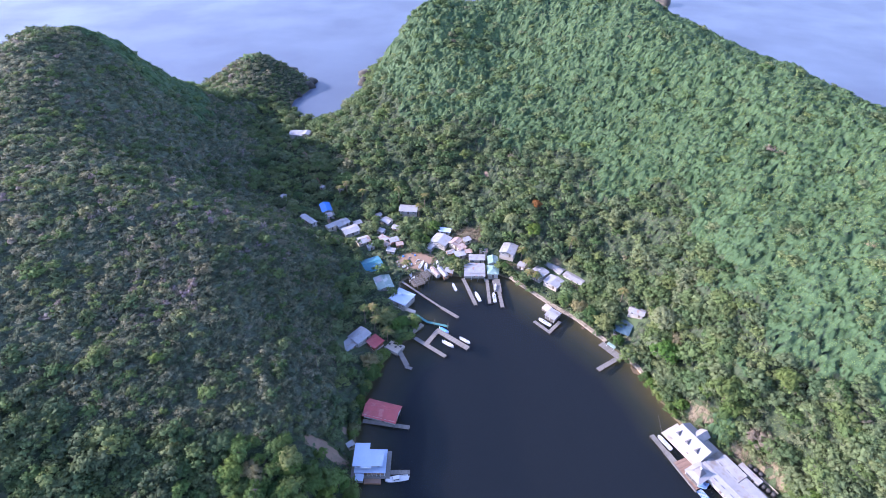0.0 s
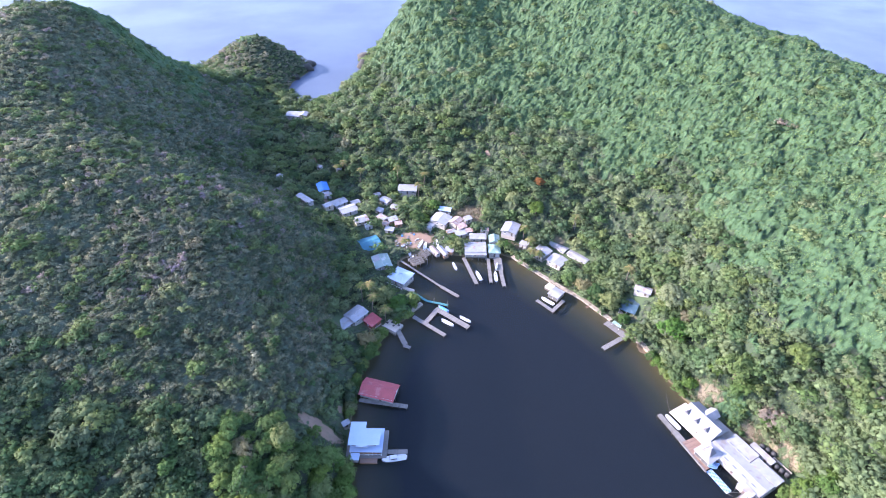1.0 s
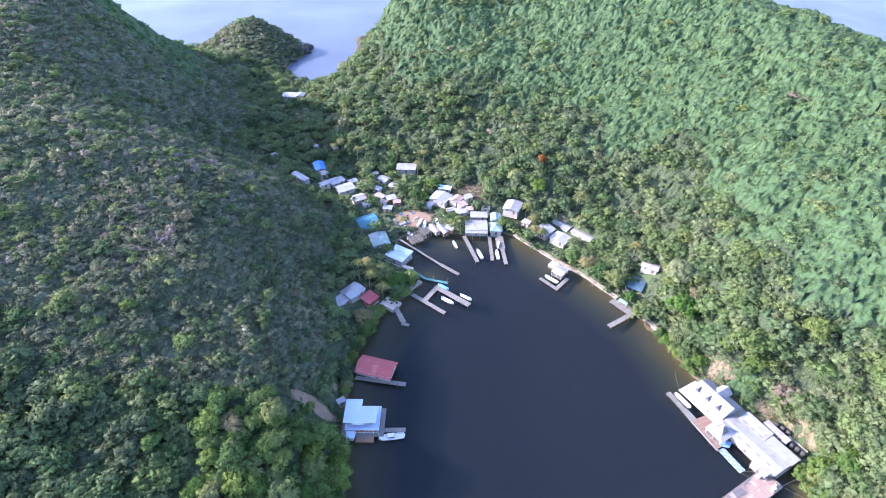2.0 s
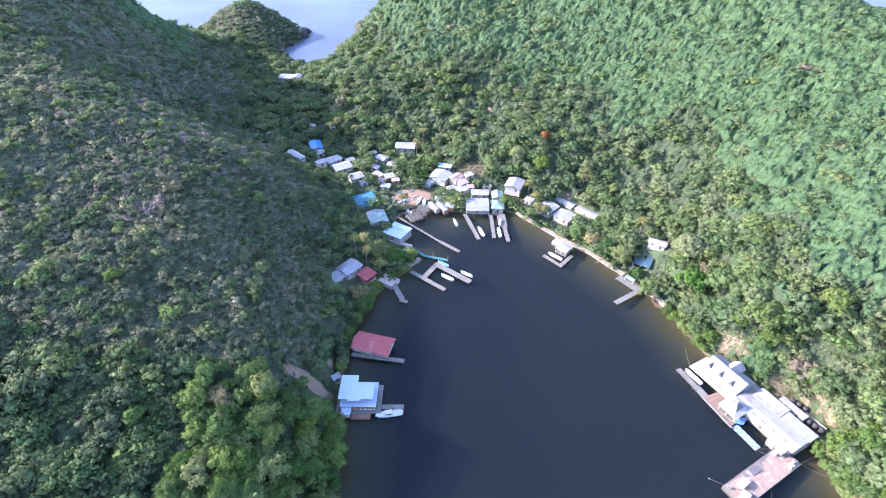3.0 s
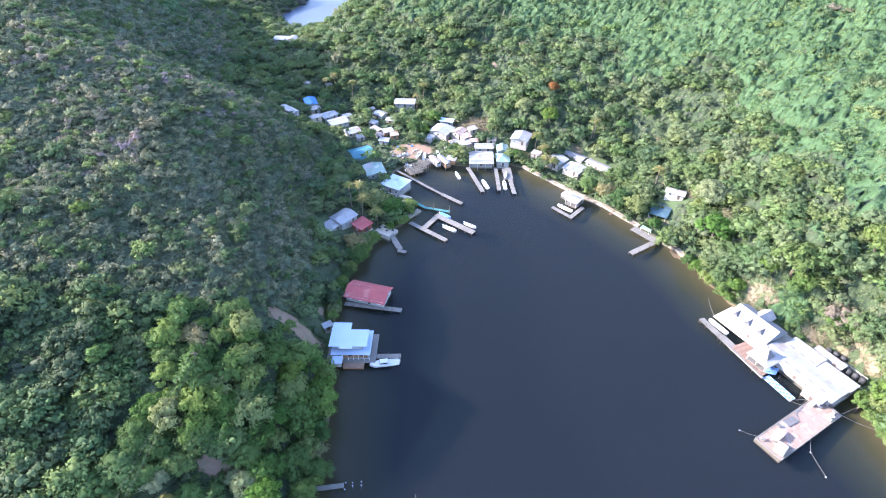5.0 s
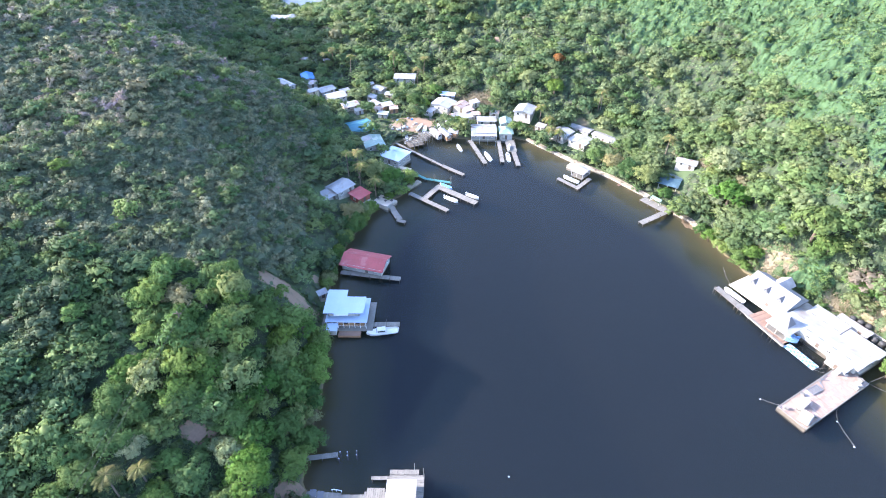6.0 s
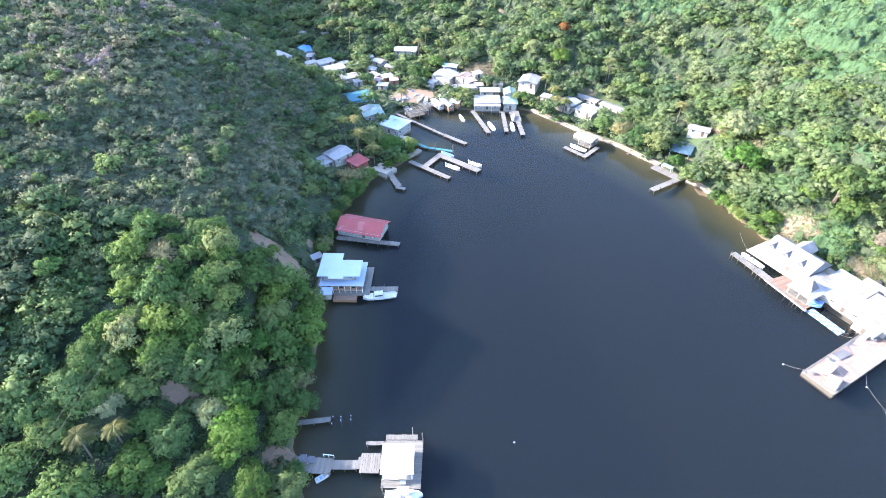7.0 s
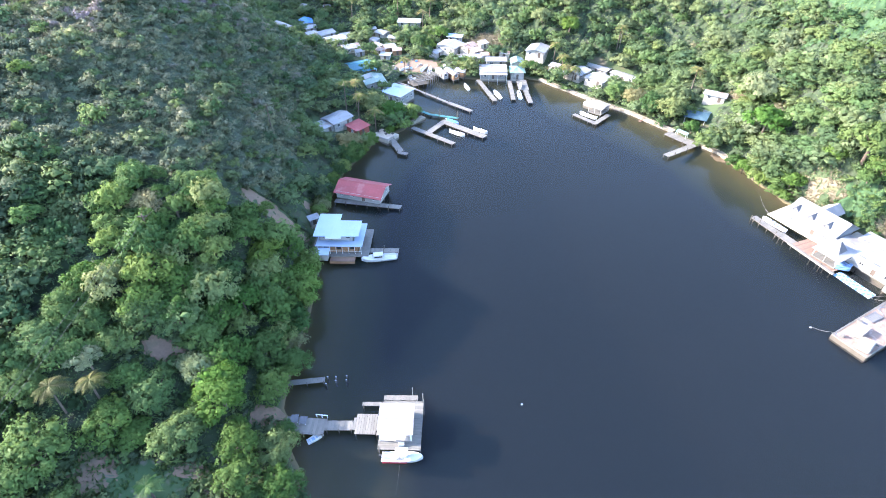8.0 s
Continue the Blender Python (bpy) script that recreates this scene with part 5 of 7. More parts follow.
def ground_patch(name, mat, cx, cy, a, b, turn, label, seed, clear=True, lift=0.1):
    """Bare or mown ground: a thin uneven sheet laid on the slope."""
    r = random.Random(seed)
    t = radians(turn)
    if mat == "straw":
        STRAW.append((cx, cy, a, b, turn))
    elif mat in ("earth", "lawn"):
        WEEDY.append((cx, cy, a, b, turn))
    waves = [(k, r.uniform(0.03, 0.12), r.uniform(0, math.tau)) for k in (2, 3, 5, 7)]
    bm = bmesh.new()
    rings = []
    n, m = 40, max(3, int(min(a, b) / 0.9))
    for j in range(1, m + 1):
        ring = []
        for k in range(n):
            ang = k * math.tau / n
            f = (j / m) * (1 + sum(w * math.sin(q * ang + ph) for q, w, ph in waves))
            u, v = a * f * math.cos(ang), b * f * math.sin(ang)
            x, y = cx + u * math.cos(t) - v * math.sin(t), cy + u * math.sin(t) + v * math.cos(t)
            ring.append(bm.verts.new((x, y, height(x, y) + (lift if j < m else -0.15))))
        rings.append(ring)
    mid = bm.verts.new((cx, cy, height(cx, cy) + lift))
    for k in range(n):
        bm.faces.new((mid, rings[0][k], rings[0][(k + 1) % n]))
        for p, q in zip(rings, rings[1:]):
            bm.faces.new((p[k], q[k], q[(k + 1) % n], p[(k + 1) % n]))
    if clear:
        keep_clear(cx, cy, a * 0.8, b * 0.8, turn, True)
        NO_TREES.append((cx, cy, min(a, b) * 0.6))
    return tagged(new(name, mesh_of(bm, name, MAT[mat])), label, "ground", kind="structure")


def post(parent, x, y, z0, z1, rad=0.1, mat="pile", name="post"):
    bm = bmesh.new()
    tube(bm, (x, y, z0), (x, y, z1), rad, rad * 0.9, 7)
    return part(name, bm, MAT[mat], parent)


def slab(parent, name, x0, x1, y0, y1, z0, z1, mat, label="", bevel=0.0):
    bm = bmesh.new()
    box(bm, x0, x1, y0, y1, z0, z1)
    return part(name, bm, MAT[mat], parent, label, bevel)


# ---- bare ground, lawns and tracks ----
ground_patch("ground_beach", "earth", -15.5, 224.5, 13, 8.5, 8, "bare reddish earth behind the landing", 1)
ground_patch("ground_bank", "straw", 14.0, 242.5, 10, 7.0, -20, "dry grass bank above the houses", 2)
ground_patch("ground_clearing", "earth", -42.4, 107.6, 8.5, 3.2, -8, "grey-brown earth clearing above the boat house", 3)
ground_patch("ground_clearing", "earth", -36.6, 119.6, 3.4, 2.0, 70, "bare bank beside the red boat house", 16)
NO_TREES += [(-42.5, 105.0, 4.2), (-49.0, 105.5, 3.6), (-37.5, 107.5, 4.2), (-42.0, 110.0, 3.6), (-37.0, 119.0, 2.4), (83.2, 172.0, 6.5), (90.0, 177.5, 6.0), (106.5, 118.5, 4.4), (103.0, 123.0, 3.6), (109.5, 113.5, 3.6), (98.5, 129.0, 3.4)]
ground_patch("ground_track", "earth", -50.3, 65.0, 4.6, 2.5, -8, "bare reddish earth among trees", 4)
NO_TREES += [(-102.0, 349.0, 3.0), (-98.5, 342.0, 3.0), (-95.0, 335.0, 3.0), (-91.5, 328.0, 2.8), (-50.2, 63.5, 4.2), (13.5, 241.0, 7.0), (-28.0, 221.0, 6.0), (-22.0, 213.5, 6.0), (-33.5, 228.5, 5.5), (-10.0, 223.0, 8.0), (-24.0, 230.0, 6.0)]
ground_patch("ground_paving", "earth", -35.0, 42.6, 2.4, 4.2, -12, "grey-purple trodden earth path", 17)
ground_patch("ground_lawn", "lawn", -45.5, 43.0, 8.6, 4.4, 0, "mown lawn with worn earth edges", 5)
ground_patch("ground_edge", "earth", -53.4, 43.8, 4.4, 3.8, 0, "worn grey-purple earth beside the lawn", 18)
ground_patch("ground_edge", "earth", -39.6, 45.4, 4.2, 1.7, 0, "worn grey-purple earth beside the lawn", 19)
ground_patch("ground_sand", "sand", 83.8, 152.8, 4.4, 1.8, -62, "small sandy beach below the trees", 20)
ground_patch("ground_landing", "earth", -31, 56.8, 3.8, 2.5, 0, "trodden earth by the landing", 6)
ground_patch("ground_bank", "straw", 99.3, 127.6, 7.8, 3.2, -49, "dry straw bank behind the waterfront house", 7)
ground_patch("ground_bank", "straw", 118.2, 103.5, 8.5, 2.6, -58, "dry straw bank behind the water tanks", 8)
ground_patch("ground_bank", "straw", 110.5, 112.5, 4.2, 2.2, -61, "dry straw between vines above the quay", 15)
ground_patch("ground_terrace", "straw", 96.2, 177.5, 3.6, 2.2, -30, "dry grass terrace beside a house", 9)
ground_patch("ground_scar", "earth", 25.5, 289, 1.6, 3.6, 15, "brown earth scar on the wooded slope", 10)
ground_patch("ground_yard", "straw", 66, 201.5, 8, 2.6, -45, "dry grass yard below the long house", 11)
ground_patch("ground_yard", "earth", -29, 243, 8, 6, 30, "trodden earth between the shacks", 12, clear=False)
ground_patch("ground_yard", "straw", 36, 219, 6, 3, -30, "dry grass by the shore houses", 14, clear=False)
for k, (x, y, a, t) in enumerate(((-98, 337, 14, 114), (-82, 300, 12, 118), (-66, 255, 12, 118), (-61, 240, 9, 150))):
    ground_patch("road", "earth", x, y, a, 1.7, t, "narrow earth track through the valley", 20 + k)

# ---- the village at the head of the bay ----
house(-38.2, 219.5, 10.5, 9.4, 28, "house under a teal corrugated roof with brick-red walls", "gable", "teal_roof", "red_wall", 2.4, 0.9, base=0.9, porch=1.2)
patched = house(-30.6, 204.5, 8.6, 10.2, 20, "house with a pale green sheet roof patched white", "gable", "palegreen_roof", "white_wall", 2.5, 0.8, base=0.8, ridge="y")
bm = bmesh.new()
roof_sheet(bm, (-3.6, 0.2, 2.72), (-3.6, 4.4, 2.72), (-0.5, 4.4, 3.4), (-0.5, 0.2, 3.4), 0.1, 0.8)
part("roof_patch", bm, MAT["white_roof"], patched, "newer white sheets on the roof")
hip = house(-20.4, 193.6, 9.8, 9.4, -31, "broad white house with a hipped white roof over the water", "hip", "bluewhite_roof", "white_wall", 3.1, 1.2, base=0.5)
slab(hip, "balcony", -4.4, 4.4, -5.7, -4.2, 0.1, 0.26, "plank")
for k in range(7):
    post(hip, -4.3 + k * 1.43, -5.6, -1.2, 1.1, 0.06, "frame", "balcony_post")
slab(hip, "balcony_rail", -4.4, 4.4, -5.65, -5.55, 1.05, 1.14, "frame")
house(-59.4, 254.5, 8.5, 6.5, 42, "small house with a white sheet roof", "gable", "white_roof", "white_wall", 2.4, 0.8)
house(-53.4, 248.0, 9.6, 7.5, 32, "house with a wide white sheet roof", "gable", "white_roof", "white_wall", 2.4, 0.8)
house(-45.2, 239.0, 7.6, 6.4, 30, "house with a grey patched zinc roof", "gable", "grey_roof", "cream_wall", 2.3, 0.8)
house(-71.2, 269.5, 6.4, 10.0, 22, "house under a bright blue sheet roof", "gable", "blue_roof", "white_wall", 2.4, 0.9, ridge="y")
house(-67.5, 262.0, 5.4, 4.5, 22, "lean-to with a grey zinc roof", "shed", "grey_roof", "white_wall", 2.1, 0.4)
house(-77.2, 251.0, 12.0, 4.0, -42, "narrow shed with a white strip roof on the slope", "gable", "white_roof", "white_wall", 2.4, 0.6)
house(-109.5, 368.0, 11.5, 9.0, -8, "lone house with a white roof by the far beach", "gable", "white_roof", "white_wall", 2.6, 1.2)
house(-102.5, 366.0, 6.0, 7.0, -8, "side wing with a white roof by the far beach", "gable", "white_roof", "cream_wall", 2.4, 0.8, ridge="y")
house(-21.3, 267.5, 11.0, 7.4, -3, "house with a white sheet roof among palms", "gable", "white_roof", "white_wall", 2.4, 0.9)
house(-33.5, 258.5, 6.5, 5.2, -38, "small shack with a white roof", "gable", "white_roof", "grey_wall", 2.2, 0.6)
house(-39.2, 264.5, 4.0, 3.4, 30, "tiny shack with a zinc roof", "gable", "grey_roof", "grey_wall", 2.0, 0.5)
house(-27.5, 252.0, 5.0, 4.4, -20, "small shack with a pale roof", "gable", "white_roof", "cream_wall", 2.1, 0.6)
house(-34.0, 241.0, 6.0, 3.6, -45, "shack with a patched zinc roof", "shed", "grey_roof", "grey_wall", 2.1, 0.5)
house(-28.0, 239.5, 5.4, 4.0, 25, "shack with a weathered zinc roof", "shed", "grey_roof", "wood_wall", 2.1, 0.5)
house(-31.5, 235.5, 4.0, 3.0, -30, "lean-to with a rusty sheet roof", "shed", "rust_roof", "grey_wall", 2.0, 0.4)
house(-29.0, 231.0, 5.0, 3.4, -12, "low shack with a rusty pale roof", "shed", "white_roof", "grey_wall", 2.0, 0.4)
house(-77.0, 291.0, 4.2, 3.0, -30, "small grey hut in the valley", "gable", "grey_roof", "grey_wall", 2.2, 0.6)
house(-64.5, 287.0, 3.8, 2.8, 15, "small hut with a pale roof in the valley", "gable", "grey_roof", "grey_wall", 2.0, 0.5)
house(-98.0, 276.0, 4.2, 6.0, 10, "old grey house half hidden in trees", "gable", "grey_roof", "white_wall", 2.4, 0.8, ridge="y")
house(-1.8, 238.5, 9.0, 10.0, 62, "house with a broad white sheet roof", "gable", "white_roof", "white_wall", 2.5, 0.9)
house(0.4, 246.0, 7.0, 3.6, -15, "lean-to with a blue sheet roof", "shed", "bluewhite_roof", "white_wall", 2.5, 0.4)
house(6.3, 236.4, 7.0, 5.4, 52, "house with a rust-stained pale roof", "gable", "rust_roof", "cream_wall", 2.3, 0.7)
house(9.4, 232.4, 5.0, 4.4, 35, "shack with a rusty patched roof", "shed", "rust_roof", "cream_wall", 2.2, 0.5)
house(8.6, 227.6, 6.0, 4.6, 20, "shack with a patched zinc roof", "shed", "white_roof", "white_wall", 2.2, 0.5)
house(16.0, 216.0, 11.0, 8.4, 0, "waterfront building with a weathered zinc roof on piles", "gable", "grey_roof", "grey_wall", 3.2, 1.0, base=0.5, porch=1.6)
house(17.6, 224.6, 8.8, 5.2, 0, "house with a pale rusty roof behind the waterfront", "gable", "white_roof", "cream_wall", 2.6, 0.8, base=1.6)
house(26.0, 222.5, 5.6, 6.6, 0, "narrow house with a green sheet roof", "gable", "green_roof", "white_wall", 3.4, 0.9, base=0.8, ridge="y")
house(25.6, 215.2, 6.2, 7.6, 0, "green-roofed boat house at the water's edge", "hip", "green_roof", "white_wall", 2.9, 1.1, base=0.5)
house(34.8, 228.0, 8.4, 9.4, -22, "house with a white sheet roof above the shore", "gable", "white_roof", "white_wall", 2.4, 0.9, ridge="y")
house(49.2, 212.6, 8.0, 8.4, -45, "bungalow with a broad white roof", "gable", "white_roof", "white_wall", 2.4, 0.7, base=1.8, ridge="y")
house(56.0, 206.0, 8.6, 7.6, -42, "bungalow with a weathered white roof", "gable", "white_roof", "white_wall", 2.2, 0.6, base=1.8, ridge="y")
house(58.4, 217.4, 10.5, 4.8, -45, "long low house with a white roof", "gable", "white_roof", "grey_wall", 2.2, 0.4, base=1.6)
house(67.0, 209.2, 11.5, 4.6, -45, "long shed with a grey-white roof", "gable", "white_roof", "grey_wall", 2.1, 0.35, base=1.6)
house(90.0, 180.0, 7.6, 4.8, -32, "small weathered white house on a terrace", "gable", "grey_roof", "grey_wall", 2.3, 0.7, base=6.6)
house(83.2, 174.0, 7.4, 9.4, -32, "open pavilion under a dark blue roof", "gable", "dark_blue_roof", "white_wall", 2.6, 0.8, base=1.8, open_side=True, name="pavilion")
house(-37.6, 165.6, 8.6, 7.2, 51, "long white-roofed house on the wooded shore", "gable", "white_roof", "white_wall", 2.6, 0.7, base=3.4)
house(-41.5, 160.4, 6.6, 5.4, 51, "lower wing with a white roof and front windows", "shed", "white_roof", "white_wall", 2.6, 0.4, base=3.0)
house(-30.6, 163.8, 6.2, 6.0, 51, "annex with a dull red roof", "shed", "red_roof", "red_wall", 2.4, 0.5, base=1.5)


def timber_frame(x, y, w, d, turn, label):
    """An open, half-collapsed timber frame on piles."""
    t = thing("wharf_ruin", pose(x, y, 0.9, 0, 0, turn), label, "ruin", "wharf frames")
    for i in range(5):
        u = -w / 2 + w * i / 4
        for q in (-d / 2, 0, d / 2):
            post(t, u, q, -2.4, 1.5 - 0.25 * (i % 2), 0.09, "plank")
        slab(t, "rafter", u - 0.08, u + 0.08, -d / 2 - 0.3, d / 2 + 0.3, 1.4, 1.56, "plank")
    for k, q in enumerate((-d / 2, -d / 4, 0, d / 4, d / 2)):
        slab(t, "joist", -w / 2 - 0.3, w / 2 + 0.3 - 0.5 * (k % 2), q - 0.09, q + 0.09, 1.56, 1.7, "plank")
    slab(t, "floor", -w / 2, w / 2 - 1.2, -d / 2, d / 2, 0.0, 0.08, "pile")


timber_frame(-13.0, 208.0, 8.0, 6.0, 28, "grey half-collapsed timber frame standing in the water")
timber_frame(-9.0, 212.5, 5.0, 4.0, -50, "small grey timber frame at the landing")
house(-4.6, 214.2, 7.4, 2.6, -58, "narrow shed with a rusty pale roof on piles", "gable", "rust_roof", "grey_wall", 1.9, 0.4, base=0.9, stilts=0.1, name="boat_shed", over=0.2)
house(-0.6, 213.6, 8.0, 3.0, -60, "narrow shed with a zinc roof on piles", "gable", "grey_roof", "wood_wall", 2.0, 0.5, base=0.9, stilts=0.1, name="boat_shed", over=0.2)
house(2.8, 214.6, 4.6, 3.6, -20, "small shed with a grey roof at the landing", "shed", "grey_roof", "wood_wall", 2.0, 0.4, base=0.9, stilts=0.1, name="boat_shed", over=0.2)
boat(-7.6, 217.6, 6.4, -52, "white open boat drawn up at the landing", "bench", z=0.25)
boat(-17.5, 214.6, 5.0, 100, "white boat drawn up on the shore", "bench", z=0.3)
boat(-16.2, 210.6, 4.6, 60, "weathered white boat beside a timber frame", "bench")
boat(5.4, 204.6, 5.2, 108, "white open boat moored off the landing", "bench")

# ---- crowded sheds and clutter round the landing ----
for x, y, w, d, a, mat, wall, label in ((3.6, 229.6, 4.6, 3.4, 25, "grey_roof", "wood_wall", "small shed with a zinc roof behind the landing"), (-7.6, 234.6, 5.6, 4.2, 55, "white_roof", "white_wall", "low shed with a white roof beside the broad house"),
                                        (12.6, 237.6, 4.4, 3.4, 30, "white_roof", "cream_wall", "small pale-roofed shack on the bank"), (13.2, 229.4, 4.0, 3.2, 10, "rust_roof", "grey_wall", "little shack with a rusty roof"),
                                        (21.4, 229.8, 4.6, 3.4, -8, "grey_roof", "cream_wall", "small zinc-roofed shed behind the waterfront"), (-40.4, 233.6, 4.0, 3.0, 35, "white_roof", "grey_wall", "small white-roofed store by the track"),
                                        (-50.6, 256.4, 5.0, 4.0, 32, "white_roof", "grey_wall", "white-roofed shed behind two houses"), (-64.6, 248.8, 5.4, 4.2, 42, "white_roof", "cream_wall", "pale-roofed house on the wooded slope"),
                                        (-36.0, 248.4, 4.4, 3.4, -30, "white_roof", "grey_wall", "small white-roofed shack in the yard"), (-24.6, 236.2, 4.2, 3.0, 15, "rust_roof", "wood_wall", "rusty-roofed lean-to at the yard's edge"),
                                        (41.2, 219.4, 4.4, 3.6, -35, "white_roof", "white_wall", "small white-roofed house behind the sea wall"), (44.6, 214.8, 3.6, 3.0, -40, "grey_roof", "grey_wall", "tiny shed beside a bungalow")):
    house(x, y, w, d, a, label, "shed" if w < 4.5 else "gable", mat, wall, 2.1, 0.5, over=0.25)
r = random.Random(44)
for k in range(26):
    x, y = r.uniform(-26, 4), r.uniform(218, 231)
    if is_clear(np.array([x]), np.array([y]))[0] and math.hypot((x + 15.5) / 13, (y - 224.5) / 8.5) > 0.95:
        continue
    s_ = r.uniform(0.5, 1.3)
    bit = thing("crate", pose(x, y, height(x, y) + 0.1, 0, 0, r.uniform(0, 90)), "weathered crate standing on the trodden earth", "crate", "landing clutter")
    slab(bit, "box", -s_ / 2, s_ / 2, -s_ / 3, s_ / 3, -0.1, s_ * 0.5, r.choice(("plank", "white_wall", "slate", "blue_tarp", "concrete")), bevel=0.03)
for x, y, a in ((-12.0, 221.0, 70), (-3.4, 221.8, 100), (-20.0, 220.0, 40), (-9.6, 219.4, 85)):
    boat(x, y, r.uniform(4.4, 6.0), a, "old white boat hauled out on the earth", "bench", z=max(0.45, height(x, y) + 0.3))

# ---- boat houses on the western shore ----
house(-24.0, 128.2, 14.0, 8.4, -15, "boat house with a red sheet roof over the water", "gable", "red_roof", "grey_wall", 1.9, 1.6, base=0.9, stilts=0.1, name="boat_house", over=0.6)
dock((-31.4, 125.0), (-12.9, 122.2), 1.8, "grey plank walkway beside the red boat house", posts=0.5)


def stepped_house():
    """The two-storey house with stepped pale blue roofs on the western shore."""
    t = thing("boat_house", pose(0, 0.9, 0.9), "two-storey waterfront house with stepped pale blue-white roofs", "house", "village houses")
    keep_clear(-26.5, 106, 6.5, 7)
    NO_TREES.append((-26.5, 106.0, 7.5))
    slab(t, "floor_slab", -33.0, -18.9, 100.2, 111.0, -0.15, 0.1, "plank")
    for x in (-32, -28, -24, -19.4):
        for y in (100.5, 105.5, 110.5):
            post(t, x, y, -3.2, -0.1, 0.14)
    for (x0, x1, y0, y1, z0, z1, mat) in ((-31.0, -21.4, 101.7, 109.6, 0.1, 2.4, "wood_wall"), (-31.0, -22.6, 103.2, 108.2, 2.45, 4.2, "white_wall"), (-31.0, -27.6, 108.2, 110.8, 2.45, 4.2, "white_wall")):
        for ln, m in ((x1 - x0, pose(x0, y0, z0)), (y1 - y0, pose(x1, y0, z0, 0, 0, 90)), (x1 - x0, pose(x1, y1, z0, 0, 0, 180)), (y1 - y0, pose(x0, y1, z0, 0, 0, -90))):
            k = max(1, int(ln / 2.6))
            holes = [(ln * (i + 0.5) / k - 0.5, ln * (i + 0.5) / k + 0.5, 0.85, z1 - z0 - 0.4) for i in range(k)]
            bm = bmesh.new()
            wall_with_openings(bm, ln, z1 - z0, 0.15, holes, m)
            part("wall", bm, MAT[mat], t)
            for a, b, lo, hi in holes:
                bm = bmesh.new()
                box(bm, a, b, 0.06, 0.09, lo, hi, m)
                part("window", bm, MAT["glass"], t)
    bm = bmesh.new()
    prism(bm, [(-31.6, 100.9), (-20.3, 100.9), (-20.3, 110.2), (-31.6, 110.2)], 2.4, 2.52)
    part("lower_roof", bm, MAT["bluewhite_roof"], t)
    bm = bmesh.new()
    prism(bm, [(-32.2, 102.4), (-29.2, 102.4), (-29.2, 101.9), (-25.4, 101.9), (-25.4, 102.5), (-21.3, 102.5), (-21.3, 108.9), (-26.7, 108.9), (-26.7, 111.6), (-32.2, 111.6)], 4.2, 4.34)
    part("upper_roof", bm, MAT["bluewhite_roof"], t)
    for k in range(6):
        slab(t, "roof_seam", -31.2 + k * 1.7, -31.13 + k * 1.7, 102.6, 108.8, 4.34, 4.38, "bluewhite_roof")
    slab(t, "eave_fascia", -29.2, -25.4, 101.84, 101.9, 3.95, 4.32, "frame")
    for k in range(8):
        post(t, -31.2 + k * 1.5, 101.0, 0.1, 2.4, 0.06, "frame", "veranda_post")
    slab(t, "veranda_rail", -31.2, -20.6, 100.98, 101.04, 0.95, 1.03, "frame")
    slab(t, "side_deck", -20.3, -18.9, 100.6, 110.2, 0.1, 0.16, "plank")
    # low annex on the landing side
    slab(t, "annex_roof", -31.0, -28.0, 98.2, 101.0, 1.9, 2.02, "bluewhite_roof")
    slab(t, "annex_wall", -30.6, -28.4, 98.6, 100.6, -0.1, 1.9, "white_wall")
    slab(t, "lower_deck", -28.0, -22.0, 98.6, 100.8, -0.3, -0.15, "brown_plank")
    slab(t, "deck_front", -28.0, -22.0, 98.56, 98.64, -1.0, -0.3, "wood_wall")


stepped_house()
house(-34.4, 113.0, 3.0, 2.2, 35, "tiny shed with a white roof behind the boat house", "shed", "white_roof", "grey_wall", 1.9, 0.3, name="shed")
dock((-19.0, 103.6), (-11.8, 103.8), 1.7, "grey plank jetty with mooring posts", posts=1.0)
boat(-16.4, 101.3, 8.4, 190, "white cabin cruiser moored at a jetty", "cabin")

# ---- docks ----
terrace = thing("terrace", pose(-22.0, 162.8, 1.0, 0, 0, -32), "paved waterfront terrace with white rail and outdoor tables", "terrace")
slab(terrace, "paving", -3.8, 3.4, -2.4, 3.4, -2.5, 0.0, "concrete")
slab(terrace, "parapet", -3.8, 3.4, -2.5, -2.3, 0.0, 0.75, "white_wall")
slab(terrace, "end_parapet", 3.3, 3.5, -2.5, 1.8, 0.0, 0.75, "white_wall")
for k in range(4):
    x, y = -2.8 + 1.7 * k, 0.2 + 1.4 * (k % 2)
    tb = thing("garden_table", terrace.matrix_basis @ pose(x, y, 0.0), "dark round garden table on the terrace", "table", "terrace tables")
    bm = bmesh.new()
    tube(bm, (0, 0, 0.7), (0, 0, 0.75), 0.55, 0.55, 12)
    part("tabletop", bm, MAT["black"], tb)
    post(tb, 0, 0, 0.0, 0.7, 0.05, "black", "leg")
keep_clear(-22, 162.8, 4, 3.2, -32)
NO_TREES.append((-21.5, 162.0, 3.6))
dock((-19.6, 161.0), (-15.6, 152.6), 2.2, "grey plank jetty below a terrace", posts=0.8)
dock((-16.6, 152.2), (-13.4, 151.2), 1.5, "grey plank cross end of a jetty")
dock((-13.2, 169.2), (1.0, 158.2), 1.9, "weathered plank dock arm on piles")
dock((-7.8, 165.4), (-2.4, 174.2), 2.2, "weathered plank dock link on piles", z=0.76)
dock((-3.4, 174.4), (11.2, 163.0), 2.6, "weathered plank dock arm with moored boats", z=0.82)
boat(2.2, 165.8, 6.0, -36, "white open boat tied inside a dock", "bench")
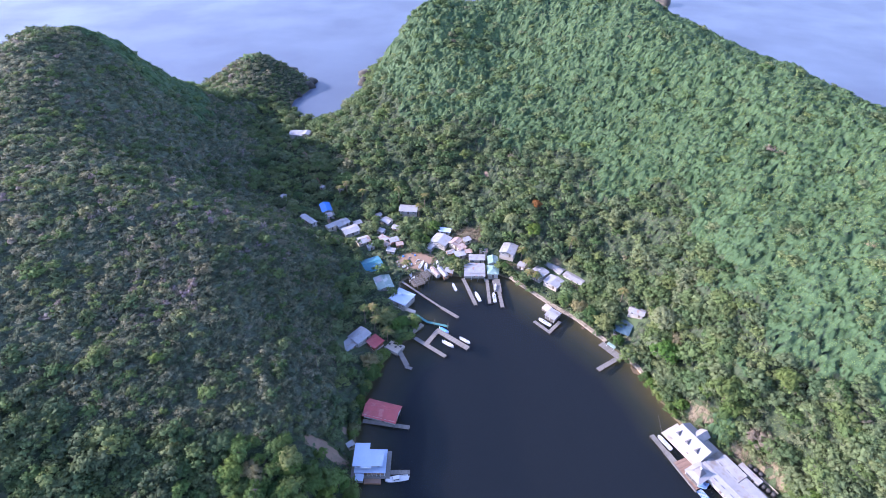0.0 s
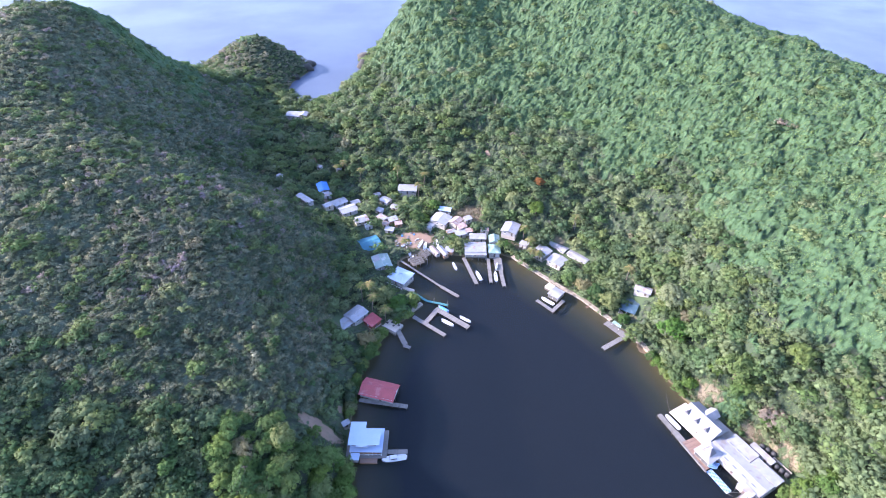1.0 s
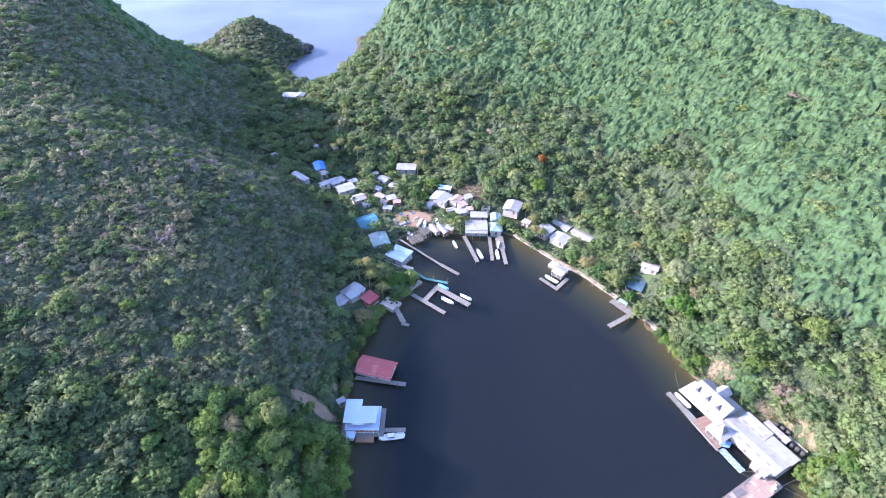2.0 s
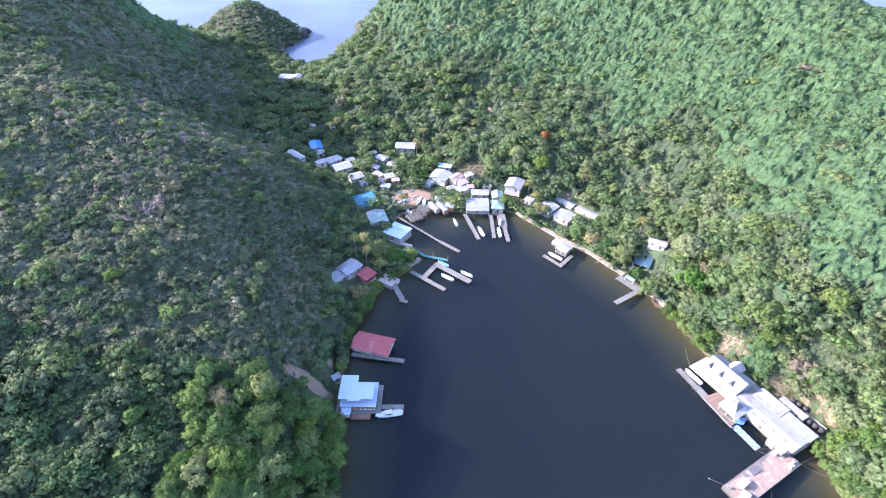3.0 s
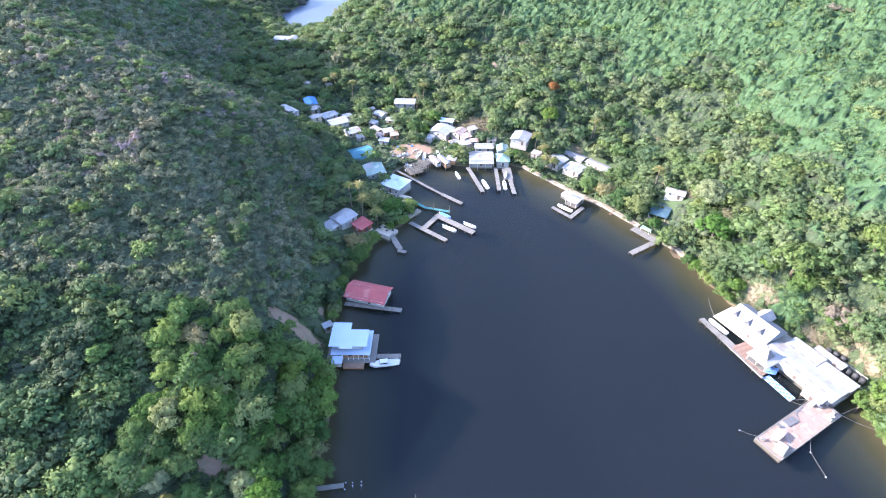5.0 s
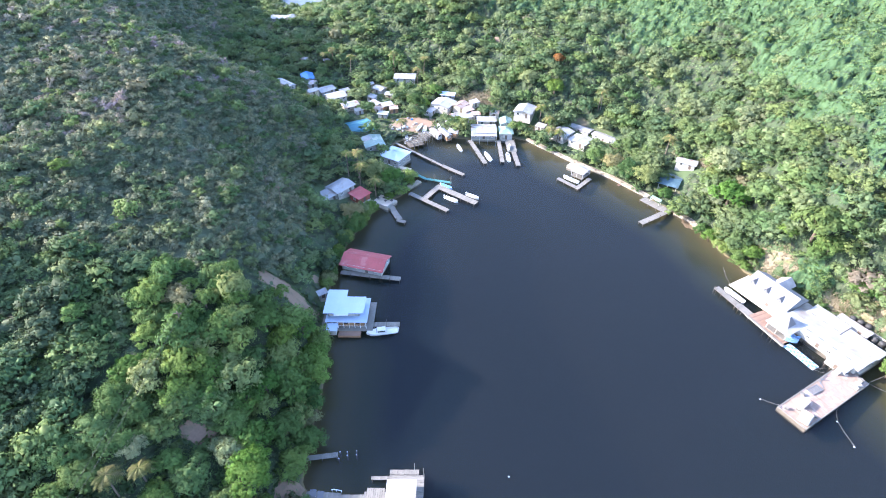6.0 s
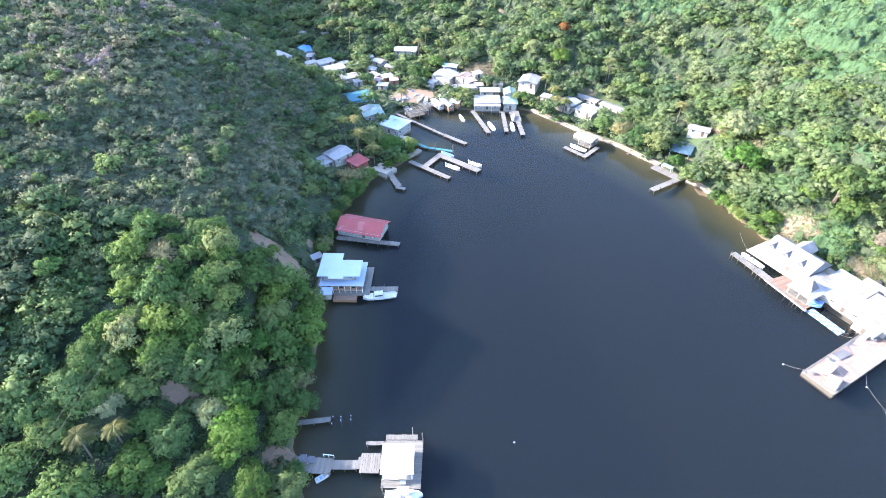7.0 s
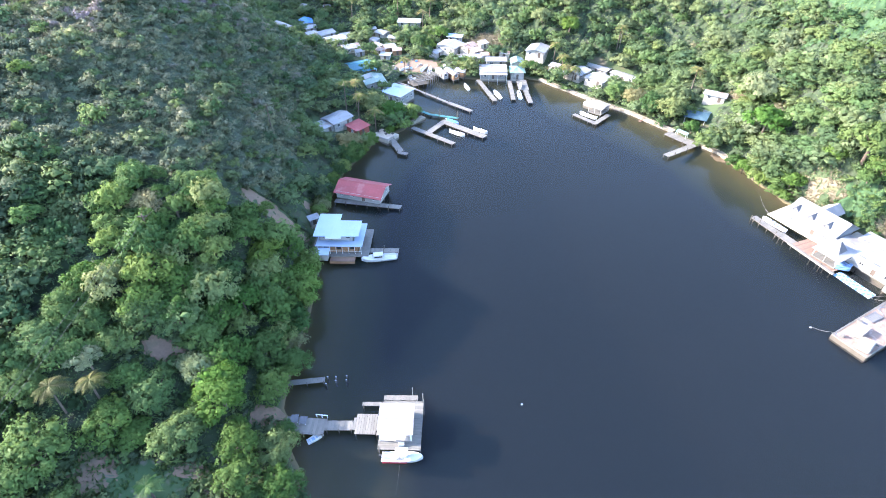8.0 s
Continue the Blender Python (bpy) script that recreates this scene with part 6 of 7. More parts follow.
boat(10.0, 168.0, 5.4, -36, "white motor boat moored at a dock", "console")
boat(0.4, 174.2, 5.2, -36, "boat under a blue tarpaulin at a dock", "none", hull_mat="blue_gelcoat")
tarp = thing("tarpaulin", pose(0.4, 174.2, 0.75, 0, 0, -36), "bright blue tarpaulin stretched over a boat", "tarpaulin")
bm = bmesh.new()
roof_sheet(bm, (-2.3, -0.85, 0.0), (2.0, -0.7, 0.1), (2.0, 0.0, 0.6), (-2.3, 0.0, 0.5), 0.03)
part("side_cloth", bm, MAT["blue_tarp"], tarp)
bm = bmesh.new()
roof_sheet(bm, (2.0, 0.7, 0.1), (-2.3, 0.85, 0.0), (-2.3, 0.0, 0.5), (2.0, 0.0, 0.6), 0.03)
part("side_cloth", bm, MAT["blue_tarp"], tarp)
quay = thing("stone_quay", pose(-12.2, 175.5, 0.3, 0, 0, 48), "small grey stone quay at the tree line", "quay")
slab(quay, "quay_wall", -3.4, 3.4, -1.1, 1.1, -2.5, 0.4, "old_wall", bevel=0.06)
keep_clear(-12.2, 175.5, 4, 1.4, 48)
slab(thing("landing_step", pose(-16.2, 187.0, 0.3, 0, 0, -25), "pale concrete landing below the white house", "landing"), "step", -2.6, 2.6, -1.0, 1.0, -2, 0.5, "concrete", bevel=0.05)
dock((-14.0, 184.6), (-7.5, 179.2), 1.3, "green-painted narrow pier on posts", mat="green_plank")
dock((-7.6, 179.3), (2.2, 176.6), 1.3, "green-painted pier end with tall poles", mat="green_plank", posts=2.4)
dock((-21.5, 208.0), (-12.2, 199.3), 1.1, "narrow weathered plank pier")
dock((-12.3, 199.4), (-1.0, 189.0), 1.1, "narrow weathered plank pier", posts=0.6)
dock((-1.2, 189.2), (7.0, 182.4), 1.7, "broader end of a weathered plank pier")
dock((10.0, 211.0), (15.8, 191.2), 1.9, "straight weathered plank pier", posts=0.5)
boat(17.0, 197.6, 6.6, 108, "white open boat beside a pier", "bench")
dock((22.3, 211.0), (22.7, 192.4), 1.7, "straight weathered plank pier", posts=0.6)
dock((27.0, 211.0), (27.4, 201.0), 4.0, "broad plank platform before the boat house")
dock((27.9, 201.0), (28.8, 189.8), 1.9, "straight weathered plank pier", posts=0.8)
boat(25.3, 197.2, 6.4, 92, "white motor boat between two piers", "console")
boat(26.2, 204.0, 4.2, 80, "small white boat on a platform", "bench", z=0.85)
house(52.2, 183.4, 5.6, 6.4, -42, "small boat shelter with a grey-white roof", "gable", "white_roof", "white_wall", 2.0, 0.5, base=0.8, stilts=0.05, open_side=True, name="boat_shelter", over=0.3)
dock((43.0, 180.6), (49.8, 173.0), 1.7, "white-edged floating dock arm")
dock((49.0, 173.4), (55.4, 180.6), 1.7, "white-edged floating dock arm", z=0.76)
boat(48.0, 180.4, 6.6, 138, "white motor boat moored by a shelter", "console")
landing = thing("concrete_landing", pose(50.6, 190.0, 0.4, 0, 0, -42), "pale broken concrete landing on the shore", "landing")
slab(landing, "slab", -1.9, 1.9, -1.8, 1.8, -2.0, 0.7, "concrete", bevel=0.08)
dock((66.8, 151.6), (79.0, 159.4), 2.1, "pale plank jetty with white bollards", z=0.9, posts=0.7)
dock((71.6, 167.0), (78.2, 158.6), 3.4, "pale plank quay along the shore", z=0.86)
hut = thing("quay_shelter", pose(75.4, 164.2, 0.86, 0, 0, -51), "low quay shelter with a dark green roof", "shelter")
bm = bmesh.new()
roof_sheet(bm, (-2.0, -0.8, 1.5), (2.0, -0.8, 1.5), (2.0, 0.8, 1.8), (-2.0, 0.8, 1.8), 0.06, 0.6)
part("roof", bm, MAT["green_roof"], hut)
for sx in (-1.8, 1.8):
    for sy in (-0.6, 0.6):
        post(hut, sx, sy, 0.0, 1.6, 0.06, "frame")
boards = thing("shore_planks", pose(66.3, 177.6, 0.12, 0, 0, 35), "old planks lying in the shallows", "planks")
for k in range(2):
    slab(boards, "plank", -1.6, 1.6, -0.5 + 0.6 * k, -0.2 + 0.6 * k, -0.1, 0.05, "brown_plank")


def sea_wall(points, label):
    t = thing("sea_wall", Matrix.Identity(4), label, "sea wall")
    r = random.Random(9)
    for a, b in zip(points, points[1:]):
        a, b = Vector((*a, 0)), Vector((*b, 0))
        k = max(1, round((b - a).length / 2.4))
        ang = math.degrees(math.atan2(b.y - a.y, b.x - a.x))
        for i in range(k):
            c = a.lerp(b, (i + 0.5) / k)
            bm = bmesh.new()
            h = (b - a).length / k / 2
            box(bm, -h, h - 0.04, -0.45, 1.3, -1.6, 0.0)
            part("wall_block", bm, MAT["old_wall"], t, at=pose(c.x, c.y, 0.75 + r.uniform(-0.12, 0.12), r.uniform(-2, 2), 0, ang + r.uniform(-2, 2)))


sea_wall([(34.4, 212.6), (41.8, 204.2), (53.2, 191.8), (63.6, 182.2), (74.2, 168.2)], "pale concrete sea wall along the shore")
sea_wall([(80.4, 158.4), (84.0, 154.6), (86.2, 149.6)], "pale concrete sea wall below the trees")

# ---- houses, decks and barge on the eastern shore ----
QUAY = pose(79.5, 120.0, 0, 0, 0, -61)       # x runs along the quay, y towards the shore


def on_quay(u, v, z=0.0, turn=0.0):
    return QUAY @ pose(u, v, z, 0, 0, turn)


def quay_xy(u, v):
    p = on_quay(u, v).translation
    return (p.x, p.y)


keep_clear(*quay_xy(20.5, 8.8), 20.5, 8.4, -61)
keep_clear(*quay_xy(32.5, 20.5), 8.0, 4.6, -61)
dock(quay_xy(0.5, 0.9), quay_xy(8.6, 0.2), 2.0, "pale plank finger dock with a rail", z=0.8, posts=0.9)
dock(quay_xy(8.3, 0.3), quay_xy(13.5, -0.1), 2.5, "pale broad plank dock on piles", z=0.84)
dock(quay_xy(13.2, 3.3), quay_xy(24.4, 2.0), 8.2, "reddish-brown plank deck before a pavilion", z=0.88, mat="brown_plank", board=0.42)
edge = thing("deck_kerb", on_quay(12.0, -0.95, 0.8, -5.6), "pale timber edge along the brown deck", "kerb")
slab(edge, "kerb_beam", 0, 12.6, -0.3, 0.35, -0.3, 0.18, "plank", bevel=0.03)
for u, h in ((0.6, 1.5), (1.4, 1.3), (9.6, 1.2), (21.2, 1.5)):
    x, y = quay_xy(u, 0.1 - 0.1 * u)
    pole = thing("mooring_pole", pose(x, y, 0), "dark mooring pole at the dock's edge", "pole", "mooring poles")
    post(pole, 0, 0, -1.2, h, 0.12, "pile")


def dormer(t, u, v, z, w, deep, rise, mat, side_mat):
    """A gabled dormer looking down the front slope."""
    bm = bmesh.new()
    for s in (-1, 1):
        roof_sheet(bm, (u + s * w / 2, v - 0.2, z), (u + s * w / 2, v + deep, z), (u, v + deep, z + rise), (u, v - 0.2, z + rise), 0.06)
    part("dormer_roof", bm, MAT[mat], t)
    bm = bmesh.new()
    prism(bm, [(u - w / 2 + 0.1, v), (u + w / 2 - 0.1, v), (u + w / 2 - 0.1, v + deep), (u - w / 2 + 0.1, v + deep)], z - 1.0, z)
    part("dormer_wall", bm, MAT[side_mat], t)
    bm = bmesh.new()
    vs = [[bm.verts.new((u + dx, v + e, z + dz)) for dx, dz in ((-w / 2 + 0.1, 0), (w / 2 - 0.1, 0), (0, rise - 0.05))] for e in (0.0, 0.1)]
    bm.faces.new(vs[0])
    bm.faces.new(vs[1][::-1])
    for j in range(3):
        bm.faces.new((vs[0][j], vs[0][(j + 1) % 3], vs[1][(j + 1) % 3], vs[1][j]))
    part("dormer_gable", bm, MAT[side_mat], t)
    bm = bmesh.new()
    box(bm, u - w / 4, u + w / 4, v - 0.05, v + 0.02, z - 0.75, z - 0.05)
    part("dormer_window", bm, MAT["glass"], t)


c = quay_xy(11.2, 11.2)
villa = house(c[0], c[1], 13.6, 11.0, -61, "white waterfront house with three dormers and a grey shingle roof", "gable", "tile_grey", "white_wall", 2.2, 2.8, base=0.9, stilts=0.1, name="waterfront_house", ribs=0.0, over=0.7)
for u in (-5.0, -0.8, 3.4):
    dormer(villa, u, -3.6, 3.3, 1.8, 2.4, 1.1, "spire", "slate")
bm = bmesh.new()
for s in (-1, 1):
    roof_sheet(bm, (-0.2 + s * 2.2, 0.2, 3.5), (-0.2 + s * 2.2, 6.0, 3.5), (-0.2, 6.0, 5.2), (-0.2, 0.2, 5.2), 0.07)
part("cross_gable_roof", bm, MAT["tile_grey"], villa)
bm = bmesh.new()
roof_sheet(bm, (6.8, -5.5, 2.1), (6.8, 5.5, 2.1), (5.3, 0.5, 5.0), (5.3, -0.5, 5.0), 0.08)
part("end_hip", bm, MAT["tile_grey"], villa)
slab(villa, "front_deck", -9.6, 6.8, -6.3, -4.5, -0.15, 0.1, "concrete")
slab(villa, "side_deck", -9.6, -6.1, -4.5, 2.4, -0.15, 0.1, "concrete")
for k in range(4):
    post(villa, -7.4 + k * 4.4, -6.0, 0.1, 1.0, 0.07, "frame", "bollard")
boat(*quay_xy(5.0, 3.1), 6.6, 119, "white and grey motor boat moored before the house", "console", stripe="black")
platform = thing("quay_platform", on_quay(0, 0, 0), "pale concrete quay platform under the long building", "quay")
slab(platform, "platform_slab", 17.2, 39.4, 6.4, 18.6, -2.2, 0.78, "concrete", bevel=0.04)
c = quay_xy(20.6, 3.2)
gaz = house(c[0], c[1], 6.6, 8.4, -61, "square pavilion with a steep grey shingle spire", "hip", "tile_grey", "white_wall", 2.1, 0.9, base=0.9, stilts=0.1, open_side=True, name="pavilion", ribs=0.0)
bm = bmesh.new()
for s in range(4):
    q = pose(0, -0.4, 0, 0, 0, 90 * s)
    roof_sheet(bm, q @ Vector((-1.7, -1.7, 2.55)), q @ Vector((1.7, -1.7, 2.55)), q @ Vector((0.25, -0.25, 5.0)), q @ Vector((-0.25, -0.25, 5.0)), 0.06)
part("spire_roof", bm, MAT["spire"], gaz)
slab(gaz, "finial", -0.28, 0.28, -0.68, -0.12, 4.95, 5.3, "frame", bevel=0.05)
c = quay_xy(28.9, 8.0)
hall = house(c[0], c[1], 20.8, 8.0, -61, "long white building with a low white roof on the quay", "gable", "white_roof", "white_wall", 2.0, 0.4, base=0.9, stilts=0.1, name="waterfront_house", over=0.5, ribs=0)
for u in (-4.4, -1.2, 2.4, 6.0):
    slab(hall, "roof_vent", u, u + 1.5, -2.3, -2.05, 2.1, 2.5, "slate")
c = quay_xy(35.4, 3.0)
house(c[0], c[1], 5.4, 2.6, -61, "low white annex with a sloping roof on the quay", "shed", "white_roof", "white_wall", 1.8, 0.4, base=0.9, stilts=0.1, name="waterfront_house", over=0.2, ribs=0)
c = quay_xy(34.8, 14.0)
house(c[0], c[1], 9.6, 4.2, -61, "low store with a weathered grey roof on the quay", "shed", "grey_roof", "white_wall", 2.05, 0.2, base=0.9, stilts=0.1, name="waterfront_house", over=0.2, ribs=0)
c = quay_xy(25.0, 14.4)
flat = house(c[0], c[1], 9.6, 5.0, -61, "white flat-roofed shed along the bank", "shed", "white_roof", "white_wall", 2.2, 0.25, base=0.95, name="waterfront_house", over=0.2, ribs=0)
for u in (-3.6, -0.4, 2.6):
    slab(flat, "roof_vent", u, u + 1.5, -2.2, -2.0, 2.28, 2.5, "slate")
c = quay_xy(29.6, 19.0)
house(c[0], c[1], 8.6, 2.4, -61, "narrow white lean-to beside the water tanks", "shed", "white_roof", "white_wall", 1.9, 0.2, base=0.95, name="waterfront_house", over=0.15, ribs=0)


def water_tank(x, y, z):
    t = thing("water_tank", pose(x, y, z), "large round black plastic water tank", "tank", "water tanks")
    bm = bmesh.new()
    prof = [(0.84, 0.0), (0.9, 0.1), (0.86, 0.5), (0.9, 0.6), (0.86, 1.0), (0.9, 1.1), (0.86, 1.45), (0.55, 1.75), (0.24, 1.85)]
    rings = [[bm.verts.new((r * math.cos(k * math.tau / 14), r * math.sin(k * math.tau / 14), h)) for k in range(14)] for r, h in prof]
    for p, q in zip(rings, rings[1:]):
        for k in range(14):
            bm.faces.new((p[k], p[(k + 1) % 14], q[(k + 1) % 14], q[k]))
    bm.faces.new(rings[0][::-1])
    bm.faces.new(rings[-1])
    part("body", bm, MAT["black"], t)
    bm = bmesh.new()
    tube(bm, (0, 0, 1.85), (0, 0, 1.95), 0.28, 0.26, 10)
    part("lid", bm, MAT["black"], t)


for u, v in ((27.6, 22.3), (29.5, 22.7), (31.4, 23.1), (33.1, 19.4), (34.9, 19.7), (36.7, 20.0), (38.5, 20.3)):
    x, y = quay_xy(u, v)
    water_tank(x, y, 0.85)
    NO_TREES.append((x, y, 3.0))
bank = thing("retaining_wall", on_quay(35.5, 22.2, 0.8), "pale low retaining wall behind the water tanks", "wall")
slab(bank, "wall", -3.4, 3.4, -0.15, 0.15, -0.8, 1.0, "concrete", bevel=0.03)


def float_dock():
    """Cubes of blue and white plastic, four across, clipped into a floating walkway."""
    t = thing("floating_walkway", on_quay(24.4, -0.4, 0.0, -3.4), "floating walkway of blue and white plastic cubes", "dock", "docks")
    bm = bmesh.new()
    box(bm, -0.27, 0.27, -0.27, 0.27, -0.15, 0.35)
    bmesh.ops.bevel(bm, geom=bm.edges[:], offset=0.05, segments=1, affect="EDGES")
    cube = {"blue_float": None, "white_float": None}
    me = mesh_of(bm, "float_cube", MAT["blue_float"])
    cube["blue_float"] = me
    cube["white_float"] = me.copy()
    cube["white_float"].materials[0] = MAT["white_float"]
    for i in range(15):
        for j in range(4):
            part("float_cube", cube["blue_float" if (i + 2 * j) % 3 == 0 else "white_float"], None, t, at=pose(0.3 + i * 0.57, -0.85 + j * 0.57, 0.05))


float_dock()
for k, (u, v, a) in enumerate(((23.9, 1.6, 10), (24.5, 0.9, 40), (23.6, 2.6, -20), (24.6, 2.2, 75))):
    x, y = quay_xy(u, v)
    boat(x, y, 2.9, -61 + a, "small blue kayak stored on the deck", "none", hull_mat="blue_gelcoat", z=0.95, name="kayak")


def barge():
    t = thing("barge", pose(91.7, 82.0, 0.0, 0, 0, 30.4), "worn pink-decked barge with timber edges, moored by ropes", "barge")
    bm = bmesh.new()
    box(bm, -12.7, 12.7, -3.5, 3.5, -0.5, 1.05)
    part("hull", bm, MAT["pile"], t, bevel=0.08)
    r = random.Random(3)
    for i in range(12):
        for j in range(2):
            bm = bmesh.new()
            box(bm, -1.02, 1.02, -1.64, 1.64, 0.0, 0.08)
            part("deck_panel", bm, MAT["pink_deck"], t, at=pose(-11.5 + i * 2.09, -1.66 + j * 3.32, 1.05 + r.uniform(0, 0.03), 0, 0, r.uniform(-0.4, 0.4)))
    for s in (-1, 1):
        slab(t, "edge_timber", -12.7, 12.7, s * 3.42 - 0.12, s * 3.42 + 0.12, 1.05, 1.28, "plank")
        slab(t, "end_timber", s * 12.6 - 0.12, s * 12.6 + 0.12, -3.3, 3.3, 1.05, 1.26, "plank")
        for k in range(9):
            post(t, -12 + 3 * k, s * 3.62, -0.6, 1.1, 0.13, "black", "fender")
    m = t.matrix_basis
    rack = thing("steel_rack", m @ pose(-0.6, 2.0, 1.14, 0, 0, -4), "blue-grey steel rack lying on the barge", "rack", "barge cargo")
    for k in range(6):
        slab(rack, "bar", -1.7 + 0.62 * k, -1.4 + 0.62 * k, -0.8, 0.8, 0.05, 0.3, "slate")
    for s in (-1, 1):
        slab(rack, "rail", -1.8, 1.8, s * 0.85 - 0.06, s * 0.85 + 0.06, 0.0, 0.35, "slate")
    cabin = thing("tool_shelter", m @ pose(-7.6, 1.0, 1.13, 0, 0, 6), "white flat-topped tool shelter on the barge", "shelter", "barge cargo")
    slab(cabin, "roof", -1.5, 1.5, -1.0, 1.0, 1.35, 1.45, "concrete")
    for sx in (-1.35, 1.35):
        for sy in (-0.85, 0.85):
            post(cabin, sx, sy, 0, 1.36, 0.06, "frame")
    slab(cabin, "locker", -1.4, 1.0, -0.6, 0.9, 0.0, 0.9, "frame")
    tank = thing("storage_tank", m @ pose(-10.3, -1.7, 1.13, 0, 0, 12), "pale covered storage tank on the barge", "tank", "barge cargo")
    slab(tank, "body", -1.7, 1.7, -1.2, 1.2, 0.0, 1.2, "concrete", bevel=0.25)
    spar = thing("timber_spar", m @ pose(-8.6, -1.0, 1.16, 0, 0, -62), "long grey timber spar lying on deck", "timber", "barge cargo")
    slab(spar, "beam", -2.2, 2.2, -0.14, 0.14, 0, 0.26, "plank")
    for k, (x, y, a) in enumerate(((3.2, 2.8, 20), (4.4, 2.5, -35), (5.0, 3.0, 5), (2.4, 2.3, 60))):
        pipe = thing("steel_pipe", m @ pose(x, y, 1.24, 0, 90, a), "grey steel pipe lying on the barge", "pipe", "barge cargo")
        post(pipe, 0, 0, -1.1, 1.1, 0.1, "slate", "tube")
    for k, (x, y, w, h, mat) in enumerate(((9.0, 2.4, 1.5, 0.9, "white_wall"), (10.6, 2.6, 1.1, 1.2, "concrete"), (10.2, 0.9, 0.9, 0.6, "slate"), (9.6, -2.4, 1.3, 0.8, "white_wall"), (11.2, -2.2, 0.9, 1.1, "plank"), (8.4, -2.7, 0.8, 0.5, "concrete"), (-4.6, 2.7, 0.9, 0.6, "plank"), (-11.6, 2.2, 0.8, 0.7, "plank"))):
        crate = thing("crate", m @ pose(x, y, 1.13, 0, 0, 17 * k), "weathered crate of gear on the barge", "crate", "barge cargo")
        slab(crate, "box", -w / 2, w / 2, -w / 2.6, w / 2.6, 0.0, h, mat, bevel=0.04)
        slab(crate, "lid", -w / 2 - 0.03, w / 2 + 0.03, -w / 2.6 - 0.03, w / 2.6 + 0.03, h, h + 0.06, mat)
    bow = thing("bollard", m @ pose(-12.2, 3.0, 1.13), "grey mooring bollard on the barge", "bollard")
    post(bow, 0, 0, 0, 0.5, 0.14, "slate")


barge()


def buoy(x, y, size, label):
    t = thing("buoy", pose(x, y, 0.05), label, "buoy", "mooring buoys")
    bm = bmesh.new()
    bmesh.ops.create_icosphere(bm, subdivisions=2, radius=size)
    for v in bm.verts:
        v.co.z *= 0.8
    part("float", bm, MAT["gelcoat"], t)
    post(t, 0, 0, 0, size * 1.3, size * 0.16, "black", "ring_post")


for x, y, q in ((76.6, 81.4, 0.2), (91.6, 75.5, 0.17), (91.9, 69.1, 0.22), (14.6, 61.1, 0.18)):
    buoy(x, y, q, "small round white mooring buoy")
for name, pts, sag in (("mooring_rope", [(79.6, 79.1, 1.2), (76.6, 81.4, 0.3)], 0.3), ("mooring_rope", [(92.8, 78.6, 1.2), (91.6, 75.5, 0.3), (91.9, 69.1, 0.3)], 0.2),
                       ("mooring_rope", [(104.6, 85.8, 1.2), (111.5, 88.6, 1.6)], 0.3), ("mooring_rope", [(104.4, 85.4, 1.2), (110.5, 81.2, 1.4)], 0.4),
                       ("mooring_rope", [(94.0, 90.6, 0.5), (98.6, 90.4, 1.2)], 0.2), ("mooring_rope", [(93.8, 90.3, 0.4), (95.6, 88.6, 1.1)], 0.2), ("mooring_rope", [(85.6, 128.4, 1.6), (85.0, 121.0, 1.0)], 0.5)):
    cord(name, pts, 0.03, MAT["rope"], "pale mooring rope hanging over the water", "rope", sag)

# ---- the near boat deck ----
dock((-6.95, 51.0), (-6.95, 60.6), 7.3, "broad grey plank deck over the water", z=1.0, name="boat_deck", board=0.26)
dock((-10.6, 61.2), (-4.4, 61.3), 1.1, "pale plank edge walk of the boat deck", z=1.06)
dock((-14.4, 59.9), (-10.6, 60.0), 0.8, "short finger pier beside the boat deck", z=0.9)
dock((-20.2, 55.3), (-15.4, 55.4), 1.9, "narrow weathered plank walkway", z=1.0)
ramp = thing("plank_landing", pose(-13.0, 55.8, 0.96), "plank landing with cut corners before the deck", "dock", "docks")
for k in range(10):
    x = -2.2 + 0.46 * k
    half = 2.0 if 0 < k < 9 else 1.2
    bm = bmesh.new()
    box(bm, -0.21, 0.21, -half, half, -0.06, 0.0)
    part("plank", bm, MAT["plank"], ramp, at=pose(x, 0, 0))
for sx in (-1.8, 1.8):
    for sy in (-1.7, 1.7):
        post(ramp, sx, sy, -3.0, -0.06, 0.12, "pile", "piling")
dock((-27.4, 55.4), (-20.2, 55.0), 3.2, "plank platform by the shore", z=0.95)
house(-7.7, 55.4, 6.1, 6.2, 1, "open boat-deck shelter with a white roof", "gable", "white_roof", "frame", 2.3, 0.3, base=1.0, ribs=0, open_side=True, name="shelter", over=0.3, clear=False)
cool = thing("cool_box", pose(-6.6, 51.9, 1.0, 0, 0, 3), "white cool box on the deck", "box")
slab(cool, "box", -0.5, 0.5, -0.3, 0.3, 0, 0.45, "gelcoat", bevel=0.04)
slab(cool, "lid", -0.52, 0.52, -0.32, 0.32, 0.45, 0.53, "gelcoat", bevel=0.02)
for k, (x, y) in enumerate(((-25.9, 56.4), (-24.3, 56.1))):
    lounger = thing("deck_lounger", pose(x, y, 0.95, 0, 0, 4 - 6 * k), "grey slatted deck lounger on the platform", "lounger", "deck loungers")
    for i in range(5):
        slab(lounger, "slat", -0.62 + 0.26 * i, -0.4 + 0.26 * i, -0.75, 0.75, 0.3, 0.36, "slate")
    for sx in (-0.55, 0.55):
        for sy in (-0.65, 0.65):
            post(lounger, sx, sy, 0, 0.3, 0.04, "frame", "leg")
rail = thing("platform_rail", pose(-21.2, 56.9, 0.95, 0, 0, -6), "white rail along the platform", "rail")
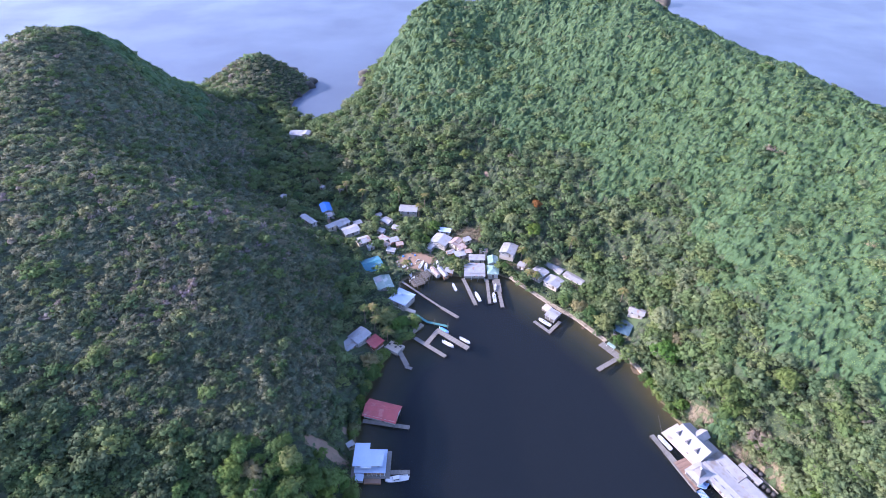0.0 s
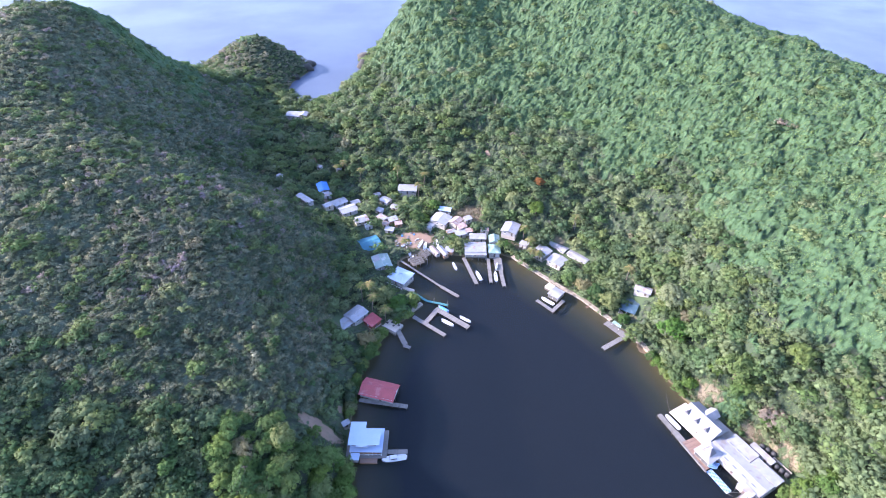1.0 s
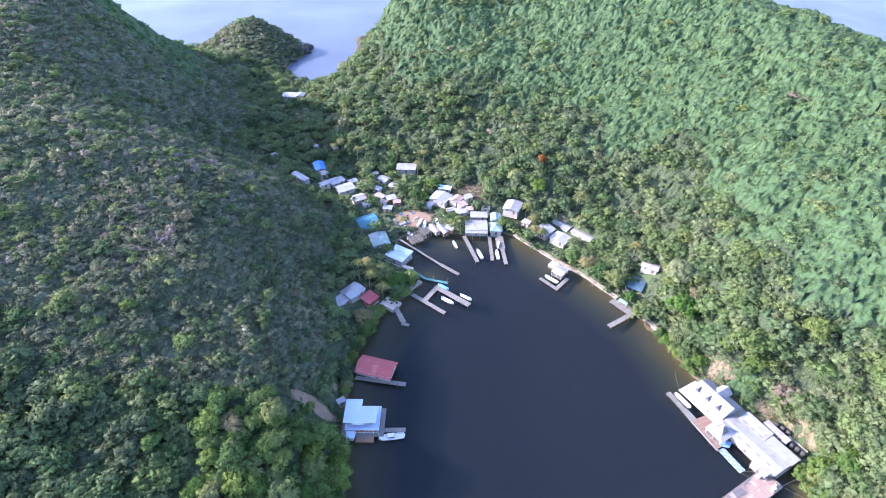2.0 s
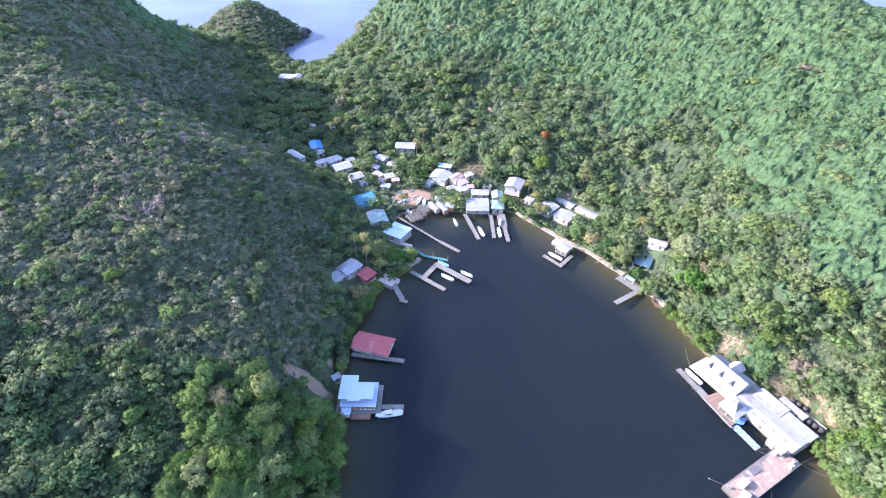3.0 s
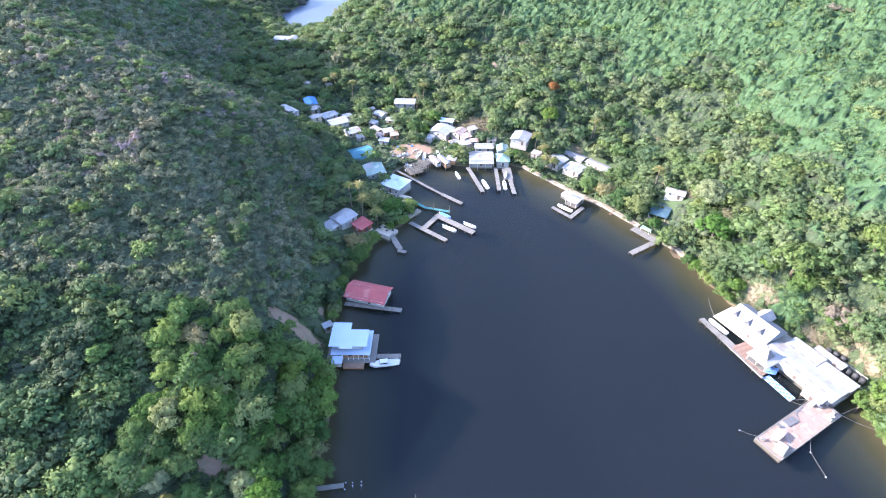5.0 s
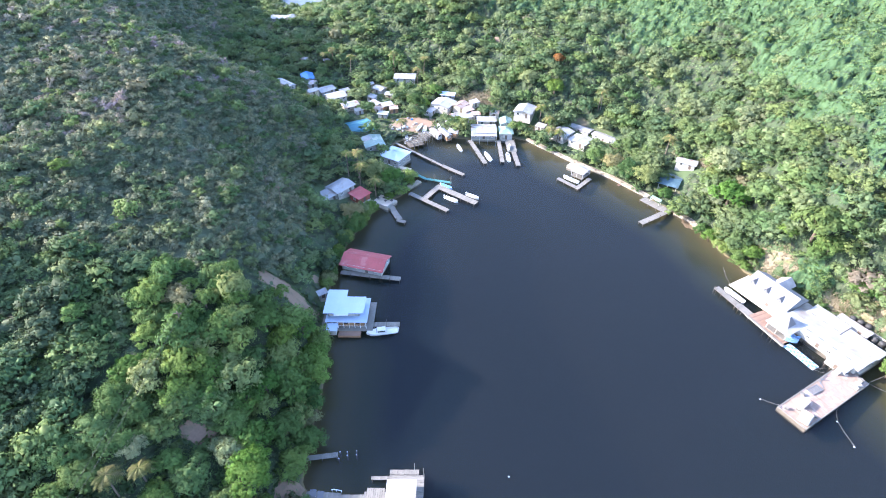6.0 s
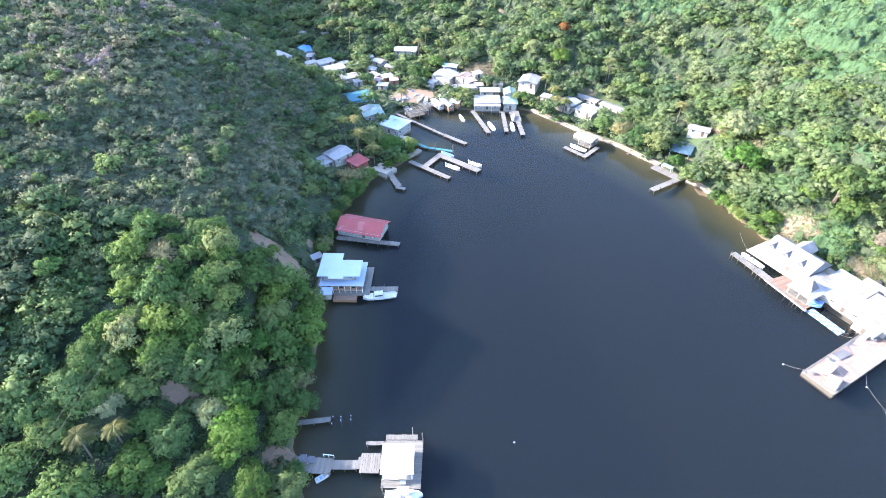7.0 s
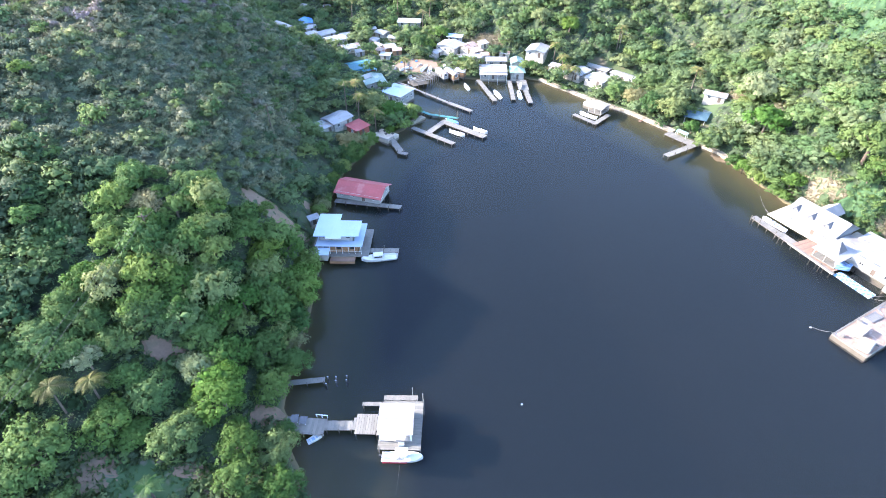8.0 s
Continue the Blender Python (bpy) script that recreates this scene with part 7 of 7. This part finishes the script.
slab(rail, "rail_bar", -1.0, 1.2, -0.06, 0.06, 0.7, 0.82, "frame")
for k in range(3):
    post(rail, -0.9 + 1.0 * k, 0, -0.05, 0.72, 0.05, "frame", "rail_post")
for x, y, h in ((-5.4, 62.0, 3.2), (-3.5, 61.5, 2.2), (-3.3, 60.4, 2.0), (-10.3, 51.0, 2.3)):
    pole = thing("mooring_pole", pose(x, y, 0), "slim grey mooring pole at the deck", "pole", "mooring poles")
    post(pole, 0, 0, -3, h, 0.09, "plank")
for x, y in ((-20.4, 66.0), (-20.3, 65.2), (-18.4, 66.3), (-18.3, 65.4), (-22.0, 66.0), (-22.0, 64.4)):
    pile_ = thing("mooring_pile", pose(x, y, 0), "dark pile with a white cap in the water", "pile", "mooring piles")
    post(pile_, 0, 0, -3, 0.55, 0.17)
    bm = bmesh.new()
    tube(bm, (0, 0, 0.55), (0, 0, 0.68), 0.15, 0.08, 8)
    part("cap", bm, MAT["gelcoat"], pile_, "white cap")
boat(-6.3, 50.0, 6.9, 1, "white centre-console boat with a canopy and red stripe", "top", stripe="red_paint")
cord("mooring_rope", [(-6.6, 48.8, 0.5), (-6.9, 44.0, -0.2)], 0.022, MAT["pile"], "mooring rope running into the water", "rope", 0.2)
boat(-21.6, 53.2, 2.9, 35, "small white dinghy with a blue floor", "bench", name="dinghy", stripe=None)
dock((-29.0, 64.2), (-22.3, 65.2), 1.2, "small grey plank jetty on piles")
fence = thing("garden_fence", pose(-36.9, 43.0, height(-36.9, 43.0), 0, 0, -22), "low dark timber fence beside the lawn", "fence")
slab(fence, "rail", 0.0, 0.1, -1.5, 1.6, 0.5, 0.6, "pile")
for k in range(3):
    post(fence, 0.05, -1.4 + 1.4 * k, -0.5, 0.8, 0.06, "pile")

# ---- poles and cables ----
POLES = [(-65.5, 24.0, 9.5), (-57.5, 84.0, 10.0), (-50.2, 139.6, 9.0)]
tops = []
for x, y, h in POLES:
    z = height(x, y)
    p = thing("utility_pole", pose(x, y, z, 0, 0, 8), "wooden utility pole with a crossarm", "pole", "utility poles")
    post(p, 0, 0, -0.6, h, 0.15, "trunk", "pole")
    slab(p, "crossarm", -0.9, 0.9, -0.06, 0.06, h - 0.6, h - 0.45, "trunk")
    tops.append((x, y, z + h - 0.4))
for side in (-0.8, 0.8):
    cord("power_cable", [(x + side, y, z) for x, y, z in tops], 0.024, MAT["cable"], "thin black power cable over the trees", "cable", 1.1)
pole = thing("utility_pole", pose(66.9, 223.6, height(66.9, 223.6)), "slim grey utility pole behind the long house", "pole", "utility poles")
post(pole, 0, 0, -0.5, 9.0, 0.13, "plank", "pole")
slab(pole, "crossarm", -0.7, 0.7, -0.05, 0.05, 8.2, 8.32, "trunk")

# ---- timber edging between the lawn and the path ----
edging = thing("garden_edging", pose(0, 0, 0), "dark timber edging between a lawn and an earth path", "edging")
for k in range(4):
    x0, y0, x1, y1 = -35.4 - 0.66 * k, 44.2 - 1.28 * k, -36.02 - 0.66 * k, 42.98 - 1.28 * k
    bm = bmesh.new()
    tube(bm, (x0, y0, height(x0, y0) + 0.17), (x1, y1, height(x1, y1) + 0.17), 0.12, 0.12, 7)
    part("log", bm, MAT["pile"], edging)

# ---- rocks at the capes and the far stack ----
def rock(x, y, z, size, label, seed):
    r = np.random.RandomState(seed)
    v = ICO2_V * r.uniform(0.75, 1.2, (len(ICO2_V), 1)) * np.array(size)
    t = thing("rock", pose(x, y, z, 0, 0, r.uniform(0, 360)), label, "rock", "cape rocks")
    part("boulder", raw_mesh("boulder", v, ICO2_F, MAT["rock"]), None, t)


rock(300.0, 796.0, 0, (16, 11, 13), "lone brown rock stack in the sea", 1)
for k, (x, y, q) in enumerate(((-75, 486, 7), (-74, 505, 9), (-71, 462, 5), (-125, 476, 7), (-130, 455, 5), (-150, 512, 8), (-123, 486, 6), (-196, 459, 8), (-188, 453, 6))):
    rock(x, y, 0.5, (q, q * 0.8, q * 0.75), "brown sea-worn rock at the foot of the cape", 10 + k)

# ---- palms ----
palm(-60.1, 51.2, 7.2, 3.1, "coconut palm with yellowing fronds", 1, (-1.2, 1.3), "dry_palm")
palm(-56.6, 54.4, 6.2, 2.8, "coconut palm with brownish fronds", 2, (0.2, 0.2), "dry_palm")
palm(-43.4, 41.0, 4.0, 2.5, "green coconut palm on a lawn", 3, mat="garden_leaf")
for k, (x, y, h) in enumerate(((-36.0, 174.5, 9), (-32.6, 175.5, 9.5), (-31.4, 171.0, 8), (-25.2, 166.5, 6), (-15.0, 262.0, 8), (-12.0, 268.5, 9), (-27.5, 275.0, 9), (43.6, 217.0, 6), (46.4, 207.4, 5), (44.0, 210.0, 5), (41.0, 223.0, 7), (66.0, 224.0, 8), (-60.0, 282.0, 8), (-64.0, 279.0, 8), (-50.0, 275.0, 8), (-19.6, 216.5, 5), (84.5, 187.5, 7))):
    palm(x, y, h * 1.25, 3.4, "green coconut palm among the houses", 10 + k, (0.4 * (k % 3), 0.5))
    NO_TREES.append((x, y, 2.0))
plant()
grow_single()
for x, y, rad, mat, label in ((51.0, 248.6, 3.2, "orange_leaf", "tree covered in orange blossom on the slope"), (-42.3, 103.4, 2.4, "lime_leaf", "small lime-green tree at a clearing"), (-49.1, 93.7, 3.4, "lime_leaf", "yellow-green tree among the darker ones"), (-80.0, 84.0, 3.0, "bright_leaf", "fresh green tree among the darker ones"), (106.4, 127.0, 6.0, "lime_leaf", "tall bright green tree above the shore"), (124.0, 124.0, 5.0, "lime_leaf", "tall bright green tree above the shore"), (93.0, 151.5, 6.0, "bright_leaf", "broad fresh green tree hanging over the shore"),
                              (-100.4, 123.8, 2.6, "lime_leaf", "lime-green bush on the scrub hill"), (110.6, 88.3, 2.8, "lime_leaf", "yellow-green tree leaning over the water"), (70.0, 217.0, 3.0, "lime_leaf", "yellow-green tree behind the long house"),
                              (5.6, 222.6, 3.2, "tree_leaf", "leafy green tree beside the waterfront building"), (-14.5, 240.0, 4.6, "tree_leaf", "spreading dark green tree behind the landing"), (-10.5, 239.5, 3.6, "tree_leaf", "spreading dark green tree behind the landing"),
                              (32.0, 217.5, 2.6, "bright_leaf", "round green bush by the sea wall"), (74.6, 175.6, 5.4, "tree_leaf", "large dark tree beside the pavilion"), (79.0, 166.4, 3.0, "tree_leaf", "leafy tree beside the pavilion"), (69.4, 181.6, 5.0, "tree_leaf", "broad leafy tree behind the sea wall"),
                              (59.6, 191.6, 4.2, "tree_leaf", "broad leafy tree behind the sea wall"), (65.2, 186.6, 4.4, "tree_leaf", "broad leafy tree behind the sea wall"), (-27.4, 177.6, 5.2, "tree_leaf", "dark spreading tree above the green pier"),
                              (-20.6, 173.6, 4.6, "tree_leaf", "dark spreading tree above the green pier"), (-31.6, 151.0, 4.4, "tree_leaf", "dark spreading tree hanging over the water"), (-29.6, 147.0, 4.2, "tree_leaf", "dark spreading tree hanging over the water"),
                              (37.4, 243.0, 5.2, "tree_leaf", "tall green tree behind the village"), (48.2, 236.0, 5.0, "tree_leaf", "tall green tree behind the long house"), (-6.0, 249.6, 4.4, "tree_leaf", "tall green tree behind the broad house"), (96.0, 167.0, 6.0, "pale_leaf", "grey-green tree with bare limbs above the shore")):
    v, f, nv = crown_arrays(int(abs(x) * 7), 30, 62, 0.08, 1.05, 0.75, lobe=(0.15, 0.34), core=0.6)
    tree = thing("tree", pose(x, y, height(x, y) + rad * (0.5 if mat == "tree_leaf" else 1.0)), label, "tree", "shore trees")
    tree.scale = (rad, rad, rad * 1.05)
    part("crown", raw_mesh("crown", v, f, MAT[mat], None, nv), None, tree)
    bm = bmesh.new()
    tube(bm, (0, 0, -0.7 if mat == "tree_leaf" else -1.3), (0.05, 0, 0.3), 0.085, 0.05)
    for k in range(4):
        tube(bm, (0.03, 0, 0.1), (0.5 * math.cos(k * 1.57), 0.5 * math.sin(k * 1.57), 0.6), 0.035, 0.012, 5)
    part("trunk", bm, MAT["trunk"], tree)

# ---- the garden trees above the near landing ----
GARDEN = [(-60.4, 42.4, 6.2, 6.0, "garden_leaf"), (-67.6, 53.5, 4.8, 4.6, "garden_leaf"), (-62.8, 60.0, 4.4, 5.0, "garden_leaf"), (-53.0, 57.9, 3.0, 4.0, "garden_leaf"), (-48.6, 56.4, 4.4, 4.2, "garden_leaf"),
          (-53.2, 50.6, 4.2, 3.4, "garden_leaf"), (-48.9, 49.4, 3.2, 2.6, "garden_leaf"), (-41.8, 49.6, 4.4, 4.4, "garden_leaf"), (-43.2, 61.4, 3.6, 4.2, "pale_leaf"), (-39.2, 65.0, 4.2, 5.0, "garden_leaf"), (-38.6, 59.0, 4.0, 5.6, "fresh_leaf"),
          (-33.6, 69.0, 4.8, 4.6, "garden_leaf"), (-30.4, 61.6, 4.0, 4.2, "garden_leaf"), (-32.4, 49.0, 3.8, 5.0, "garden_leaf"), (-30.6, 43.2, 3.4, 5.0, "garden_leaf"), (-26.9, 48.8, 3.8, 4.2, "garden_leaf"),
          (-24.2, 43.2, 3.4, 4.2, "garden_leaf"), (-28.6, 41.2, 2.0, 2.6, "garden_leaf"), (-48.4, 69.2, 4.6, 4.6, "garden_leaf"), (-54.0, 68.2, 4.4, 4.6, "garden_leaf"), (-57.2, 63.2, 3.6, 4.4, "garden_leaf"),
          (-67.5, 61.0, 4.6, 5.0, "garden_leaf"), (-28.6, 67.6, 3.2, 3.6, "garden_leaf"), (-26.6, 53.0, 2.4, 2.6, "garden_leaf"), (-70.5, 47.0, 5.0, 5.0, "garden_leaf"), (-64.0, 39.0, 4.6, 5.0, "garden_leaf"),
          (-43.6, 67.6, 4.0, 4.6, "garden_leaf"), (-61.6, 66.4, 4.2, 4.6, "garden_leaf"), (-66.6, 67.6, 4.6, 4.8, "garden_leaf"), (-72.0, 56.5, 4.4, 4.8, "garden_leaf"), (-54.5, 35.5, 4.4, 4.6, "garden_leaf")]
for k, (x, y, rad, mid, mat) in enumerate(GARDEN):
    garden_tree(x, y, rad * 1.08, mid, mat, "pale olive tree beside bare earth" if mat == "pale_leaf" else "bright fresh green tree above the landing" if mat == "fresh_leaf" else "green broadleaf tree in the garden above the landing", k)
garden_tree(-37.6, 56.6, 5.6, 5.6, "bright_leaf", "spreading bright green tree by the landing", 51)
garden_tree(-59.2, 58.7, 3.0, 5.6, "pale_leaf", "slender tree with pale sparse leaves", 52)
